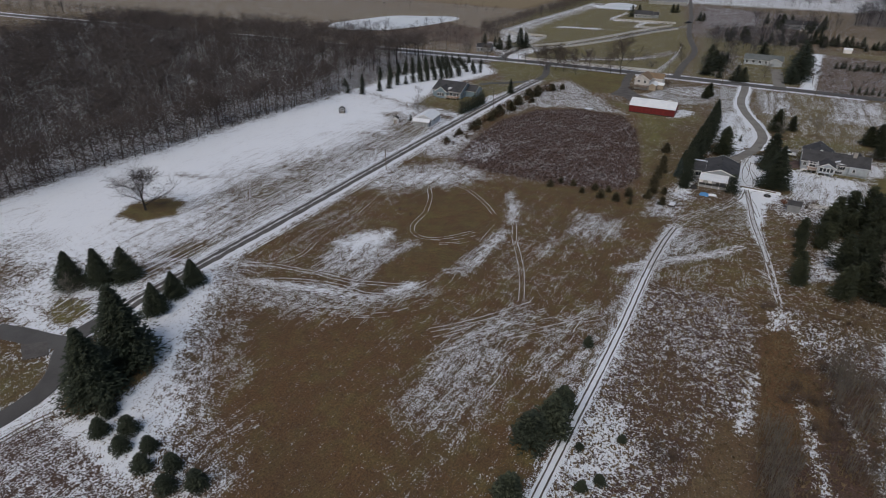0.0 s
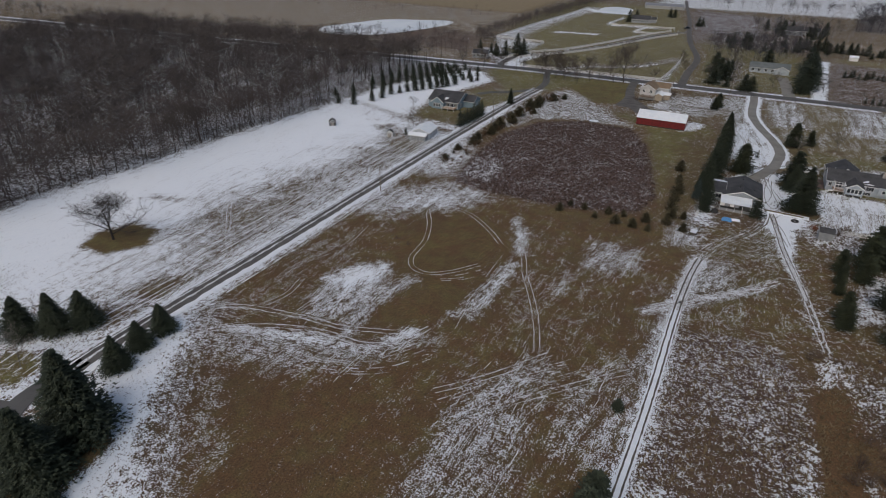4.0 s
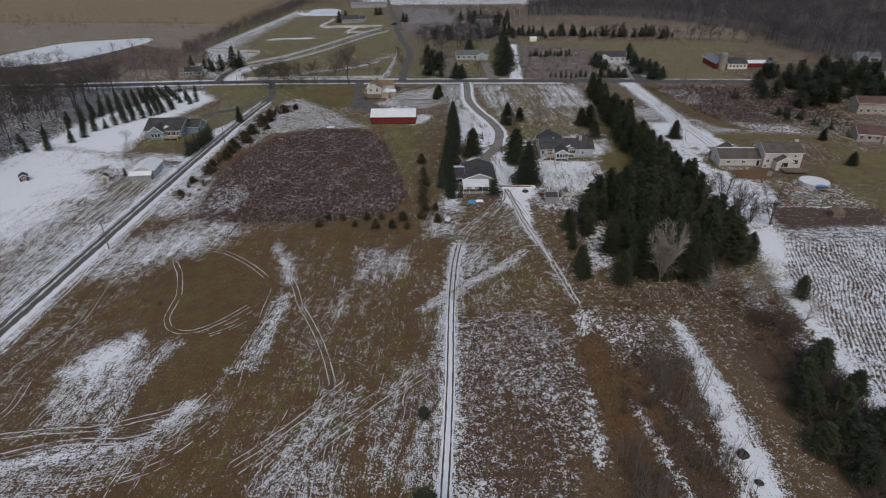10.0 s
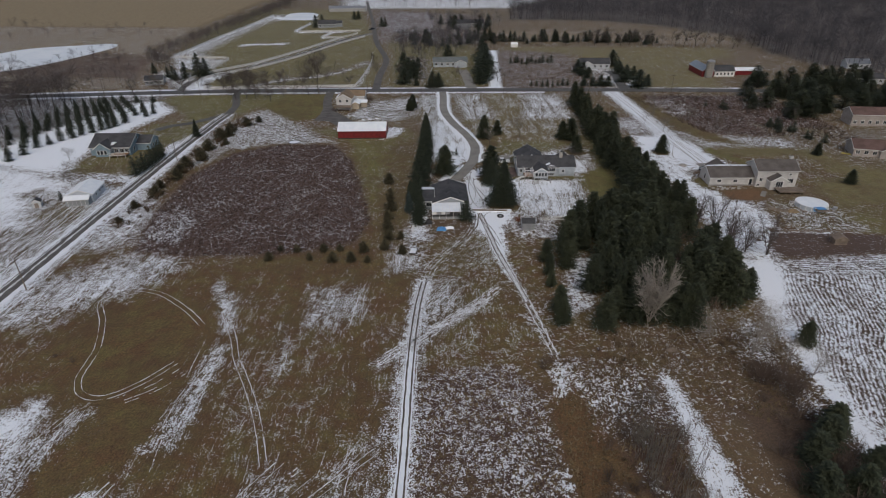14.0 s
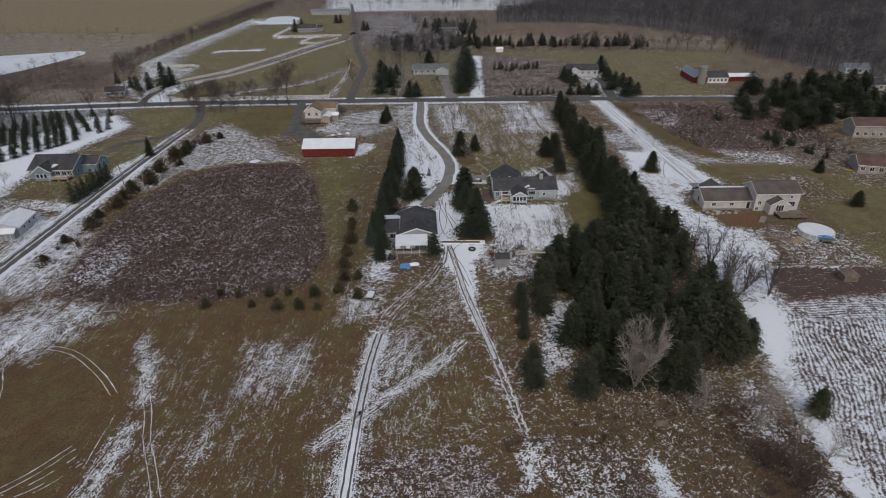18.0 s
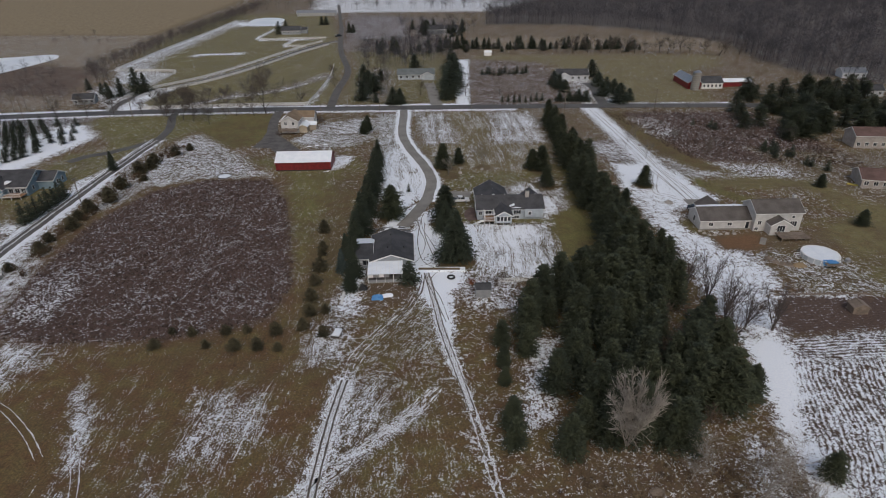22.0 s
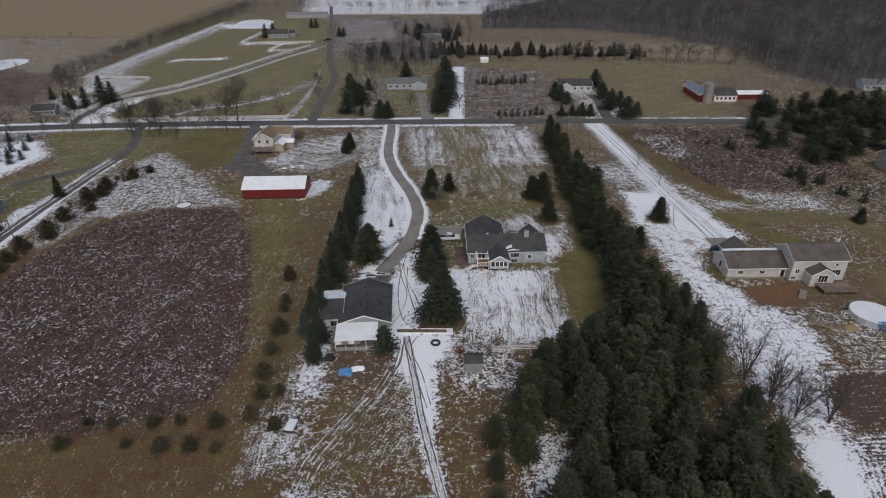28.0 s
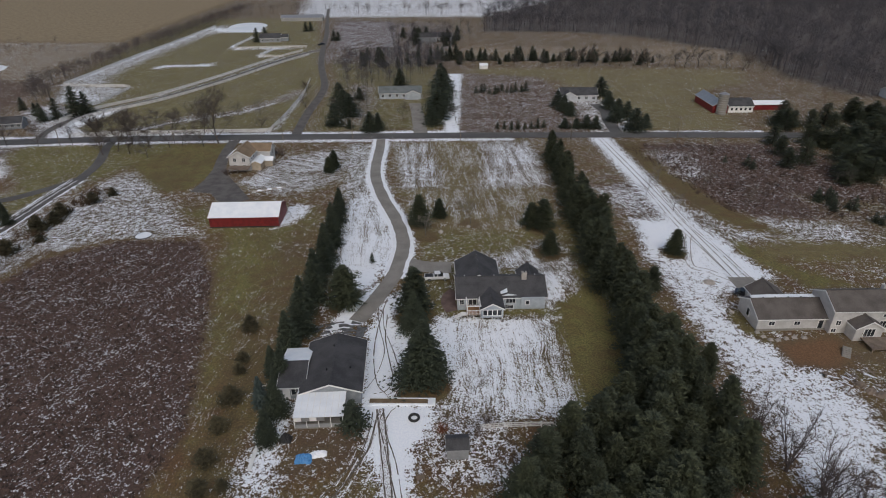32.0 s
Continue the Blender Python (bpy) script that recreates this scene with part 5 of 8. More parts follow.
# roadside spruces and round bushes by the lower drive
for x, y, h in [(-105.5, 42, 7.6), (-101.2, 45.5, 7.6), (-98, 49.3, 7.0), (-73.5, 30.6, 14.4), (-70.6, 22.2, 12.4), (-81.7, 43.4, 6.2), (-82.9, 49, 5.4), (-83.4, 54.4, 5.6)]:
    tree("spruce_tree", BIG_SPRUCE, x, y, h * 1.08, 10, "broad dark green spruce with branches to the snowy ground", "spruce", "spruces by the lower drive", 1.6 if h < 8 else 1.5)
for x, y, h in [(-62.6, 17.2, 3.4), (-59.1, 19.4, 3.5), (-65.1, 20.6, 3.2), (-57.1, 16.5, 3.0), (-53.5, 18.4, 2.9), (-51.4, 15.5, 3.2), (-47.8, 17.7, 3.0), (-45.6, 14.6, 3.2), (-42.3, 17, 3.4)]:
    tree("evergreen_bush", BUSH, x, y, h * 0.9, 2.6, "round clipped dark green evergreen bush on snow", "bush", "round bushes by the lower drive", 0.8)
tree("bare_tree", GREY_TREE, -96.6, 36, 6.5, 9, "small leafless grey tree on a bare lawn circle")
tree("bare_tree", OAK, -123.9, 75.2, 12.5, 11, "broad leafless dark tree alone on a bare grass circle", wide=1.15)

# planted rows of young evergreens in the snow beside the blue-grey house
XMAS = [((-150, 207), (-158, 217)), ((-143, 209), (-156, 228)), ((-139, 218), (-157, 248)), ((-137, 232), (-157, 266)), ((-133, 240), (-155, 278)),
        ((-129, 247), (-152, 288)), ((-124, 254), (-147, 294)), ((-121, 259), (-144, 298)), ((-116, 269), (-136, 300)), ((-113, 278), (-122, 298))]
XMAS += [tuple(((a0[0] + b0[0]) / 2, (a0[1] + b0[1]) / 2) for a0, b0 in zip(r0, r1)) for r0, r1 in zip(XMAS[2:], XMAS[3:])]
for a, b in XMAS:
    a, b = np.array(a, float), np.array(b, float)
    n = max(2, int(np.linalg.norm(b - a) / 5.6))
    for k in range(n):
        p = a + (b - a) * k / (n - 1) + rng.normal(0, 0.3, 2)
        if rng.random() < 0.06:
            continue
        tree("young_spruce", SPRUCE_SMALL, p[0], p[1], rng.uniform(3.4, 5.0), 4, "young conical evergreen in a planted row on snow", "spruce", "planted evergreen rows", 1.2)
for x, y in [(-88.2, 201), (-87.7, 203.6), (-87.4, 206.2), (-87.1, 208.9), (-87, 211.6), (-86.8, 214.4), (-86.8, 217.2), (-86.8, 220)]:
    tree("arborvitae", SPRUCE_SMALL, x, y, rng.uniform(5.6, 6.8), 4, "dense dark evergreen in a tall hedge beside the blue-grey house", "evergreen", "hedge of the blue-grey house", 0.95)
tree("spruce_tree", SPRUCE, -82.5, 243, 6.8, 10, "single dark conical spruce beside the asphalt drive", "spruce")
for x, y, h in [(-104.5, 193, 6), (-108.5, 196, 6), (-117, 216, 5)]:
    tree("bare_tree", GREY_TREE, x, y, h, 9, "slender leafless yard tree in snow")
tree("young_spruce", SPRUCE_SMALL, -101.5, 181.5, 3.0, 4, "small dark spruce beside the white garage", "spruce")

# scrub along the gravel road
for x, y, h in [(-77.2, 165, 2.6), (-77, 174.7, 3.4), (-74.9, 183.9, 4.4), (-73.6, 197.4, 5.0), (-74.5, 208.7, 5.4), (-71.6, 215.2, 5.4), (-72.4, 225.9, 5.6), (-71.6, 238, 6.6), (-70.7, 248, 5.6), (-66.6, 257, 4.6), (-73.5, 219, 4.6),
                (-74.4, 203, 4.2), (-70, 243, 5.0), (-75.8, 190, 3.6), (-63, 262, 3.6), (-68, 232, 3.0)]:
    tree("cedar_shrub", JUNIPER, x, y, h * 0.7, 2.6, "scrubby dark cedar beside the gravel road", "cedar", "scrub along the gravel road", 1.0)


for k in range(90):
    y = rng.uniform(160, 266)
    brush(-75.2 + 0.00055 * (y - 160) ** 2 + rng.normal(0, 1.9), y, rng.uniform(0.7, 1.6), "low rusty roadside brush", "scrub along the gravel road", SHRUB)

# little shrubs round the weed patch and along the lane
SHRUB_SPOTS = [(-31.6, 142.5, 2.6), (-29.7, 147, 1.8), (-25.6, 146.3, 2.3), (-21.9, 142.2, 2.1), (-19.1, 146.3, 2.4), (-16.2, 141.2, 2.9), (-15.1, 146.4, 2.2), (-11.8, 141, 2.9), (-9.2, 145.7, 3.1), (-7.8, 140.4, 2.2),
               (-4.1, 147, 2.9), (0.2, 144.2, 2.9), (-3.4, 151.8, 3.2), (-5, 190.2, 4), (-4.3, 180.6, 2.6), (-4.1, 177.5, 2.6), (-4, 163.8, 3.2), (-0.3, 152.3, 2.4), (-3.9, 157, 3.6), (-3.6, 170, 4)]
for x, y, h in SHRUB_SPOTS:
    tree("juniper_shrub", JUNIPER, x, y, h * 0.9, 2.6, "small shaggy brown-green juniper on dry grass", "shrub", "junipers round the weed patch", 0.8)

# yards of the two middle houses
for x, y, h in [(4.3, 161, 6.6), (4.6, 166.5, 7.6), (1.8, 177.2, 6.0), (4.2, 174, 7.6), (3.6, 183, 9.2), (5.2, 188.5, 10), (4.4, 194.5, 9.6), (6.2, 200, 10), (5.4, 206, 9.6), (6.6, 212, 10), (6.2, 218, 9.8), (7.2, 224.5, 9.4), (6.4, 231, 9.4), (7.2, 238, 8.6), (6.8, 245, 7.8)]:
    tree("spruce_tree", SPRUCE, x, y, h, 10, "tall dark spruce in the row beside the charcoal-roofed house", "spruce", "spruce row", 1.05)
tree("blue_spruce", BLUE, 1.6, 169, 6.0, 9, "blue-green spruce at the end of the spruce row", "spruce")
for x, y, h in [(12.6, 198, 9.6), (27.3, 194.5, 10.4), (28.9, 236, 8.6), (34.6, 240, 5.8), (61.5, 231.5, 8.6), (58.6, 233, 7), (60.3, 217.5, 6.4), (90.6, 216, 6.6), (1.3, 281, 6.4), (0, 277, 5.4)]:
    tree("pine_tree", PINE, x, y, h, 12, "open dark green yard pine on a bare needle-covered spot", "pine tree", "yard pines", 1.35)
for x, y, h in [(28.6, 173.6, 12.6), (27, 189, 8.4)]:
    tree("spruce_tree", BIG_SPRUCE, x, y, h, 10, "tall dark spruce between the two driveways", "spruce", "yard spruces", 1.5)
tree("young_spruce", SPRUCE_SMALL, 17.4, 216, 2.8, 4, "small young spruce on the snow beside the drive", "spruce", wide=0.9)
tree("evergreen_bush", SPRUCE_SMALL, 17.2, 163.2, 5.6, 4, "full dark evergreen beside the white patio roof", "evergreen", wide=1.5)
for x, y, h in [(42.8, 236, 8), (37.2, 169.5, 5), (28, 180, 5), (30.5, 229, 5.5), (55.5, 203.5, 5.5)]:
    tree("bare_tree", GREY_TREE, x, y, h, 9, "leafless grey-brown yard tree", wide=1.1)
brush(36.5, 160.5, 1.0, "leafless yard shrub in snow behind the grey shed", "yard shrubs")
brush(38.5, 163, 0.9, "leafless yard shrub in snow behind the grey shed", "yard shrubs")

ORANGE_TWIG = plain("orange_dry_leaves", (0.13, 0.045, 0.022), (0.24, 0.10, 0.05), 0.6, 0.9, fine=6)
brush(31.2, 161.4, 0.85, "dry rust-orange bush beside the grey shed", "yard shrubs", [shrub_mesh("rust_bush", 148, 1.8, 1.6, ORANGE_TWIG, 40, 9)])
for x, y in [(44.8, 190.2), (46.4, 191.0), (47.8, 190.6), (45.6, 188.9)]:
    brush(x, y, 0.45, "low dark leafless bush against the house wall", "yard shrubs", SHRUB)
# bare trees round the right-hand yard
tree("bare_tree", FRONT_TREE, 49.6, 112, 14.5, 10, "pale many-branched leafless tree before the dark pines", wide=0.78)
for x, y, h in [(78.6, 157, 9.5), (80.4, 151, 12), (82.6, 146.6, 10.5), (80.2, 143, 10), (84.2, 142, 9), (79.6, 138, 9), (88.6, 140.2, 11.5), (77.6, 162, 8)]:
    tree("bare_tree", VASE_TREE, x, y, h, 9, "slim upright leafless tree beside the snowy yard", "tree", "bare trees by the snowy yard", 1.1)
for x, y, h in [(64.7, 101.5, 11.5), (66.5, 104, 8), (60.7, 109, 6), (71, 100, 6), (73, 96, 6), (57, 106, 5)]:
    tree("bare_tree", PALE_TREE, x, y, h, 10, "thin pale leafless tree on the rough field edge", "tree", "bare trees on the field edge")
for x, y, h in [(100.3, 240, 7), (97, 252, 6), (104.5, 262, 5), (117, 256, 6), (121, 240, 6), (110, 276, 6)]:
    tree("bare_tree", GREY_TREE, x, y, h, 9, "thin leafless tree beside the snowy drive")
for k in range(22):
    brush(rng.uniform(37.5, 45), rng.uniform(54, 92), rng.uniform(0.7, 1.25), "dense stand of thin upright leafless saplings", "sapling thicket", SAPLINGS)
for k in range(12):
    brush(rng.uniform(27, 33), rng.uniform(48, 64), rng.uniform(0.6, 1.0), "dense stand of thin upright leafless saplings", "sapling thicket", SAPLINGS)
for k in range(14):
    brush(rng.uniform(33, 45), rng.uniform(48, 88), rng.uniform(0.6, 1.0), "low tangled brown thicket on the rough strip", "thicket")
for k in range(84):
    y = rng.uniform(40, 98)
    x = rng.uniform(57 + max(0, y - 80) * 0.35, 72)
    brush(x, y, rng.uniform(0.7, 1.7), "dark tangled brush beside the ploughed field", "field brush")
for x, y, sz in [(26.6, 100.6, 0.9), (28.2, 101.8, 0.7), (30.6, 101.0, 0.5)]:
    brush(x, y, sz, "dark brush heap at the end of the side track", "brush heaps")
for k in range(30):
    brush(rng.uniform(38, 74), rng.uniform(100, 110), rng.uniform(0.4, 0.9), "low reddish brush before the pine grove", "grove brush", SHRUB)
for x, y, h in [(59.5, 72, 6.5), (62, 78, 6), (66, 81, 6), (69, 84, 5.5), (61, 62, 7), (66, 65, 7), (57.5, 64, 5.5), (62, 66, 6), (65, 72, 6), (68, 60, 6.5), (60, 58, 6), (71, 68, 5.5), (64, 52, 6), (70, 76, 5), (58, 50, 5)]:
    tree("pine_tree", PINE, x, y, h, 12, "low dark pine among field brush", "pine tree", "field pines", 1.5)
for k in range(46):
    x, y = rng.uniform(112, 172), rng.uniform(224, 300)
    if x > 112 + max(0, 250 - y) * 0.3:
        brush(x, y, rng.uniform(0.5, 1.0), "low leafless brush on the overgrown lot", "overgrown lot")
for k in range(16):
    y = rng.uniform(222, 292)
    tree("cedar_shrub", SPRUCE_SMALL, 131 + (292 - y) * 0.32 + rng.normal(0, 3), y, rng.uniform(2.5, 5), 4, "dark cedar on the overgrown lot", "cedar", "overgrown lot cedars", 1.2)
for x, y, h in [(144, 210.5, 4.4), (138.1, 183.7, 4.6)]:
    tree("pine_tree", PINE, x, y, h, 12, "small round dark pine on the lawn", "pine tree", "", 1.5)
for k in range(120):
    x, y = rng.uniform(152, 238), rng.uniform(254, 326)
    if 300 < y < 313 or (x < 175 and y > 298) or (x > 172 and y < 262):
        continue
    tree("pine_tree", FAR_PINE, x, y, rng.uniform(6, 10), 12, "dark pine in the eastern plantation", "pine tree", "eastern pines", 1.8)

# trees north of the main road
for x, y, h in [(10.8, 322.5, 8), (14, 324, 7), (2.5, 327.5, 4), (1, 345, 10), (-4, 332, 9), (-2, 352, 10), (-5, 362, 11), (3, 375, 6), (36, 330, 8), (38.5, 340, 12), (40, 350, 13), (41, 360, 13), (42, 372, 13), (44, 385, 12), (43, 398, 12), (22, 402, 9)]:
    tree("spruce_tree", FAR_SPRUCE, x, y, h, 10, "dark evergreen in the yard across the road", "spruce", "evergreens across the road", 1.7)
for k in range(8):
    tree("young_spruce", SPRUCE_SMALL, 62 + 2.7 * k, 322 + rng.normal(0, 0.5), rng.uniform(3, 4.4), 4, "young conical evergreen in a roadside row", "spruce", "roadside evergreen row")
for x, y, h in [(89, 322, 4.2), (93.5, 321, 4.4), (98, 322, 5.4), (101.5, 321, 5), (116, 316.5, 9), (112.5, 330, 7), (122, 321, 5.6), (119, 335, 7), (117.5, 342, 6.5), (116, 350, 6.5), (118, 358, 6), (96, 340, 6), (95, 348, 7), (94, 356, 7), (119, 374, 9)]:
    tree("spruce_tree", FAR_SPRUCE, x, y, h, 10, "dark conical evergreen beside the far house", "spruce", "evergreens by the far house", 1.9)
for k in range(12):
    tree("young_spruce", SPRUCE_SMALL, 60 + 2.2 * k + rng.normal(0, 0.4), 384 + rng.normal(0, 2), rng.uniform(3, 5), 4, "young evergreen in a far planted row", "spruce", "far evergreen row", 1.1)
for x, y, h in [(-136, 355, 6), (-131, 350, 7), (-124.5, 350, 9), (-118.7, 354.6, 13), (-115.5, 357, 10), (-128, 346, 6), (-148, 366, 6), (-85.8, 555, 10), (-80.7, 560, 10), (-57.7, 607, 8), (-54, 609, 8), (-29, 555, 8), (-26, 556, 7)]:
    tree("spruce_tree", FAR_SPRUCE, x, y, h, 10, "dark evergreen beside the paddocks", "spruce", "paddock evergreens", 1.2)
for x, y, h in [(-79.4, 304, 9), (-83, 300, 8), (-74, 301, 8), (-90, 311, 9), (-58, 309, 7), (-66, 296, 7), (24, 340, 7), (-100, 313, 8), (-70, 332, 8), (-78, 336, 8), (-86, 332, 7),
                (-96, 324, 9), (-92, 327, 8), (-84, 326, 9), (-76, 326, 8), (-66, 325, 9), (-55, 325, 8), (-50, 308, 9), (-62, 307, 8), (-70, 308, 9), (-33, 326, 6), (-112, 312, 9), (-124, 313, 10), (-136, 312, 9), (-20, 360, 6), (-24, 388, 7), (46, 336, 7)]:
    tree("bare_tree", ROAD_TREE, x, y, h, 10, "tall leafless tree beside the country road", "tree", "roadside bare trees")
for x, y, h in [(-45.6, 311.5, 18), (-88, 309, 11), (-84, 323, 10), (-77, 311, 10)]:
    tree("bare_tree", DUSK_TREE, x, y, h, 10, "large leafless tree with a dense dusky crown beside the road", "tree", "roadside bare trees", 1.05)
for k in range(17):
    tree("bare_tree", ROAD_TREE, 118 + 7.1 * k + rng.normal(0, 1.5), 452 - 1.4 * k + rng.normal(0, 3), rng.uniform(7, 12), 10, "leafless tree in the far field hedgerow", "tree", "far field hedgerow")
for x, y, h in [(-2.0, 49.0, 6.4), (-4.0, 45.0, 6.0), (-1.8, 54.0, 4.6), (-3.5, 34.5, 4.6), (-2.2, 72, 2.2)]:
    tree("evergreen_bush", BUSH, x, y, h, 2.6, "dark rounded juniper beside the farm lane", "bush", "lane junipers", 0.75)
for x, y, h in [(4.9, 40.4, 1.6), (6.9, 42.6, 1.5), (8.1, 51.6, 1.3), (2.8, 47.3, 1.2)]:
    tree("evergreen_bush", BUSH, x, y, h, 2.6, "small dark juniper in the snowy weed strip", "bush", "strip junipers", 0.95)
for x, y, sz in [(14.1, 50.0, 1.2), (15.4, 51.4, 1.0), (13.0, 52.0, 0.9), (31.6, 76.0, 1.1), (32.4, 73.0, 1.0), (30.2, 72.5, 0.9), (36, 66, 1.0), (-58.7, 105.6, 0.5), (-62.8, 107.2, 0.4)]:
    brush(x, y, sz, "low brown leafless bush in rough grass", "field bushes")

# ---- woods: uncountable leafless trees ----
def template(seed, height, twigs, sides=3, thick=0.013):
    """A light leafless tree of quads: trunk, limbs and flat twigs."""
    r = np.random.default_rng(seed)
    vs, fs = [], []

    def quad(p, q, w):
        d = np.cross(q - p, r.normal(0, 1, 3))
        d *= w / (np.linalg.norm(d) + 1e-9)
        o = len(vs)
        vs.extend([p - d, p + d, q + d * 0.35, q - d * 0.35])
        fs.append((o, o + 1, o + 2, o + 3))

    top = np.array((r.normal(0, 0.4), r.normal(0, 0.4), height * 0.9))
    v, f = tube(np.zeros(3), top, height * thick, 0.04, sides)
    vs.extend(v)
    fs.extend(f)
    for k in range(twigs // 5):
        u = 0.42 + 0.55 * (k + r.random()) / (twigs // 5)
        p = top * u
        a = r.uniform(0, 6.28)
        reach = height * (0.10 + 0.24 * math.sin(math.pi * min(1.0, (u - 0.22) / 0.78)) ** 0.8) * r.uniform(0.75, 1.25)
        q = p + np.array((math.cos(a) * reach, math.sin(a) * reach, reach * r.uniform(0.35, 0.9)))
        quad(p, q, 0.06)
        for j in range(4):
            s = p + (q - p) * r.uniform(0.3, 1.0)
            quad(s, s + np.array((r.normal(0, 0.6), r.normal(0, 0.6), r.uniform(0.0, 0.7))) * reach * 0.7, 0.042)
    return np.array(vs, np.float32), np.array(fs, np.int32)


def woods(name, outline, spacing, heights, templates, mat, label, seed, keep=1.0):
    r = np.random.default_rng(seed)
    p = np.array(outline, float)
    lo, hi = p.min(0), p.max(0)
    pts = r.uniform(lo, hi, (int(np.prod(hi - lo) / spacing ** 2), 2))
    inside = np.zeros(len(pts), bool)
    for a, b in zip(p, np.roll(p, -1, 0)):
        cross = (a[1] > pts[:, 1]) != (b[1] > pts[:, 1])
        inside ^= cross & (pts[:, 0] < (b[0] - a[0]) * (pts[:, 1] - a[1]) / (b[1] - a[1] + 1e-12) + a[0])
    pts = pts[inside & (r.random(len(pts)) < keep)]
    V, F, o = [], [], 0
    for x, y in pts:
        v, f = templates[int(r.integers(len(templates)))]
        a, s = r.uniform(0, 6.28), r.uniform(*heights) / 12.0
        rot = np.array(((math.cos(a), -math.sin(a), 0), (math.sin(a), math.cos(a), 0), (0, 0, 1)), np.float32)
        V.append(v @ rot.T * s + np.array((x, y, -0.1), np.float32))
        F.append(f + o)
        o += len(v)
    V, F = np.concatenate(V), np.concatenate(F)
    me = bpy.data.meshes.new(name)
    me.vertices.add(len(V))
    me.vertices.foreach_set("co", V.ravel())
    me.loops.add(F.size)
    me.loops.foreach_set("vertex_index", F.ravel())
    me.polygons.add(len(F))
    me.polygons.foreach_set("loop_start", np.arange(0, F.size, 4, dtype=np.int32))
    me.materials.append(mat)
    me.update()
    return tagged(new(name, me), label, "woods", kind="stuff")


def woods_bark(name, a, b, c):
    n = Nodes(name)
    r = n.add("NewGeometry").outputs["Random Per Island"]
    col = n.mix(n.ramp(n.noise(0.05, 3), 0.35, 0.65), a, b)
    return n.done(n.mix(r, col, c), 0.9)


WOODS_BARK = woods_bark("woods_bark", (0.038, 0.032, 0.031), (0.070, 0.055, 0.050), (0.115, 0.098, 0.091))
# bark of the farther woods, with distance haze mixed in as a paler blue-grey
HAZED_BARK = woods_bark("hazed_bark", (0.040, 0.038, 0.044), (0.056, 0.053, 0.060), (0.082, 0.078, 0.087))
NEAR_T = [template(200 + i, 12.0, 125) for i in range(6)]
FAR_T = [template(220 + i, 12.0, 60, 3, 0.009) for i in range(5)]
woods("woods_west", [(-165, 40), (-166, 62), (-166, 90), (-161, 116), (-161, 150), (-157, 172), (-158, 206), (-160, 226), (-160, 250), (-158, 275), (-152, 292), (-146, 302), (-200, 310), (-330, 304), (-420, 300), (-420, 60), (-260, 0)],
      6.0, (11, 16), NEAR_T, WOODS_BARK, "dense grey-brown leafless woods along the snow field", 5)
woods("woods_roadside_south", [(-420, 292), (-250, 296), (-160, 302), (-150, 309), (-250, 302), (-420, 298)], 2.6, (9, 14), FAR_T, WOODS_BARK, "dense leafless trees between woods and road", 22)
woods("woods_roadside", [(-600, 303), (-150, 323), (-132, 330), (-160, 350), (-330, 352), (-600, 330)], 5.5, (7, 12), FAR_T, WOODS_BARK, "leafless trees along the country road", 6, 0.6)
woods("woods_east", WOODS_EAST[:10] + [(700, 420), (600, 900), (240, 900), (110, 720)], 8.5, (12, 17), FAR_T, HAZED_BARK, "wide grey leafless woods beyond the far fields", 7)
woods("woods_east_edge", [(86, 594), (162, 585), (206, 552), (246, 470), (234, 410), (240, 370), (262, 344), (274, 352), (256, 376), (250, 412), (262, 474), (216, 566), (166, 600), (90, 608)], 5.0, (10, 15), FAR_T, HAZED_BARK, "dense edge of the eastern leafless woods", 21)
woods("woods_north", [(-150, 730), (60, 715), (280, 800), (280, 815), (60, 728), (-150, 744)], 6, (8, 13), FAR_T, WOODS_BARK, "thin far line of leafless trees", 8)
woods("hedgerow_west", [(-140, 372), (-158, 412), (-156, 450), (-154, 495), (-149, 567), (-145, 645), (-140, 760), (-154, 760), (-159, 645), (-163, 567), (-167, 495), (-169, 450), (-171, 412), (-152, 372)], 2.9, (5, 9), FAR_T, WOODS_BARK, "dense leafless hedgerow along the paddocks", 9)
woods("scrub_marsh", [(-300, 345), (-170, 360), (-178, 420), (-205, 432), (-260, 372), (-330, 372)], 6.5, (4, 9), FAR_T, WOODS_BARK, "leafless scrub round the frozen pond", 10, 0.6)
woods("scrub_marsh_north", [(-560, 490), (-196, 505), (-196, 545), (-560, 640)], 9, (3, 8), FAR_T, WOODS_BARK, "scattered leafless scrub in the brown marsh", 11, 0.4)
woods("hedgerow_stream", [(-98, 327), (-60, 339), (-32, 349), (-32, 355), (-60, 345), (-98, 333)], 4.0, (4, 7), FAR_T, WOODS_BARK, "leafless brush along the paddock ditch", 12, 0.8)
woods("hedgerow_north", [(-10, 436), (52, 446), (225, 440), (225, 446), (52, 456), (-10, 446)], 4.6, (4, 8), FAR_T, WOODS_BARK, "leafless brush line behind the far houses", 13, 0.8)
woods("scrub_far_houses", [(-8, 330), (8, 332), (8, 420), (-6, 428)], 5.0, (4, 9), FAR_T, WOODS_BARK, "leafless yard scrub across the road", 14, 0.6)
woods("scrub_orchard", [(52, 324), (92, 326), (92, 380), (56, 380)], 6.5, (2, 4), FAR_T, WOODS_BARK, "young leafless orchard trees in rough snow", 15, 0.6)
woods("woods_village", [(14, 500), (70, 490), (78, 600), (10, 620)], 8, (8, 13), FAR_T, HAZED_BARK, "leafless trees round distant houses", 16, 0.7)
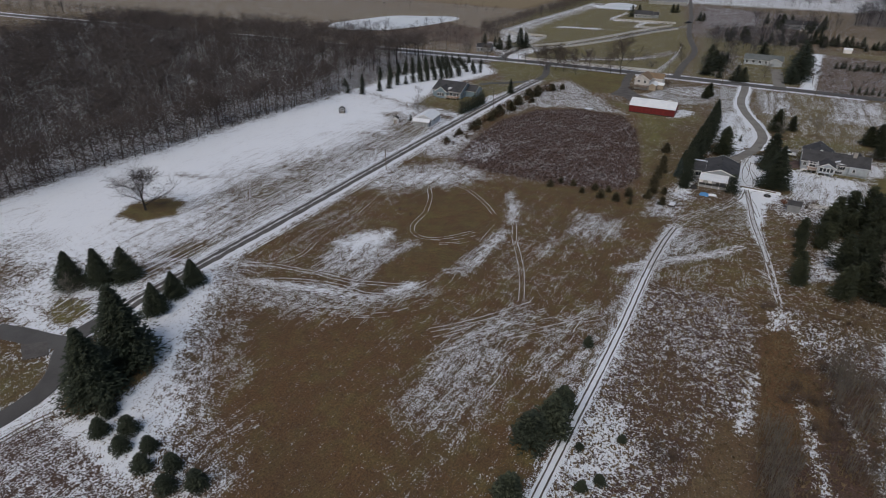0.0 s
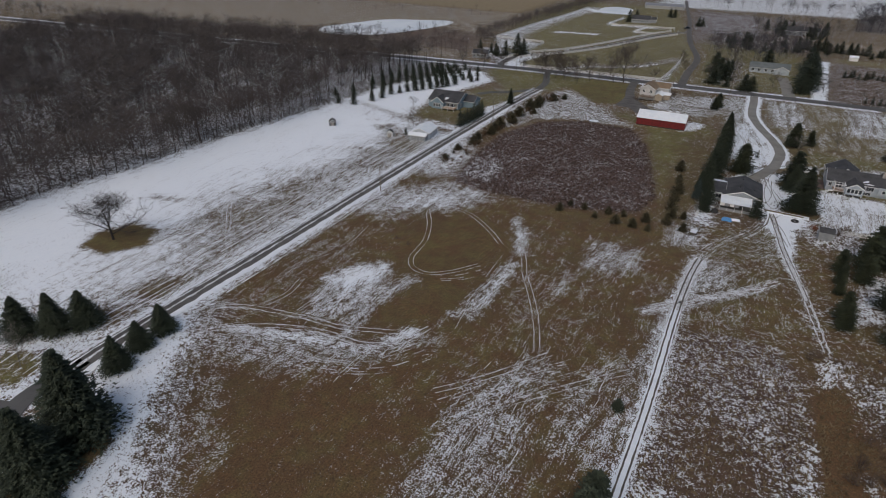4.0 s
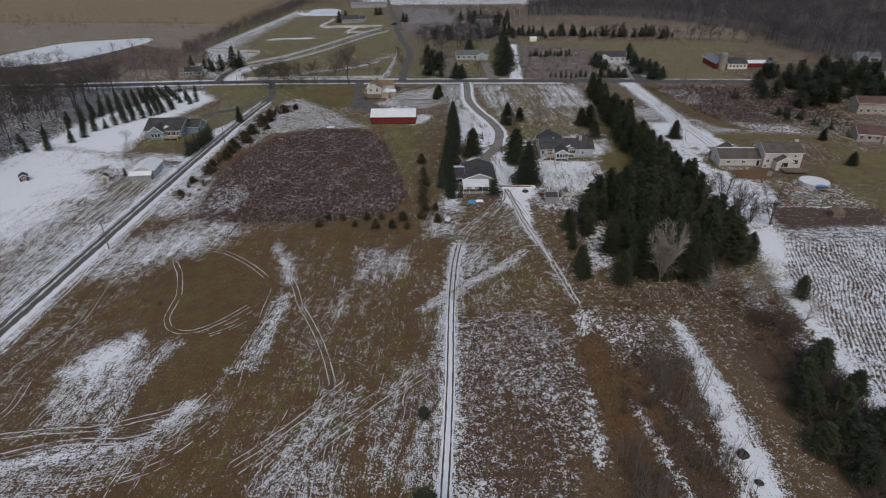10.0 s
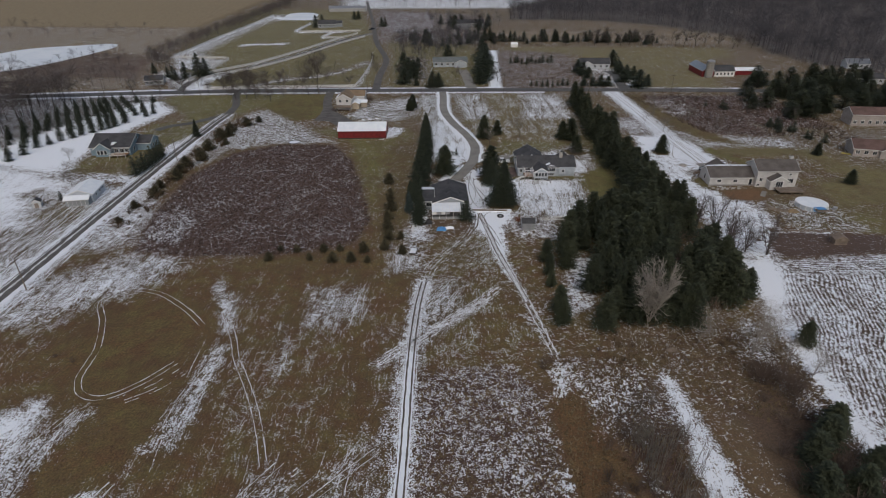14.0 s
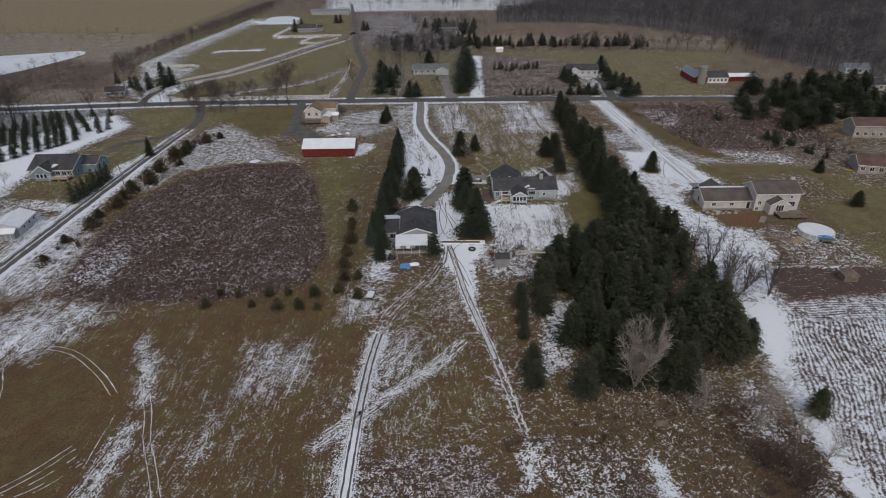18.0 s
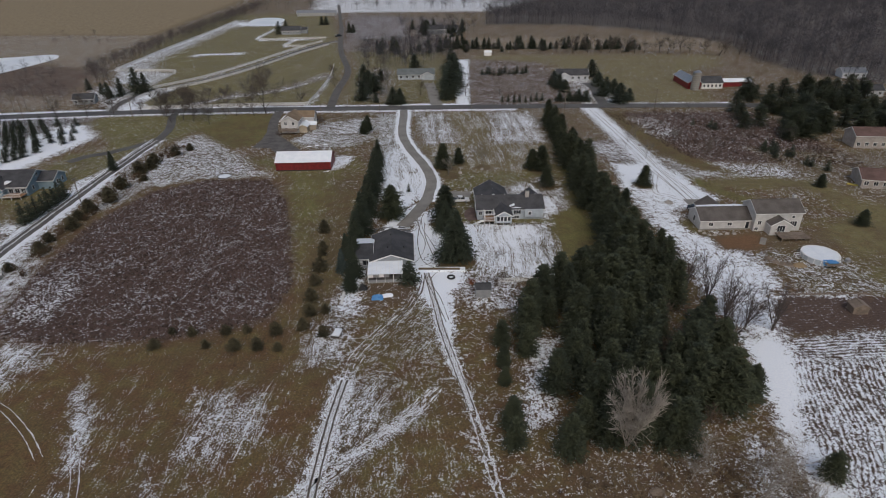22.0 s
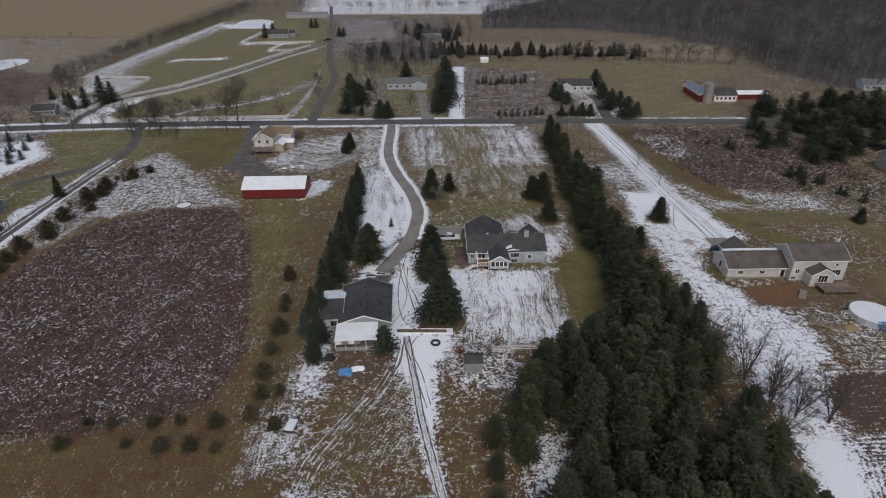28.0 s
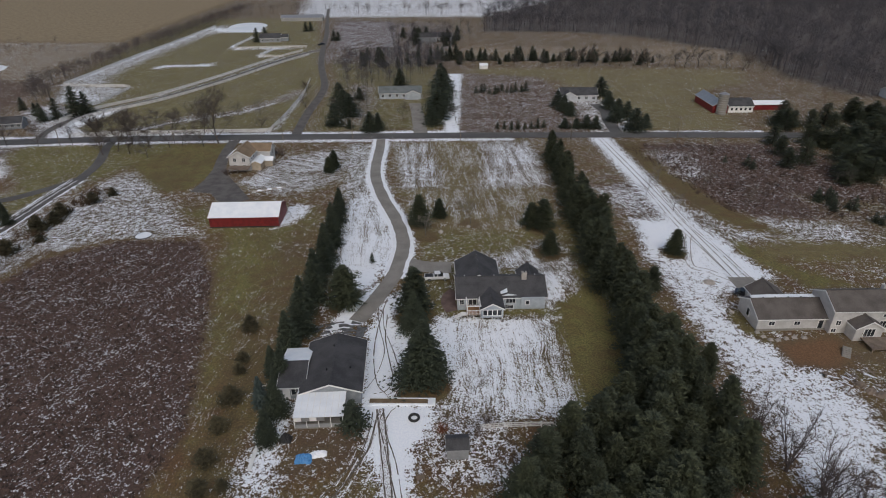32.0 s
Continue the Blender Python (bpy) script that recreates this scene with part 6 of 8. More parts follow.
woods("woods_yards", [(-12, 418), (-4, 400), (10, 396), (20, 402), (48, 446), (40, 500), (-14, 484)], 4.6, (6, 11), FAR_T, HAZED_BARK, "leafless trees behind the yards across the road", 23, 0.8)
woods("scrub_east_lot", [(118, 232), (172, 224), (172, 300), (112, 300)], 6.0, (3, 6), FAR_T, WOODS_BARK, "thin leafless saplings on the overgrown lot", 17, 0.5)
woods("woods_southeast", [(225, 200), (420, 150), (520, 290), (250, 330), (226, 300)], 9, (9, 14), FAR_T, HAZED_BARK, "leafless woods beyond the eastern houses", 18)
woods("woods_horizon", [(-1500, 1200), (900, 1000), (1500, 700), (2600, 700), (2600, 1300), (900, 1400), (-1500, 1500)], 52, (30, 46), FAR_T, WOODS_BARK, "distant woods on the horizon", 19)

# trees that stand out along the edge of the western woods
EDGE_TREE = [bare_meshes("edge_tree", 170 + i, 12.0, 0.45, BARK_BROWN, 4, (10, 6, 4), 0.42, 0.012) for i in range(3)]
edge = curve_points([(-165, 46), (-165.5, 62), (-165, 88), (-160.5, 114), (-160.5, 148), (-156.5, 170), (-157, 205)], 3.4)
for p in edge:
    tree("woods_edge_tree", EDGE_TREE, p[0] + rng.normal(0, 1.2), p[1], rng.uniform(11, 15), 12, "tall leafless tree at the edge of the western woods", "tree", "woods edge trees")
for k in range(22):
    tree("evergreen", FAR_SPRUCE, rng.uniform(-8, 60), rng.uniform(446, 478), rng.uniform(5, 10), 10, "far dark evergreen behind the houses", "spruce", "far evergreens", 1.1)
for k in range(46):
    tree("evergreen", FAR_SPRUCE, 56 + 2.6 * k + rng.normal(0, 1.5), 470 - 0.3 * k + rng.normal(0, 4), rng.uniform(4, 9), 10, "far dark evergreen along the field edge", "spruce", "far field evergreens", 1.3)
for k in range(14):
    tree("evergreen", FAR_SPRUCE, rng.uniform(20, 70), rng.uniform(520, 580), rng.uniform(7, 12), 10, "far dark evergreen round distant houses", "spruce", "distant evergreens", 1.2)

# dead weed tufts: too many to count
def tufts(name, outline, count, height, mat, label, seed):
    r = np.random.default_rng(seed)
    p = np.array(outline, float)
    pts = r.uniform(p.min(0), p.max(0), (count * 3, 2))
    inside = np.zeros(len(pts), bool)
    for a, b in zip(p, np.roll(p, -1, 0)):
        cross = (a[1] > pts[:, 1]) != (b[1] > pts[:, 1])
        inside ^= cross & (pts[:, 0] < (b[0] - a[0]) * (pts[:, 1] - a[1]) / (b[1] - a[1] + 1e-12) + a[0])
    pts = pts[inside][:count]
    V, F = [], []
    for x, y in pts:
        for k in range(3):
            a, s = r.uniform(0, 6.28), r.uniform(0.5, 1.2) * height
            o = len(V)
            V += [(x - 0.16 * math.cos(a), y - 0.16 * math.sin(a), -0.05), (x + 0.16 * math.cos(a), y + 0.16 * math.sin(a), -0.05), (x + r.normal(0, 0.25), y + r.normal(0, 0.25), s)]
            F.append((o, o + 1, o + 2))
    return tagged(new(name, mesh_of(name, V, F, mat)), label, "weeds", kind="stuff")


WEEDS = plain("dead_weeds", (0.046, 0.030, 0.024), (0.11, 0.076, 0.06), 0.3, 0.9, fine=3)
TAN_GRASS = plain("tan_grass", (0.12, 0.085, 0.045), (0.21, 0.155, 0.09), 0.3, 0.9, fine=3)
tufts("weed_patch", [(-66, 148), (-70, 168), (-70, 200), (-62, 222), (-48, 231), (-28, 230), (-19, 212), (-13, 186), (-9, 164), (-12, 150), (-30, 145), (-52, 145)], 8000, 0.38, WEEDS, "dense patch of dead reddish-brown weeds with snow between", 31)
tufts("weed_strip", [(5, 100), (20.5, 101), (26, 93), (25.5, 60), (23, 30), (1, 30)], 3200, 0.4, TAN_GRASS, "dead brown weeds in the strip beside the lane", 32)
tufts("rough_grass", [(27, 104), (45, 104), (44, 40), (26, 40)], 2600, 0.5, TAN_GRASS, "tan rough grass beside the thicket", 33)
tufts("grove_weeds", [(38, 111), (74, 112), (73, 88), (60, 86), (53, 92), (44, 102)], 1800, 0.35, TAN_GRASS, "reddish dead weeds before the pine grove", 34)
tufts("lot_weeds", [(104, 300), (172, 294), (172, 226), (116, 238)], 3600, 0.4, WEEDS, "dead brown weeds on the overgrown lot", 35)

# ---- buildings ----
def part(name, bm, material, parent, label=""):
    """Links a bmesh as one mesh object under a thing or a part."""
    me = bpy.data.meshes.new(name)
    bm.to_mesh(me)
    bm.free()
    me.materials.append(material)
    ob = new(name, me)
    ob.parent = parent
    if label:
        ob["label"] = label
    return ob


def box(bm, x0, x1, y0, y1, z0, z1, bevel=0.0):
    r = bmesh.ops.create_cube(bm, size=1.0)
    bmesh.ops.scale(bm, verts=r["verts"], vec=(x1 - x0, y1 - y0, z1 - z0))
    bmesh.ops.translate(bm, verts=r["verts"], vec=((x0 + x1) / 2, (y0 + y1) / 2, (z0 + z1) / 2))
    if bevel:
        edges = {e for v in r["verts"] for e in v.link_edges}
        bmesh.ops.bevel(bm, geom=list(edges), offset=bevel, segments=1, affect="EDGES")
    return bm


def boxes(*items):
    bm = bmesh.new()
    for it in items:
        box(bm, *it)
    return bm


def rod(bm, a, b, r, sides=8, r2=None):
    a, b = Vector(a), Vector(b)
    m = Matrix.Translation((a + b) / 2) @ (b - a).to_track_quat("Z", "Y").to_matrix().to_4x4()
    bmesh.ops.create_cone(bm, cap_ends=True, segments=sides, radius1=r, radius2=r if r2 is None else r2, depth=(b - a).length, matrix=m)
    return bm


def prism(bm, pts, y0, y1, swap=False):
    """An outline in x,z drawn out from y0 to y1; swap: in y,z, drawn out along x."""
    def at(u, w, v):
        return (v, u, w) if swap else (u, v, w)
    a = [bm.verts.new(at(u, w, y0)) for u, w in pts]
    b = [bm.verts.new(at(u, w, y1)) for u, w in pts]
    n = len(pts)
    bm.faces.new(a)
    bm.faces.new(b[::-1])
    for i in range(n):
        bm.faces.new((a[i], b[i], b[(i + 1) % n], a[(i + 1) % n]))
    bmesh.ops.recalc_face_normals(bm, faces=bm.faces)
    return bm


def house_root(name, x, y, turn, label, category="house", group=""):
    root = new(name)
    root.matrix_basis = pose(x, y, 0, 0, 0, turn)
    return tagged(root, label, category, group)


def gable_block(root, x0, x1, y0, y1, eave, ridge, wall, roof, along="x", over=0.4, trim=WHITE, snow=(), label_roof="", z0=-0.1):
    """A walled block with a two-slope roof; along: the axis of its ridge; snow: slopes (0, 1) that lie under snow."""
    flip = along == "y"
    a0, a1, b0, b1 = (x0, x1, y0, y1) if flip else (y0, y1, x0, x1)
    mid = (a0 + a1) / 2
    bm = prism(bmesh.new(), [(a0, z0), (a1, z0), (a1, eave), (mid, ridge - 0.12), (a0, eave)], b0, b1, swap=not flip)
    part("wall", bm, wall, root)
    rise = (ridge - eave) / (mid - a0)
    for s, (e, sign) in enumerate(((a0, -1), (a1, 1))):
        tip = e + sign * over
        zt = eave - rise * over
        t = 0.16
        outline = [(mid, ridge), (tip, zt), (tip, zt + t), (mid, ridge + t)]
        slope = part("roof", prism(bmesh.new(), outline, b0 - over, b1 + over, swap=not flip), ROOF_SNOW if s in snow else roof, root, label_roof)
        gut = [(tip, zt - 0.05), (tip + sign * 0.1, zt - 0.05), (tip + sign * 0.1, zt + 0.09), (tip, zt + 0.09)]
        part("gutter", prism(bmesh.new(), gut, b0 - over, b1 + over, swap=not flip), trim, slope, "")
        for end in (b0 - over - 0.05, b1 + over):
            barge = [(mid, ridge - 0.1), (tip, zt - 0.1), (tip, zt + t + 0.02), (mid, ridge + t + 0.02)]
            part("bargeboard", prism(bmesh.new(), barge, end, end + 0.05, swap=not flip), trim, slope)
    cap = boxes((mid - 0.16, mid + 0.16, b0 - over, b1 + over, ridge + 0.1, ridge + 0.21)) if flip else boxes((b0 - over, b1 + over, mid - 0.16, mid + 0.16, ridge + 0.1, ridge + 0.21))
    part("ridge_cap", cap, ROOF_SNOW if len(snow) == 2 else roof, root)


def opening(root, kind, x, y, z, w, h, face, frame_mat=WHITE, panes=2, mat=None):
    """A window or door on a wall: frame and panes, facing s, n, e or w."""
    turn = {"s": 0, "e": 90, "n": 180, "w": 270}[face]
    bm = bmesh.new()
    ring = [[bm.verts.new((sx * (w / 2 + e), yy, h / 2 + sz * (h / 2 + e))) for sx, sz in ((-1, -1), (1, -1), (1, 1), (-1, 1))] for e, yy in ((0.09, -0.06), (0.0, -0.06), (0.0, 0.02), (0.09, 0.02))]
    for q in range(4):
        for k in range(4):
            a, b = ring[q], ring[(q + 1) % 4]
            bm.faces.new((a[k], a[(k + 1) % 4], b[(k + 1) % 4], b[k]))
    bmesh.ops.recalc_face_normals(bm, faces=bm.faces)
    fr = part(kind, bm, frame_mat, root)
    for k in range(1, panes):
        u = -w / 2 + w * k / panes
        part("mullion", boxes((u - 0.03, u + 0.03, -0.05, 0.02, 0, h)), frame_mat, fr)
    fr.matrix_basis = pose(x, y, z, 0, 0, turn)
    for k in range(panes):
        u0, u1 = -w / 2 + w * k / panes, -w / 2 + w * (k + 1) / panes
        part("pane" if mat is None else "panel", boxes((u0, u1, -0.03, 0.01, 0, h)), mat or GLASS, fr)
    return fr


def chimney(root, x, y, z0, z1, w=0.9, d=0.7, mat=BRICK):
    ch = part("chimney", boxes((x - w / 2, x + w / 2, y - d / 2, y + d / 2, z0, z1), (x - w / 2 - 0.06, x + w / 2 + 0.06, y - d / 2 - 0.06, y + d / 2 + 0.06, z1, z1 + 0.12)), mat, root)
    part("flue", rod(bmesh.new(), (x, y, z1 + 0.1), (x, y, z1 + 0.45), 0.14), DARK, ch)


def vents(root, spots, mat=WHITE, r=0.09):
    for x, y, z in spots:
        part("roof_vent", rod(bmesh.new(), (x, y, z - 0.1), (x, y, z + 0.3), r), mat, root)


def deck(root, x0, x1, y0, y1, z, rail=WHITE, floor=DECK_WOOD, posts=True):
    n = max(2, int((x1 - x0) / 0.3))
    d = part("deck", boxes((x0, x1, y0, y1, z - 0.2, z - 0.03)), WOOD, root, "raised timber deck")
    for k in range(n):
        u0 = x0 + (x1 - x0) * k / n
        part("deck_board", boxes((u0 + 0.01, u0 + (x1 - x0) / n - 0.01, y0, y1, z - 0.03, z)), floor, d)
    for bounds in ((x0, x1, y0, y0 + 0.07, z + 0.9, z + 1.0), (x0, x0 + 0.07, y0 + 0.072, y1, z + 0.9, z + 1.0), (x1 - 0.07, x1, y0 + 0.072, y1, z + 0.9, z + 1.0), (x0, x1, y0 + 0.02, y0 + 0.06, z + 0.1, z + 0.17)):
        part("deck_rail", boxes(bounds), rail, d)
    m = max(3, int((x1 - x0) / 0.28))
    for k in range(m + 1):
        u = x0 + (x1 - x0) * k / m
        part("baluster", boxes((u - 0.025, u + 0.025, y0 + 0.015, y0 + 0.055, z, z + 0.92)), rail, d)
    for u in (x0 + 0.1, (x0 + x1) / 2, x1 - 0.1):
        part("deck_post", boxes((u - 0.07, u + 0.07, y0 + 0.05, y0 + 0.19, -0.1, z - 0.2)), rail if posts else WOOD, d)


# the charcoal-roofed house at the end of the winding drive
h = house_root("house", 13.2, 175, 0, "grey one-storey house with charcoal shingles and a white patio roof")
gable_block(h, -4.9, 4.9, -6.5, 6.8, 2.7, 4.4, SIDING_GREY, SHINGLE, "y", 0.35)
gable_block(h, -8.7, -4.7, -4.7, 5.2, 2.6, 3.75, SIDING_GREY, SHINGLE, "x", 0.35, snow=(1,))
vents(h, [(-0.3, 3.4, 4.5), (-0.9, -2.8, 4.35), (2.9, -1.6, 3.6)], DARK, 0.14)
opening(h, "window", -6.0, -4.74, 0.9, 1.5, 1.2, "s")
opening(h, "door", -7.6, -4.74, 0.0, 1.0, 2.05, "s", WHITE, 1, WHITE)
opening(h, "window", -2.2, -6.54, 0.8, 1.8, 1.3, "s")
opening(h, "window", 4.94, -2.0, 0.9, 1.2, 1.2, "e")
opening(h, "window", 4.94, 2.0, 0.9, 1.2, 1.2, "e")
opening(h, "garage_door", 0.2, 6.84, 0.0, 4.8, 2.2, "n", WHITE, 4, WHITE)
pr = part("patio_roof", prism(bmesh.new(), [(-11.7, 2.28), (-6.2, 2.72), (-6.2, 2.80), (-11.7, 2.36)], -5.3, 2.6, swap=True), ROOF_SNOW, h, "white ribbed patio roof")
for k in range(9):
    u = -5.3 + 7.9 * k / 8
    part("rib", prism(bmesh.new(), [(-11.7, 2.36), (-6.2, 2.80), (-6.2, 2.84), (-11.7, 2.40)], u - 0.03, u + 0.03, swap=True), WHITE, pr)
for k in range(5):
    u = -5.2 + 7.6 * k / 4
    part("patio_post", boxes((u - 0.05, u + 0.05, -11.6, -11.5, -0.1, 2.3)), WHITE, h)
for k in range(4):
    u0 = -5.2 + 1.2 * k
    part("patio_panel", boxes((u0 + 0.04, u0 + 1.16, -11.62, -11.56, 1.45, 2.25)), WHITE if k % 2 == 0 else METAL, h, "hanging white side panel")
part("patio_wall", boxes((-5.2, 2.4, -11.56, -11.48, -0.1, 0.75)), GREY_PAINT, h)
part("patio_floor", boxes((-5.3, 2.6, -11.7, -6.4, -0.1, 0.08)), CONCRETE, h)

# the grey house with deck, sunroom and stone chimney
h = house_root("house", 45.3, 199, -1.5, "pale grey house with dark roof, white deck, sunroom and stone chimney")
gable_block(h, -9.1, 9.1, -4.4, 4.4, 3.1, 5.3, SIDING_SKY, SHINGLE, "x", 0.4)
gable_block(h, -8.7, 0.1, 0.5, 10.6, 3.1, 5.6, SIDING_SKY, SHINGLE, "y", 0.4)
gable_block(h, 4.6, 9.0, 1.0, 6.4, 3.0, 4.7, SIDING_SKY, SHINGLE, "y", 0.35, snow=())
gable_block(h, -4.5, -0.1, -8.6, -2.5, 3.0, 4.2, SIDING_SKY, SHINGLE, "y", 0.3, z0=0.9)
for x in (-4.3, -2.3, -0.3):
    part("sunroom_post", boxes((x - 0.09, x + 0.09, -8.5, -8.3, -0.1, 0.9)), WHITE, h)
part("snow_drift", prism(bmesh.new(), [(-0.2, 3.6), (0.9, 3.9), (1.2, 4.1), (-0.2, 3.75)], -4.2, -1.4), ROOF_SNOW, h, "snow lying in the roof valley")
part("snow_drift", prism(bmesh.new(), [(0.0, 3.28), (1.4, 3.5), (3.0, 3.35), (1.2, 3.3)], -4.4, -3.7), ROOF_SNOW, h)
for k in range(4):
    opening(h, "window", -3.75 + 0.96 * k, -8.64, 1.5, 0.78, 1.2, "s", WHITE, 1)
deck(h, -7.4, -4.6, -8.0, -4.5, 1.25)
part("stair", boxes((-8.6, -7.4, -7.6, -6.6, 0.8, 1.0), (-9.2, -8.4, -7.6, -6.6, 0.45, 0.65), (-9.8, -9.0, -7.6, -6.6, 0.1, 0.3)), WHITE, h, "white deck stair")
for x in (-7.3, -4.7):
    part("pergola_post", boxes((x - 0.07, x + 0.07, -7.9, -7.76, 1.25, 3.2)), WHITE, h)
for beam in ((-7.5, -4.5, -7.95, -7.75, 3.1, 3.3), (-7.4, -7.25, -7.74, -4.4, 3.1, 3.25), (-4.75, -4.6, -7.74, -4.4, 3.1, 3.25)):
    part("pergola_beam", boxes(beam), WHITE, h)
opening(h, "window", -8.2, -4.44, 1.4, 0.8, 1.1, "s")
opening(h, "door", -6.0, -4.44, 1.3, 1.6, 1.8, "s", WHITE, 2)
opening(h, "window", 1.9, -4.44, 1.6, 1.9, 1.2, "s", WHITE, 3)
opening(h, "window", 1.5, -4.44, 0.2, 1.9, 0.8, "s", WHITE, 3)
opening(h, "window", 5.2, -4.44, 1.5, 0.8, 1.0, "s", WHITE, 1)
part("bay", boxes((4.0, 8.9, -4.95, -4.4, 0.7, 3.1)), SIDING_SKY, h)
opening(h, "window", 5.3, -4.99, 1.5, 0.7, 0.9, "s", WHITE, 1)
chimney(h, 5.0, -0.6, 3.5, 6.5, 1.0, 0.8)
vents(h, [(-7.5, 0.2, 5.3), (-4.2, 0.2, 5.3), (-1.2, 0.2, 5.3), (2.0, 0.2, 5.3), (7.4, 0.3, 5.3), (-4.2, 4.0, 5.5), (-4.2, 7.0, 5.5), (-4.2, 9.3, 5.5), (-2.2, -5.0, 4.1)], WHITE, 0.1)
opening(h, "garage_door", -8.74, 6.0, 0.0, 4.6, 2.2, "w", WHITE, 4, WHITE)

# the beige house with its low wing and two-storey part
h = house_root("house", 107.5, 186, -2.0, "long beige house with brown roof, low wing and two-storey part")
gable_block(h, -13.4, 0.0, -2.0, 5.6, 2.7, 4.7, SIDING_BEIGE, SHINGLE_BROWN, "x", 0.35)
gable_block(h, 0.1, 12.4, -3.4, 4.2, 5.2, 7.3, SIDING_BEIGE, SHINGLE_BROWN, "x", 0.35)
gable_block(h, 3.2, 8.4, -6.0, -2.6, 2.9, 4.4, SIDING_BEIGE, SHINGLE_BROWN, "y", 0.3)
gable_block(h, -10.2, -4.0, 3.0, 9.6, 2.6, 4.5, SIDING_BEIGE, SHINGLE_BROWN, "y", 0.35)
for x in (-10.6, -5.6):
    opening(h, "window", x, -2.04, 1.1, 1.1, 0.8, "s", WHITE, 2)
opening(h, "door", -0.9, -2.04, 0.1, 0.9, 2.0, "s", WHITE, 1)
opening(h, "window", 1.4, -3.44, 1.9, 0.9, 1.0, "s", WHITE, 2)
opening(h, "window", 0.9, -3.44, 0.3, 0.9, 0.8, "s", WHITE, 2)
opening(h, "window", 5.4, -3.44, 3.7, 0.7, 0.6, "s", WHITE, 1)
opening(h, "window", 10.0, -3.44, 3.7, 0.7, 0.6, "s", WHITE, 1)
opening(h, "patio_door", 5.8, -6.04, 1.05, 2.0, 1.7, "s", WHITE, 3)
opening(h, "window", 10.4, -3.44, 1.2, 1.8, 1.5, "s", WHITE, 3)
opening(h, "window", -13.44, 1.8, 0.9, 0.9, 1.6, "w", WHITE, 1)
deck(h, 4.4, 11.8, -9.8, -6.1, 0.95, WOOD, WOOD, False)
chimney(h, 11.6, 1.0, 6.0, 8.1, 0.8, 0.8, SIDING_BEIGE)
vents(h, [(-11, 2.2, 4.6), (-8.6, 2.2, 4.6), (-6, 2.2, 4.6), (-3.4, 2.2, 4.6), (3, 0.8, 7.2), (5.6, 0.8, 7.2), (8.2, 0.8, 7.2)], DARK, 0.12)
part("snow_ridge", prism(bmesh.new(), [(-13.2, 4.55), (-0.4, 4.55), (-0.6, 4.84), (-9, 4.9), (-13.0, 4.8)], 2.2, 3.2), ROOF_SNOW, h, "snow edge behind the ridge")
part("foundation", boxes((-13.6, 12.6, -2.3, -2.05, -0.1, 0.25)), CONCRETE, h)

# the red barn
h = house_root("barn", -17.7, 242.6, -1.0, "long red metal barn with a snow-white roof", "barn")
gable_block(h, -9.1, 9.2, -5.2, 4.9, 2.9, 4.9, RED_METAL, SHINGLE, "x", 0.25, snow=(0, 1), trim=RED_METAL)
for k in range(5):
    part("door_panel", boxes((9.21, 9.26, -4.2 + 1.7 * k, -2.6 + 1.7 * k, 0.0, 2.5)), RED_METAL, h, "red sliding door panel")
part("plinth", boxes((-9.15, 9.25, -5.26, -5.21, -0.1, 0.25)), DARK, h)

# the tan house behind the barn
h = house_root("house", -29.2, 285.6, -4, "cream two-storey house with a tan shingle roof and snowy porch roofs", "house")
gable_block(h, -3.4, 3.4, -5.0, 5.0, 4.9, 6.8, SIDING_BEIGE, SHINGLE_TAN, "y", 0.45)
gable_block(h, 1.6, 8.2, 2.2, 7.6, 4.6, 6.3, SIDING_BEIGE, SHINGLE_TAN, "x", 0.4)
gable_block(h, 3.5, 6.6, -4.2, 2.0, 2.5, 3.2, SIDING_TAN, SHINGLE_TAN, "y", 0.35, snow=(0, 1))
gable_block(h, 6.7, 9.4, -0.4, 2.1, 2.2, 2.9, SIDING_TAN, SHINGLE_TAN, "x", 0.3, snow=(0, 1))
for x in (-1.5, 1.5):
    opening(h, "window", x, -5.04, 3.2, 1.0, 1.2, "s")
    opening(h, "window", x, -5.04, 0.9, 1.2, 1.2, "s")
for y in (-3.2, -0.6):
    opening(h, "window", 3.44, y, 3.4, 0.9, 1.0, "e", WHITE, 1)
opening(h, "window", 8.24, 5.0, 3.0, 1.0, 1.2, "e", WHITE, 2)
deck(h, -3.4, 3.6, -8.4, -5.1, 1.9, WOOD, WOOD, False)
part("snow_drift", prism(bmesh.new(), [(-3.5, 5.15), (-2.2, 5.85), (-2.2, 5.97), (-3.5, 5.27)], -5.2, 0.6), ROOF_SNOW, h, "snow left on the roof slope")
for x, y, z in [(-21.5, 296.5, 1.1), (-19.6, 298.5, 1.2), (-18.6, 295.5, 0.9), (-22.5, 293, 0.8), (-34.2, 279, 0.8), (-33.0, 276.5, 0.7)]:
    brush(x, y, z, "tangled leafless reddish bush beside the cream house", "bushes by the cream house")

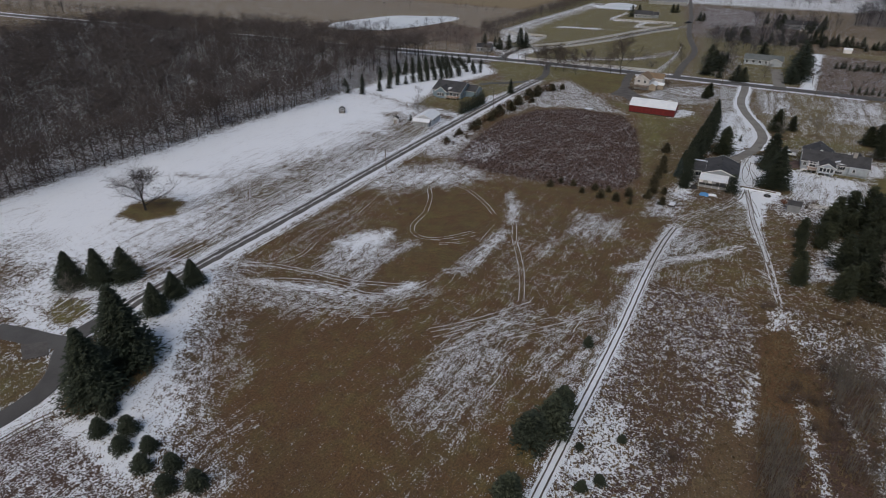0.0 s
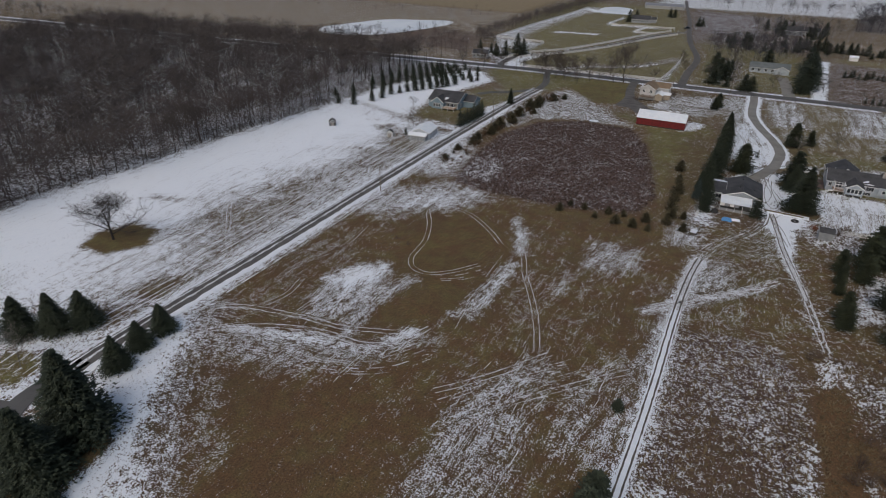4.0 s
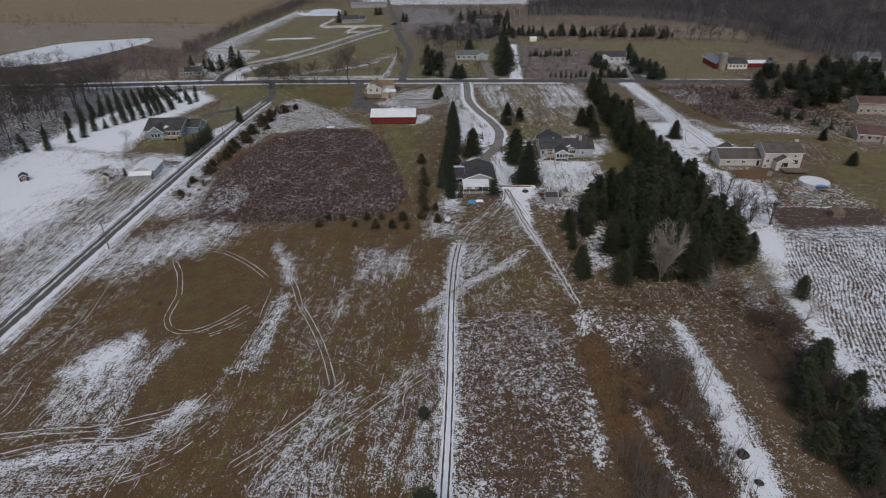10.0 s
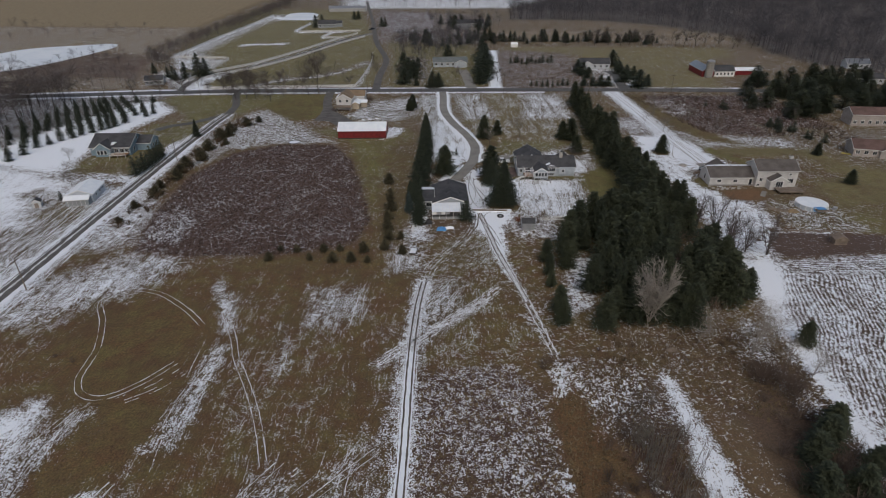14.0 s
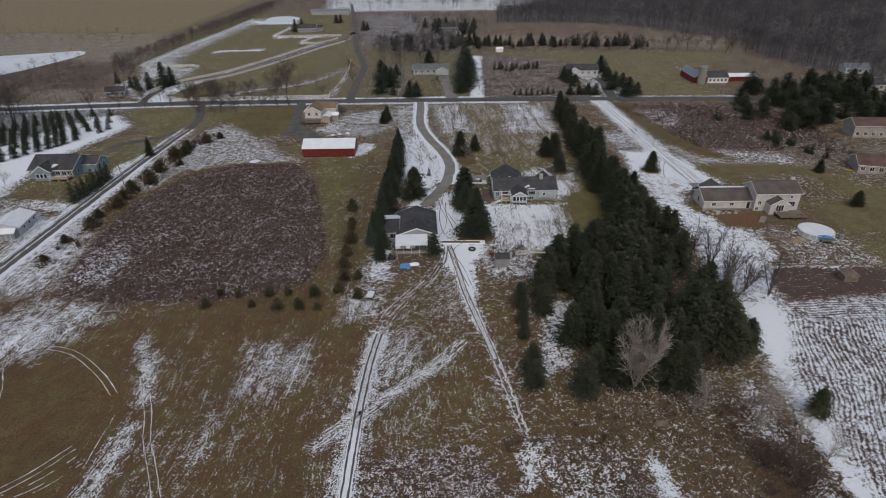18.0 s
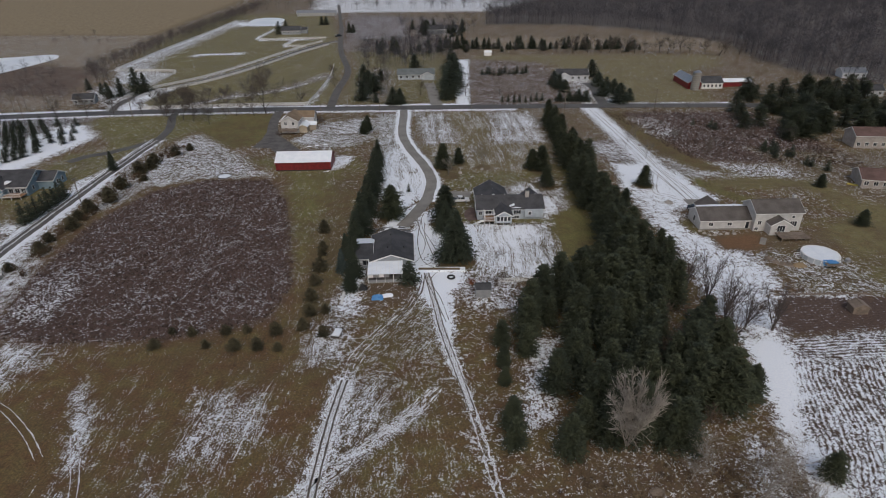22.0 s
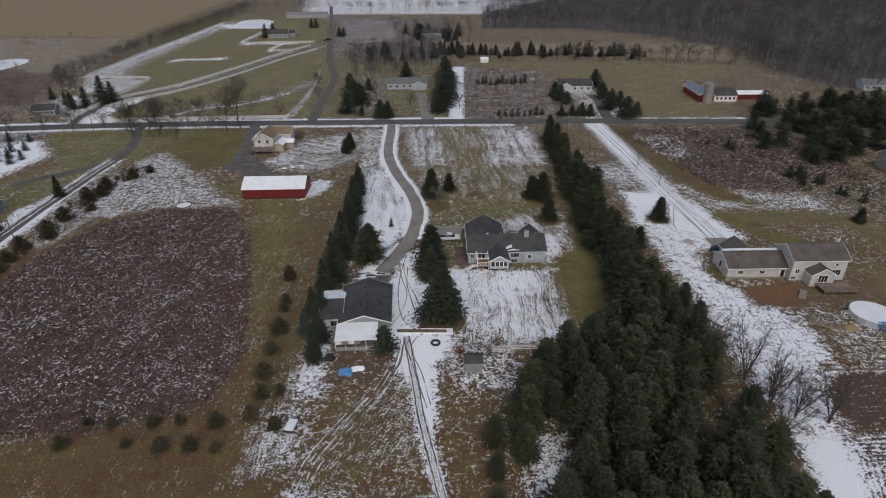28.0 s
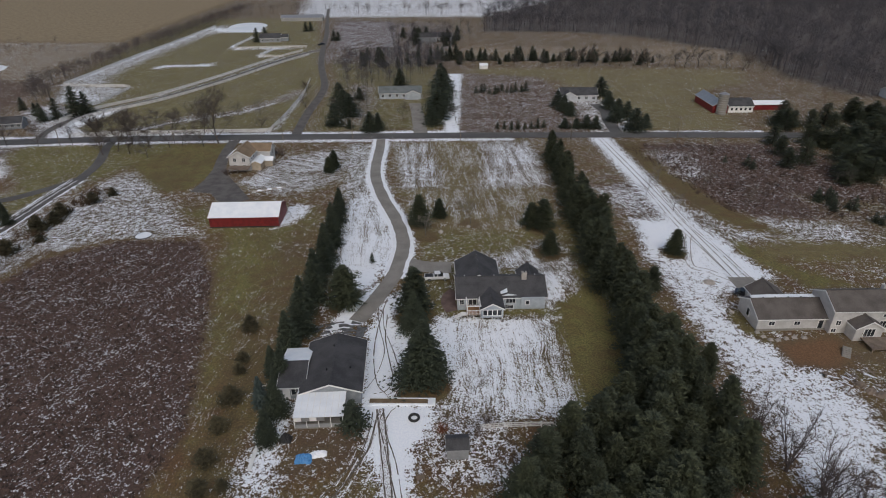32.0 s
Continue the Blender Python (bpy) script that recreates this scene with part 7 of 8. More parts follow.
# the blue-grey house in the snow, its white garage and play house
h = house_root("house", -103.6, 228.6, 0, "blue-grey house with charcoal roof and a white deck", "house")
gable_block(h, -8.9, 5.0, -6.6, 6.6, 3.0, 5.9, SIDING_BLUE, SHINGLE, "x", 0.4)
gable_block(h, -6.6, -1.2, -8.4, -3.0, 2.9, 4.9, SIDING_BLUE, SHINGLE, "y", 0.35)
gable_block(h, 5.0, 9.8, -1.0, 6.4, 2.7, 4.4, SIDING_BLUE, SHINGLE, "x", 0.35)
part("snow_drift", prism(bmesh.new(), [(-1.6, 3.5), (-0.6, 3.7), (0.2, 4.2), (-1.2, 4.4)], -6.2, -4.8), ROOF_SNOW, h, "snow lying in the roof valley")
for x in (-5.3, -4.1, -2.9):
    opening(h, "window", x, -8.44, 0.9, 0.9, 1.3, "s", WHITE, 1)
for x in (0.2, 2.1, 3.9):
    opening(h, "window", x, -6.64, 1.0, 1.3, 1.4, "s", WHITE, 2)
for y in (-3.6, 1.2, 4.2):
    opening(h, "window", 5.04 if y < -2 else 9.84, y, 0.9, 0.9, 1.3, "e", WHITE, 1)
opening(h, "window", 5.04, -0.2, 4.0, 1.0, 1.0, "e", WHITE, 2)
deck(h, -1.2, 4.6, -10.0, -6.7, 0.9)

h = house_root("garage", -94.9, 182.8, 7, "white garage with a snow-covered gable roof", "garage")
gable_block(h, -3.4, 3.4, -3.4, 5.8, 2.6, 3.9, SIDING_PALE, SHINGLE, "y", 0.35, snow=(0, 1))
gable_block(h, -3.3, 3.0, -6.0, -3.5, 2.1, 2.7, SIDING_GREY, SHINGLE, "x", 0.3, snow=(0, 1))
opening(h, "garage_door", -0.2, -6.04, 0.0, 4.6, 1.9, "s", WHITE, 4, GREY_PAINT)
for y in (-1.0, 2.0, 4.5):
    opening(h, "window", 3.44, y, 1.1, 0.8, 0.8, "e", WHITE, 1)


def little_shed(x, y, turn, w, d, eave, ridge, wall, roof, label, snow=(), along="y"):
    s = house_root("shed", x, y, turn, label, "shed")
    trim = wall if wall in (GREY_PAINT, WOOD) else WHITE
    gable_block(s, -w / 2, w / 2, -d / 2, d / 2, eave, ridge, wall, roof, along, 0.15, snow=snow, trim=trim)
    opening(s, "door", 0, -d / 2 - 0.04, 0.0, min(1.2, w * 0.45), min(1.8, eave - 0.15), "s", trim, 2, trim if trim is wall else WOOD)
    return s


little_shed(-105.8, 177.2, 20, 2.2, 2.2, 1.6, 2.4, SIDING_PALE, SHINGLE, "small white garden play house in the snow")
little_shed(-133, 179.2, 35, 2.4, 2.8, 1.3, 2.1, DARK, SHINGLE, "dark weathered shelter on the snow field")
little_shed(33.2, 157.3, -1, 3.2, 2.8, 1.9, 2.6, GREY_PAINT, SHINGLE, "small grey garden shed with a dark shingle roof", (), "x")
little_shed(109.6, 145.4, -6, 3.0, 2.4, 1.5, 2.2, WOOD, WOOD, "low weathered wooden hut beside the garden plot")
little_shed(70.4, 444, 0, 4.6, 3.2, 2.0, 2.9, WHITE, SHINGLE, "small white far hut with a snowy roof", (0, 1), "x")


def far_house(x, y, turn, w, d, eave, ridge, wall, roof, label, wings=(), windows=4, snow=()):
    s = house_root("house", x, y, turn, label, "house")
    gable_block(s, -w / 2, w / 2, -d / 2, d / 2, eave, ridge, wall, roof, "x", 0.4, snow=snow)
    for wx, wy, ww, wd, we, wr, al in wings:
        gable_block(s, wx - ww / 2, wx + ww / 2, wy - wd / 2, wy + wd / 2, we, wr, wall, roof, al, 0.35, snow=snow)
    for k in range(windows):
        opening(s, "window", -w / 2 + w * (k + 0.5) / windows, -d / 2 - 0.04, 0.9, 1.2, 1.2, "s")
    return s


far_house(22.4, 379.5, 0, 20, 8.5, 2.7, 4.9, SIDING_SKY, plain("grey_green_shingles", (0.10, 0.115, 0.115), (0.15, 0.165, 0.165), 0.35, 0.85, fine=5), "long pale ranch house with grey-green roof across the road", [(6, -3.4, 7, 6, 2.6, 4.2, "y")], 6)
far_house(106.5, 369, -3, 17, 9, 2.8, 5.2, SIDING_PALE, SHINGLE, "white house with dark roof and garage beyond the road", [(-5, -3.6, 7, 6, 2.7, 4.6, "y")], 5)
far_house(188, 248, -8, 17, 8, 4.6, 6.6, SIDING_TAUPE, SHINGLE_RED, "beige two-storey house among eastern pines", [], 6)
far_house(163.5, 211.5, -18, 13, 9, 2.8, 4.8, SIDING_TAUPE, SHINGLE_RED, "beige house with reddish-brown roof east of the lawn", [(4.4, -3.2, 6, 5, 2.7, 4.3, "y")], 5)
far_house(-76, 557, 4, 15, 9, 3.0, 5.6, SIDING_GREY, SHINGLE, "distant grey farmhouse beside the paddocks", [(8, 3, 9, 7, 2.8, 4.6, "x")], 4)
far_house(-72, 680, 0, 38, 9, 3.0, 5.0, METAL, METAL, "long grey distant barn", [], 0)
far_house(40, 548, 6, 14, 9, 3.4, 6.0, SIDING_GREY, SHINGLE, "distant grey house among evergreens", [], 4)
far_house(54, 552, -6, 10, 8, 3.0, 5.4, SIDING_PALE, SHINGLE, "distant pale house among evergreens", [], 3)
far_house(-136, 338, 10, 9, 6, 2.6, 4.4, SIDING_GREY, SHINGLE, "pale house half hidden behind roadside trees", [], 4)
far_house(238, 322, -10, 14, 8, 2.8, 4.8, SIDING_PALE, SHINGLE, "pale house behind the eastern pines", [], 4)
far_house(258, 360, -10, 12, 8, 2.8, 4.8, SIDING_PALE, METAL, "pale grey house at the woods edge", [], 4)

h = house_root("barn", 162.6, 350, -3, "far red barn with a pale metal roof", "barn")
gable_block(h, -3.2, 3.2, -10, 10, 3.2, 5.2, RED_METAL, METAL, "y", 0.3)
sl = house_root("silo", 161.8, 338.4, 0, "pale concrete silo with a ribbed wall beside the far red barn", "silo")
part("wall", rod(bmesh.new(), (0, 0, -0.1), (0, 0, 8.6), 2.1, 20), CONCRETE, sl)
for k in range(9):
    part("hoop", rod(bmesh.new(), (0, 0, 0.5 + 0.95 * k), (0, 0, 0.6 + 0.95 * k), 2.14, 20), METAL, sl)
part("cap", rod(bmesh.new(), (0, 0, 8.6), (0, 0, 9.3), 2.15, 20, 0.6), METAL, sl)
h = house_root("barn", 171.5, 343.5, -2, "far white stable with a dark roof", "stable")
gable_block(h, -5.4, 5.4, -3.6, 5, 2.8, 5.2, WHITE, SHINGLE, "x", 0.3)
for k in range(5):
    opening(h, "window", -4 + 2 * k, -3.64, 0.9, 0.9, 1.1, "s", WHITE, 1)
h = house_root("barn", 185, 346, -2, "far low red shed with a snowy roof", "shed")
gable_block(h, -8.4, 8.4, -2.6, 2.6, 2.4, 3.4, RED_METAL, METAL, "x", 0.3, snow=(0, 1))

# ---- smaller things ----
def wheel(parent, x, y, z, r, w, axis="y"):
    d = Vector((0, w / 2, 0)) if axis == "y" else Vector((w / 2, 0, 0))
    p = Vector((x, y, z))
    t = part("wheel", rod(bmesh.new(), p - d, p + d, r, 16), RUBBER, parent)
    part("rim", rod(bmesh.new(), p - d * 1.06, p + d * 1.06, r * 0.58, 12), METAL, t)


def car(x, y, turn, paint, label, pickup=False, kind="car"):
    c = house_root(kind, x, y, turn, label, kind)
    L = 5.6 if pickup else 4.5
    if pickup:
        side = [(-2.8, 0.45), (2.75, 0.45), (2.8, 0.75), (2.65, 1.02), (1.35, 1.12), (0.85, 1.12), (-0.75, 1.12), (-2.8, 1.12)]
        top = [(-0.8, 1.12), (1.45, 1.12), (0.8, 1.76), (-0.6, 1.78)]
    else:
        side = [(-2.2, 0.4), (2.2, 0.4), (2.25, 0.7), (2.0, 0.92), (1.1, 1.0), (-1.6, 1.02), (-2.2, 0.95)]
        top = [(-1.7, 1.0), (1.15, 1.0), (0.45, 1.45), (-1.2, 1.46)]
    bm = prism(bmesh.new(), side, -0.9, 0.9)
    bmesh.ops.bevel(bm, geom=list(bm.edges), offset=0.05, segments=2, affect="EDGES")
    part("body", bm, paint, c)
    bm = prism(bmesh.new(), top, -0.8, 0.8)
    bmesh.ops.bevel(bm, geom=list(bm.edges), offset=0.07, segments=2, affect="EDGES")
    cab = part("cab", bm, GLASS, c)
    zt = max(z for _, z in top)
    part("roof_panel", boxes((top[3][0] + 0.05, top[2][0] - 0.02, -0.74, 0.74, zt - 0.03, zt + 0.03)), paint, cab)
    for px in (0.12, -0.62) if pickup else (0.0, -0.9):
        for sy in (-0.8, 0.8):
            part("pillar", boxes((px - 0.06, px + 0.06, sy - 0.025, sy + 0.025, 1.05, zt - 0.04)), paint, cab)
    if pickup:
        part("bed", boxes((-2.7, -0.9, -0.76, 0.76, 1.10, 1.135)), DARK, c, "dark open load bed")
    for px in (-L * 0.31, L * 0.31):
        for sy in (-0.84, 0.84):
            wheel(c, px, sy, 0.36, 0.36, 0.24)
    for sy in (-0.62, 0.62):
        part("headlight", boxes((L / 2 - 0.08, L / 2 + 0.02, sy - 0.16, sy + 0.16, 0.66, 0.82)), METAL, c)
        part("tail_light", boxes((-L / 2 - 0.02, -L / 2 + 0.05, sy - 0.1, sy + 0.1, 0.7, 0.9)), RED_METAL, c)
    part("bumper", boxes((L / 2 - 0.03, L / 2 + 0.06, -0.8, 0.8, 0.42, 0.6)), METAL, c)
    return c


car(32.4, 207.4, 0, CAR_WHITE, "white pickup truck parked on the grey drive", True, "pickup")
car(98.3, 196.4, -30, CAR_DARK, "dark car parked beside the beige house")
car(-22.5, 296, 60, CAR_DARK, "dark car parked beside the tan house")
car(-36, 536, 40, CAR_DARK, "far dark pickup on the paddock lane", True, "pickup")

# the flat trailer beside the lane
c = house_root("trailer", 3.0, 144.2, 78, "small flat trailer loaded with snow-white boards", "trailer")
part("bed", boxes((-1.5, 1.5, -0.8, 0.8, 0.45, 0.6)), WOOD, c)
part("load", box(bmesh.new(), -1.2, 1.2, -0.72, 0.72, 0.6, 0.95, 0.06), ROOF_SNOW, c, "snow-white load")
part("drawbar", boxes((1.5, 2.6, -0.05, 0.05, 0.42, 0.5)), METAL, c)
for sy in (-0.86, 0.86):
    wheel(c, -0.1, sy, 0.32, 0.32, 0.18)
for px in (-1.45, 1.4):
    part("tailboard", boxes((px, px + 0.05, -0.8, 0.8, 0.6, 0.85)), DARK, c)

# white boards stacked on the snow beside the spruce row
c = house_root("board_stack", 2.8, 158.5, 88, "long stack of white boards lying on the snow", "boards")
for k in range(3):
    part("board", boxes((-3.0, 3.0, -0.3 + 0.21 * k, -0.11 + 0.21 * k, 0.0, 0.16)), WHITE, c)


def heap(name, x, y, rx, ry, hz, mat, label, category, seed, n=14):
    """A crumpled low heap: a domed grid with uneven relief."""
    r = np.random.default_rng(seed)
    v, f = [], []
    for i in range(n + 1):
        for j in range(n + 1):
            u, w = -1 + 2 * i / n, -1 + 2 * j / n
            e = max(0, 1 - (u * u) ** 1.3 - (w * w) ** 1.3)
            v.append((u * rx * (1 + 0.08 * r.normal()), w * ry * (1 + 0.08 * r.normal()), hz * math.sqrt(e) * (0.7 + 0.5 * r.random()) - 0.05))
    for i in range(n):
        for j in range(n):
            a = i * (n + 1) + j
            f.append((a, a + n + 1, a + n + 2, a + 1))
    ob = new(name, mesh_of(name, v, f, mat))
    ob.matrix_basis = pose(x, y, 0, 0, 0, r.uniform(-20, 20))
    return tagged(ob, label, category)


heap("tarp", 10.3, 157.2, 1.3, 0.9, 0.7, TARP, "crumpled bright blue tarp on the ground", "tarp", 1)
heap("snow_mound", 12.4, 158.0, 1.3, 0.7, 0.4, SNOW, "small snow heap beside the blue tarp", "snow", 2)
heap("covered_grill", 7.0, 161.2, 0.9, 0.8, 1.0, DARK, "dark covered garden heap beside the patio", "heap", 3)
SLUSH_DARK = plain("dirty_slush", (0.05, 0.05, 0.052), (0.16, 0.16, 0.165), 1.2, 0.7, fine=4)
laid("scraped_slush", [ribbon([(7.6, 187.6 + d), (10, 188.6 + d), (13, 189.4 + d), (16.4, 188.6 + d)], 0.7, 0.05, 0.3, 0.9, 0.2) for d in (-1.2, 0.0, 1.4, 2.6)] + [ribbon([(15.4, 184.6), (16.4, 187), (16.6, 190)], 1.6, 0.052, 0.3, 0.4)], SLUSH_DARK, "dark streaks of dirty slush scraped along the drive", "slush", "stuff")
c = house_root("garden_bed", 24.2, 168.5, -4, "long raised bed of bare tan soil edged with white boards", "garden bed")
part("soil", box(bmesh.new(), -4.8, 4.9, -0.55, 0.55, -0.05, 0.22, 0.08), plain("bare_soil_bed", (0.12, 0.085, 0.05), (0.19, 0.14, 0.085), 1.0, 0.9), c)
for bounds in ((-4.9, 6.2, 0.56, 0.72, -0.05, 0.3), (-4.9, 6.2, -0.9, -0.56, -0.05, 0.26), (4.95, 6.2, -0.54, 0.54, -0.05, 0.24)):
    part("edging", box(bmesh.new(), *bounds, 0.04), ROOF_SNOW, c, "snow-capped edging board")
heap("gravel_heap", 93.1, 202.3, 1.2, 1.0, 0.6, STONE, "small stone heap on the snowy yard", "heap", 8)
heap("brush_mound", 51.6, 104.5, 1.1, 0.7, 0.5, WOOD, "small grey heap of stones and sticks in rough grass", "heap", 9)
for x, y, k in [(103.6, 168.0, 10), (104.3, 166.2, 11), (105.4, 165.4, 12), (106.8, 164.6, 13)]:
    heap("rubble", x, y, 0.9, 0.7, 0.6, WOOD, "heap of timber scraps and stones beside the pool", "rubble", k, 8)
heap("soil_mound", 109.0, 164.2, 1.4, 0.9, 0.7, plain("tan_soil", (0.22, 0.16, 0.09), (0.30, 0.22, 0.13), 1.0, 0.9), "small tan soil heap beside the pool", "heap", 14)

r = np.random.default_rng(77)
for x, y, n in [(99.4, 170.6, 9), (103.2, 169.6, 8), (101.0, 167.4, 7), (106.4, 170.6, 6)]:
    c = house_root("timber_pile", x, y, r.uniform(0, 180), "loose pile of weathered timber scraps beside the pool", "timber", "timber scraps")
    for k in range(n):
        b = part("board", box(bmesh.new(), -r.uniform(0.5, 1.4), r.uniform(0.5, 1.4), -0.12, 0.12, 0, 0.08, 0.01), WOOD if k % 3 else ROOF_SNOW, c)
        b.matrix_basis = pose(r.normal(0, 0.5), r.normal(0, 0.5), 0.02 + 0.07 * k, 0, r.uniform(-6, 6), r.uniform(0, 180))
c = house_root("garden_steps", 107.6, 177.4, -35, "short flight of pale garden steps down from the terrace", "steps")
for k in range(6):
    part("step", box(bmesh.new(), -0.7, 0.7, -0.45 * k - 0.42, -0.45 * k, -0.05, 0.75 - 0.12 * k, 0.02), CONCRETE, c)
for x, y, k in [(93.9, 183.6, 50), (94.4, 182.2, 51), (95.2, 181.2, 52), (96.6, 181.0, 53), (98.4, 181.4, 54), (100.2, 181.6, 55), (102.0, 181.4, 56)]:
    heap("rock", x, y, 0.5, 0.4, 0.45, STONE, "pale rock along the foot of the house wall", "rock", k, 6)
c = house_root("log_edging", 101, 152.2, -3, "long dark logs lying along the garden plot", "logs")
for k in range(4):
    part("log", rod(bmesh.new(), (-5 + 5.2 * k, 0.1 * (k % 2), 0.14), (0 + 5.2 * k, -0.1 * (k % 2), 0.14), 0.17, 8), WOOD, c)

# boulders and stumps
for x, y, s, k in [(45.4, 63.2, 0.9, 20), (45.4, 58.2, 0.6, 21), (34.4, 231, 0.7, 22), (42.0, 233.6, 0.6, 23), (103, 254, 0.6, 24), (113, 262, 0.5, 25), (92.2, 190.5, 0.5, 26)]:
    bm = bmesh.new()
    bmesh.ops.create_icosphere(bm, subdivisions=2, radius=s)
    for v in bm.verts:
        v.co *= 1 + 0.35 * (noise.noise(v.co * 1.4 + Vector((k, 0, 0))))
        v.co.z *= 0.65
    me = bpy.data.meshes.new("boulder")
    bm.to_mesh(me)
    bm.free()
    me.materials.append(STONE if k > 21 else DARK)
    ob = new("boulder", me)
    ob.location = (x, y, s * 0.25)
    tagged(ob, "pale field boulder on the ground" if k > 21 else "dark stump standing in the snow strip", "boulder" if k > 21 else "stump")


def ring_of(name, x, y, r, tube_r, mat, label, category, z=0.0, fill=None):
    root = house_root(name, x, y, 0, label, category)
    bm = bmesh.new()
    n, m = 28, 8
    vs = [[bm.verts.new(((r + tube_r * math.cos(b)) * math.cos(a), (r + tube_r * math.cos(b)) * math.sin(a), z + tube_r + tube_r * math.sin(b)))
           for b in np.arange(m) * 2 * math.pi / m] for a in np.arange(n) * 2 * math.pi / n]
    for i in range(n):
        for j in range(m):
            bm.faces.new((vs[i][j], vs[(i + 1) % n][j], vs[(i + 1) % n][(j + 1) % m], vs[i][(j + 1) % m]))
    part("rim", bm, mat, root)
    if fill:
        part("cover", rod(bmesh.new(), (0, 0, z), (0, 0, z + tube_r * 1.2), r, 28), fill, root)
    return root


ring_of("tractor_tyre", 26.8, 167.9 - 3.4, 0.75, 0.22, RUBBER, "old tractor tyre lying in the snow", "tyre")
ring_of("trampoline", -43.0, 233.9, 2.1, 0.12, DARK, "round snow-covered trampoline mat low on the grass", "trampoline", -0.06, ROOF_SNOW)

# the round pool with its steps
p = house_root("pool", 116.0, 167.6, 0, "round above-ground pool with a snow-covered lid", "pool")
part("pool_wall", rod(bmesh.new(), (0, 0, -0.1), (0, 0, 1.15), 4.1, 36), POOL_BLUE, p, "pale blue-grey pool wall")
part("tarp", prism(bmesh.new(), [(-4.35, 0.35), (-4.1, 0.3), (-3.4, 1.24), (-3.3, 1.3), (-3.7, 1.28)], -1.7, 0.6, swap=True), TARP, p, "blue tarp hanging over the pool edge")
part("cover", rod(bmesh.new(), (0, 0, 1.15), (0, 0, 1.2), 3.9, 36), ROOF_SNOW, p, "snow-white pool cover")
bm = bmesh.new()
for k in range(36):
    a, b = k * math.pi / 18, (k + 1) * math.pi / 18
    q = [bm.verts.new((r * math.cos(t), r * math.sin(t), 1.24)) for r, t in ((3.85, a), (4.25, a), (4.25, b), (3.85, b))]
    bm.faces.new(q)
bmesh.ops.recalc_face_normals(bm, faces=bm.faces)
part("pool_rim", bm, WHITE, p)
for k in range(18):
    a = k * math.pi / 9
    part("upright", rod(bmesh.new(), (4.16 * math.cos(a), 4.16 * math.sin(a), -0.1), (4.16 * math.cos(a), 4.16 * math.sin(a), 1.22), 0.07, 6), WHITE, p)
part("pool_deck", boxes((-1.6, 1.8, -5.6, -4.0, 0.8, 0.95)), WOOD, p)
part("tarp", boxes((-1.2, 1.2, -5.0, -3.7, 1.2, 1.3)), TARP, p, "blue folded tarp")
for y in (0.4, 1.2):
    part("ladder_rail", boxes((-5.6, -4.0, y, y + 0.1, 0.9, 1.0)), WHITE, p)
    part("ladder_leg", boxes((-5.7, -5.6, y, y + 0.1, -0.1, 1.0)), WHITE, p)
for x, z in ((-5.5, 0.3), (-5.0, 0.6)):
    part("ladder_step", boxes((x, x + 0.2, 0.5, 1.2, z, z + 0.06)), WHITE, p)
part("tub", rod(bmesh.new(), (5.4, -2.4, -0.1), (5.4, -2.4, 0.7), 0.6, 16), METAL, p)


# fences
def fence(line, step, height, mat, label, rails=3, group="", post=0.07, rail=0.085):
    pts = curve_points(line, step)
    root = house_root("fence", pts[0][0], pts[0][1], 0, label, "fence", group)
    o = pts[0]
    me_post = None
    for q in pts:
        x, y = q - o
        if me_post is None:
            ob = part("post", boxes((-post, post, -post, post, -0.1, height)), mat, root)
            me_post = ob.data
        else:
            ob = new("post", me_post)
            ob.parent = root
        ob.location = (x, y, 0)
    for k in range(rails):
        z = height * (k + 0.8) / rails - 0.08
        vs, fs = [], []
        for i, q in enumerate(pts - o):
            for dz in (-rail, rail):
                for dx in (-0.025, 0.025):
                    vs.append((q[0] + dx, q[1] + dx, z + dz))
        for i in range(len(pts) - 1):
            a, b = 4 * i, 4 * i + 4
            fs += [(a, b, b + 2, a + 2), (a + 1, a + 3, b + 3, b + 1), (a + 2, b + 2, b + 3, a + 3), (a, a + 1, b + 1, b)]
        ob = new("rail", mesh_of("rail", vs, fs, mat))
        ob.parent = root
    return root


PALE_WOOD = plain("pale_rail", (0.58, 0.57, 0.55), (0.74, 0.73, 0.71), 0.8, 0.8)
fence([(37.2, 161.6), (44.4, 161.7), (58.5, 160.8), (66, 160.4)], 2.4, 1.1, PALE_WOOD, "weathered pale rail fence across the back yard", 3)
fence([(-156, 418), (-154, 450), (-152, 495), (-146, 567), (-142, 645)], 6, 1.4, PALE_WOOD, "long pale paddock rail fence", 4, "paddock fences", 0.11, 0.12)
fence([(-121.5, 346), (-114.8, 366), (-97.1, 390), (-79.6, 430), (-58.6, 486), (-45.5, 512)], 5, 1.4, PALE_WOOD, "pale rail fence along the paddock lane", 4, "paddock fences", 0.11, 0.12)
fence([(-113, 334), (-114.5, 345), (-109.4, 357), (-92, 378), (-74.3, 413), (-53.7, 466), (-39, 496)], 5, 1.4, PALE_WOOD, "pale rail fence along the paddock lane", 4, "paddock fences", 0.11, 0.12)
fence([(-106, 323.6), (-85, 325), (-51, 325.2), (-31, 325), (-29, 330), (-27.2, 348), (-25.6, 386), (-27, 420)], 5, 1.4, PALE_WOOD, "pale rail fence along the country road", 4, "paddock fences", 0.11, 0.12)
fence([(-155, 415), (-134, 411), (-118, 408.5), (-118.5, 392), (-119.4, 373)], 5, 1.4, PALE_WOOD, "pale rail fence round a small paddock", 3, "paddock fences", 0.11, 0.12)
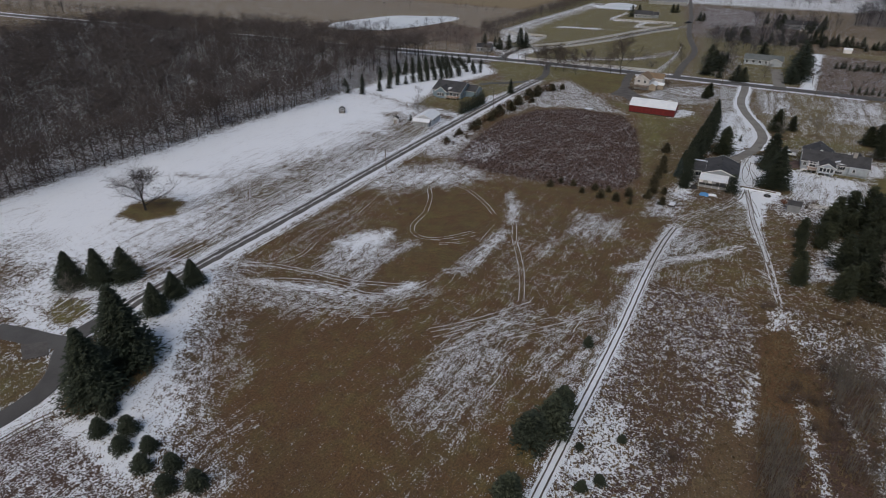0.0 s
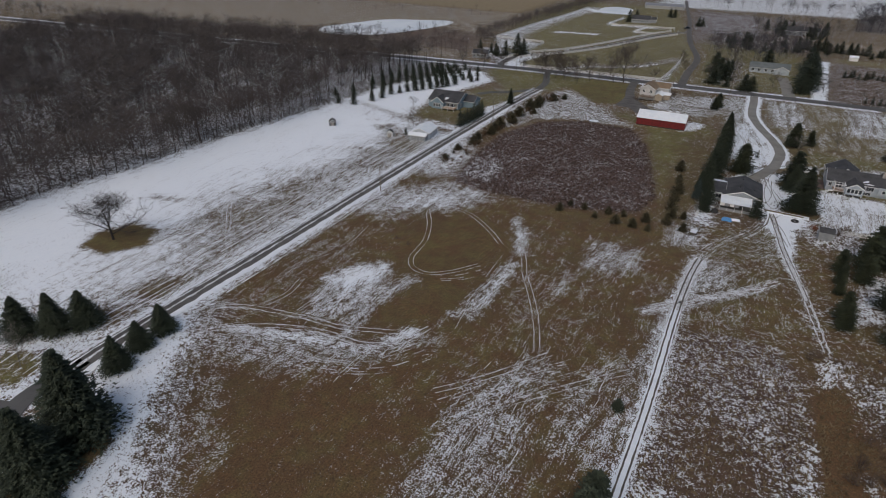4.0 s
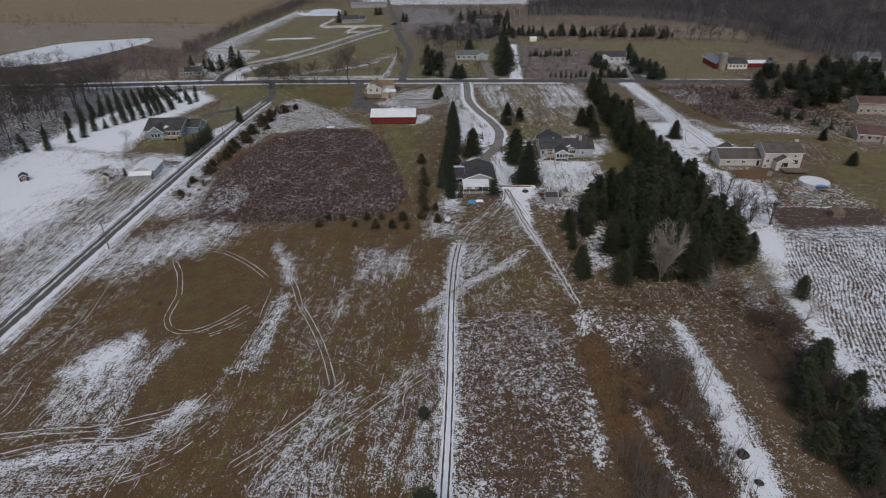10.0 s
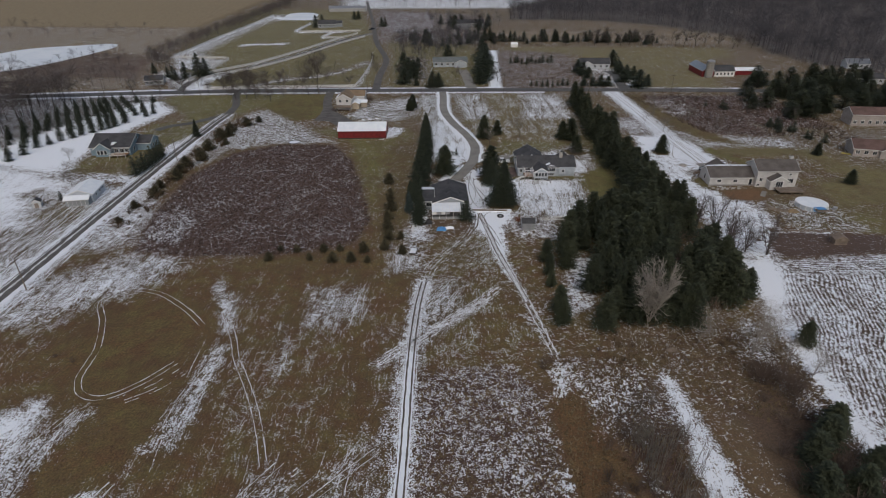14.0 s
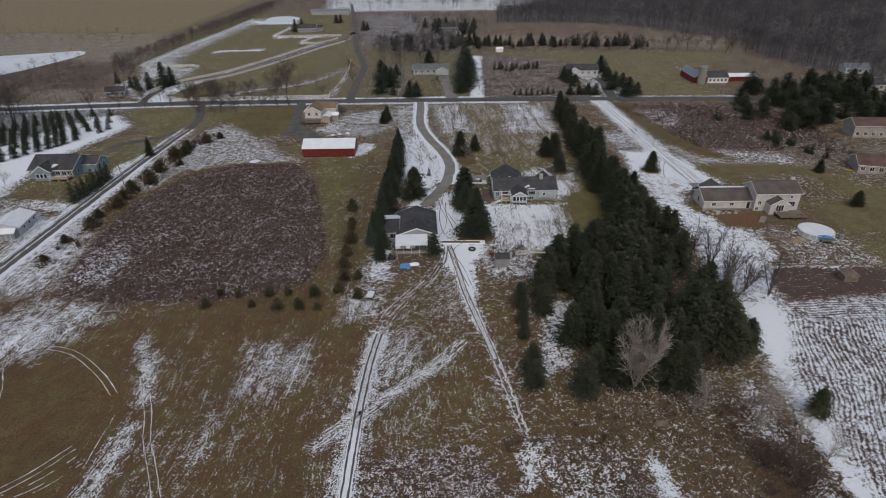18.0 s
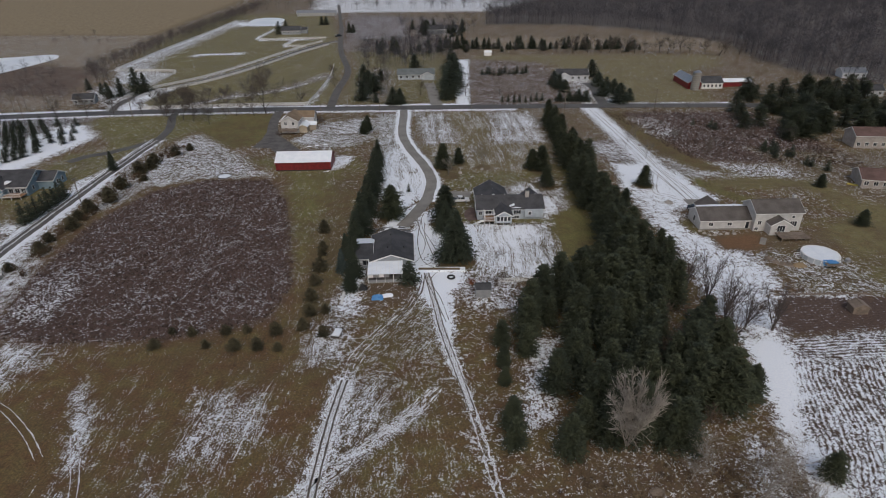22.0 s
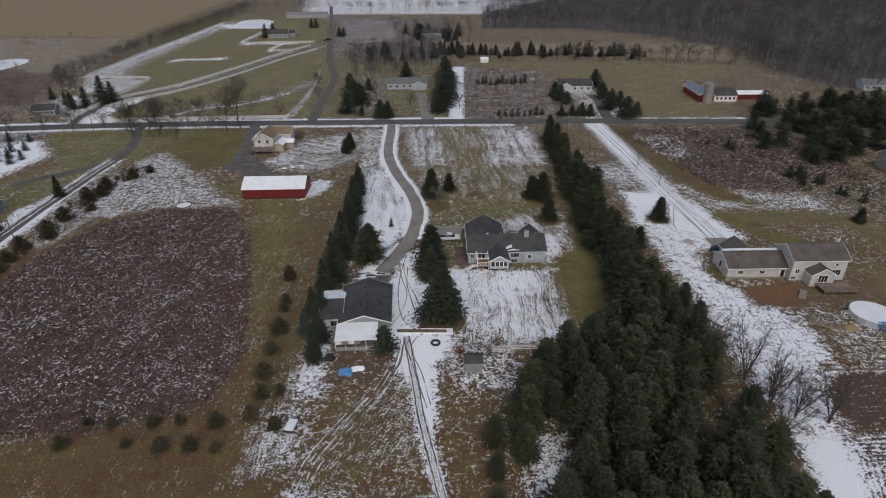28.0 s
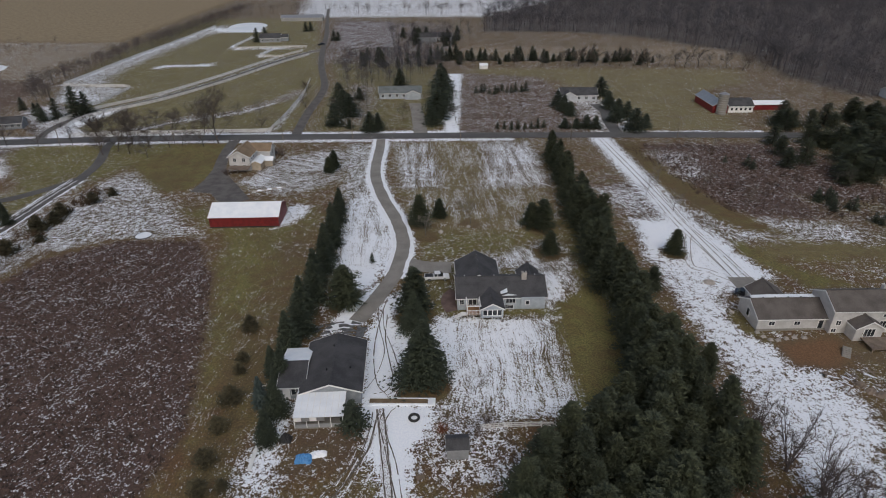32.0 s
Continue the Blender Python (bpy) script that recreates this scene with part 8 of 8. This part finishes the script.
fence([(-45, 528), (-70, 527.5), (-95, 527), (-95, 550), (-95, 581)], 6, 1.4, PALE_WOOD, "pale rail fence round the far paddock", 3, "paddock fences", 0.11, 0.12)
fence([(-54.6, 490), (-70.5, 495), (-69, 508), (-68.2, 522)], 6, 1.4, PALE_WOOD, "pale rail fence round a far pen", 3, "paddock fences", 0.11, 0.12)
fence([(-73.6, 9), (-73, 13.5), (-72, 16.2)], 2.2, 1.2, WOOD, "short weathered fence beside the lower drive", 2)


def power_pole(x, y, height, turn, label="weathered wooden power pole with a crossarm"):
    root = house_root("power_pole", x, y, turn, label, "power pole", "power poles")
    part("pole", rod(bmesh.new(), (0, 0, -0.2), (0, 0, height), 0.15, 8, 0.1), WOOD, root)
    arm = part("crossarm", boxes((-1.2, 1.2, -0.06, 0.06, height - 0.7, height - 0.55)), WOOD, root)
    for k in (-1.1, -0.4, 0.4, 1.1):
        part("insulator", rod(bmesh.new(), (k, 0, height - 0.56), (k, 0, height - 0.38), 0.05, 6), GREY_PAINT, arm)


for x, y, hgt, tn in [(-79.8, 215, 8, 90), (-82, 131, 8, 90), (-104, 312, 9, 0), (-62, 312, 9, 0), (-21.5, 312.4, 9.5, 0), (5, 311, 9, 0), (46, 309, 9, 0), (88, 307, 9, 0), (128, 304, 9, 0), (-150, 311, 9, 0)]:
    power_pole(x, y, hgt, tn)

# mail box, bench and small yard things
c = house_root("garden_bench", 27.6, 152.4, 10, "small dark wooden garden bench", "bench")
part("seat", boxes((-0.6, 0.6, -0.2, 0.2, 0.4, 0.46)), WOOD, c)
part("backrest", boxes((-0.6, 0.6, 0.2, 0.26, 0.4, 0.85)), WOOD, c)
for x in (-0.52, 0.52):
    for y in (-0.15, 0.15):
        part("leg", boxes((x - 0.04, x + 0.04, y - 0.04, y + 0.04, -0.05, 0.4)), WOOD, c)
for x, y in [(12.2, 311.2), (20.2, 310.6)]:
    c = house_root("mailbox", x, y, 0, "grey mailbox on a wooden post beside the road", "mailbox")
    part("post", boxes((-0.05, 0.05, -0.05, 0.05, -0.1, 1.0)), WOOD, c)
    part("box", box(bmesh.new(), -0.12, 0.12, -0.25, 0.25, 1.0, 1.24, 0.05), METAL, c)
for k in range(7):
    heap("stone_edging", -21 + 1.4 * k, 262.5 + 0.5 * k, 0.9, 0.5, 0.3, SNOW if k % 2 else STONE, "low stone and snow edging behind the barn", "stones", 40 + k, 6)
c = house_root("skid_boards", 155.2, 211.5, -40, "yellow boards lying beside the brown-roofed house", "boards")
for k in range(3):
    part("board", boxes((-1.5, 1.5, -0.6 + 0.4 * k, -0.25 + 0.4 * k, -0.02, 0.12)), CAR_YELLOW, c)

# frozen pond
def pond(name, pts, label):
    line = curve_points(pts + pts[:1], 6)
    me = mesh_of(name, np.column_stack([line[:-1], np.full(len(line) - 1, 0.06)]), [tuple(range(len(line) - 1))], ICE)
    return tagged(new(name, me), label, "pond", kind="structure")


pond("water_pond", [(-292, 395), (-284, 424), (-272, 456), (-240, 470), (-222, 476), (-213, 462), (-216, 436), (-224, 404), (-236, 380), (-262, 366), (-284, 374)], "frozen pond under white snow")
pond("water_pool", [(-128, 620), (-128, 660), (-112, 668), (-98, 650), (-102, 618)], "small frozen riding ring under snow")
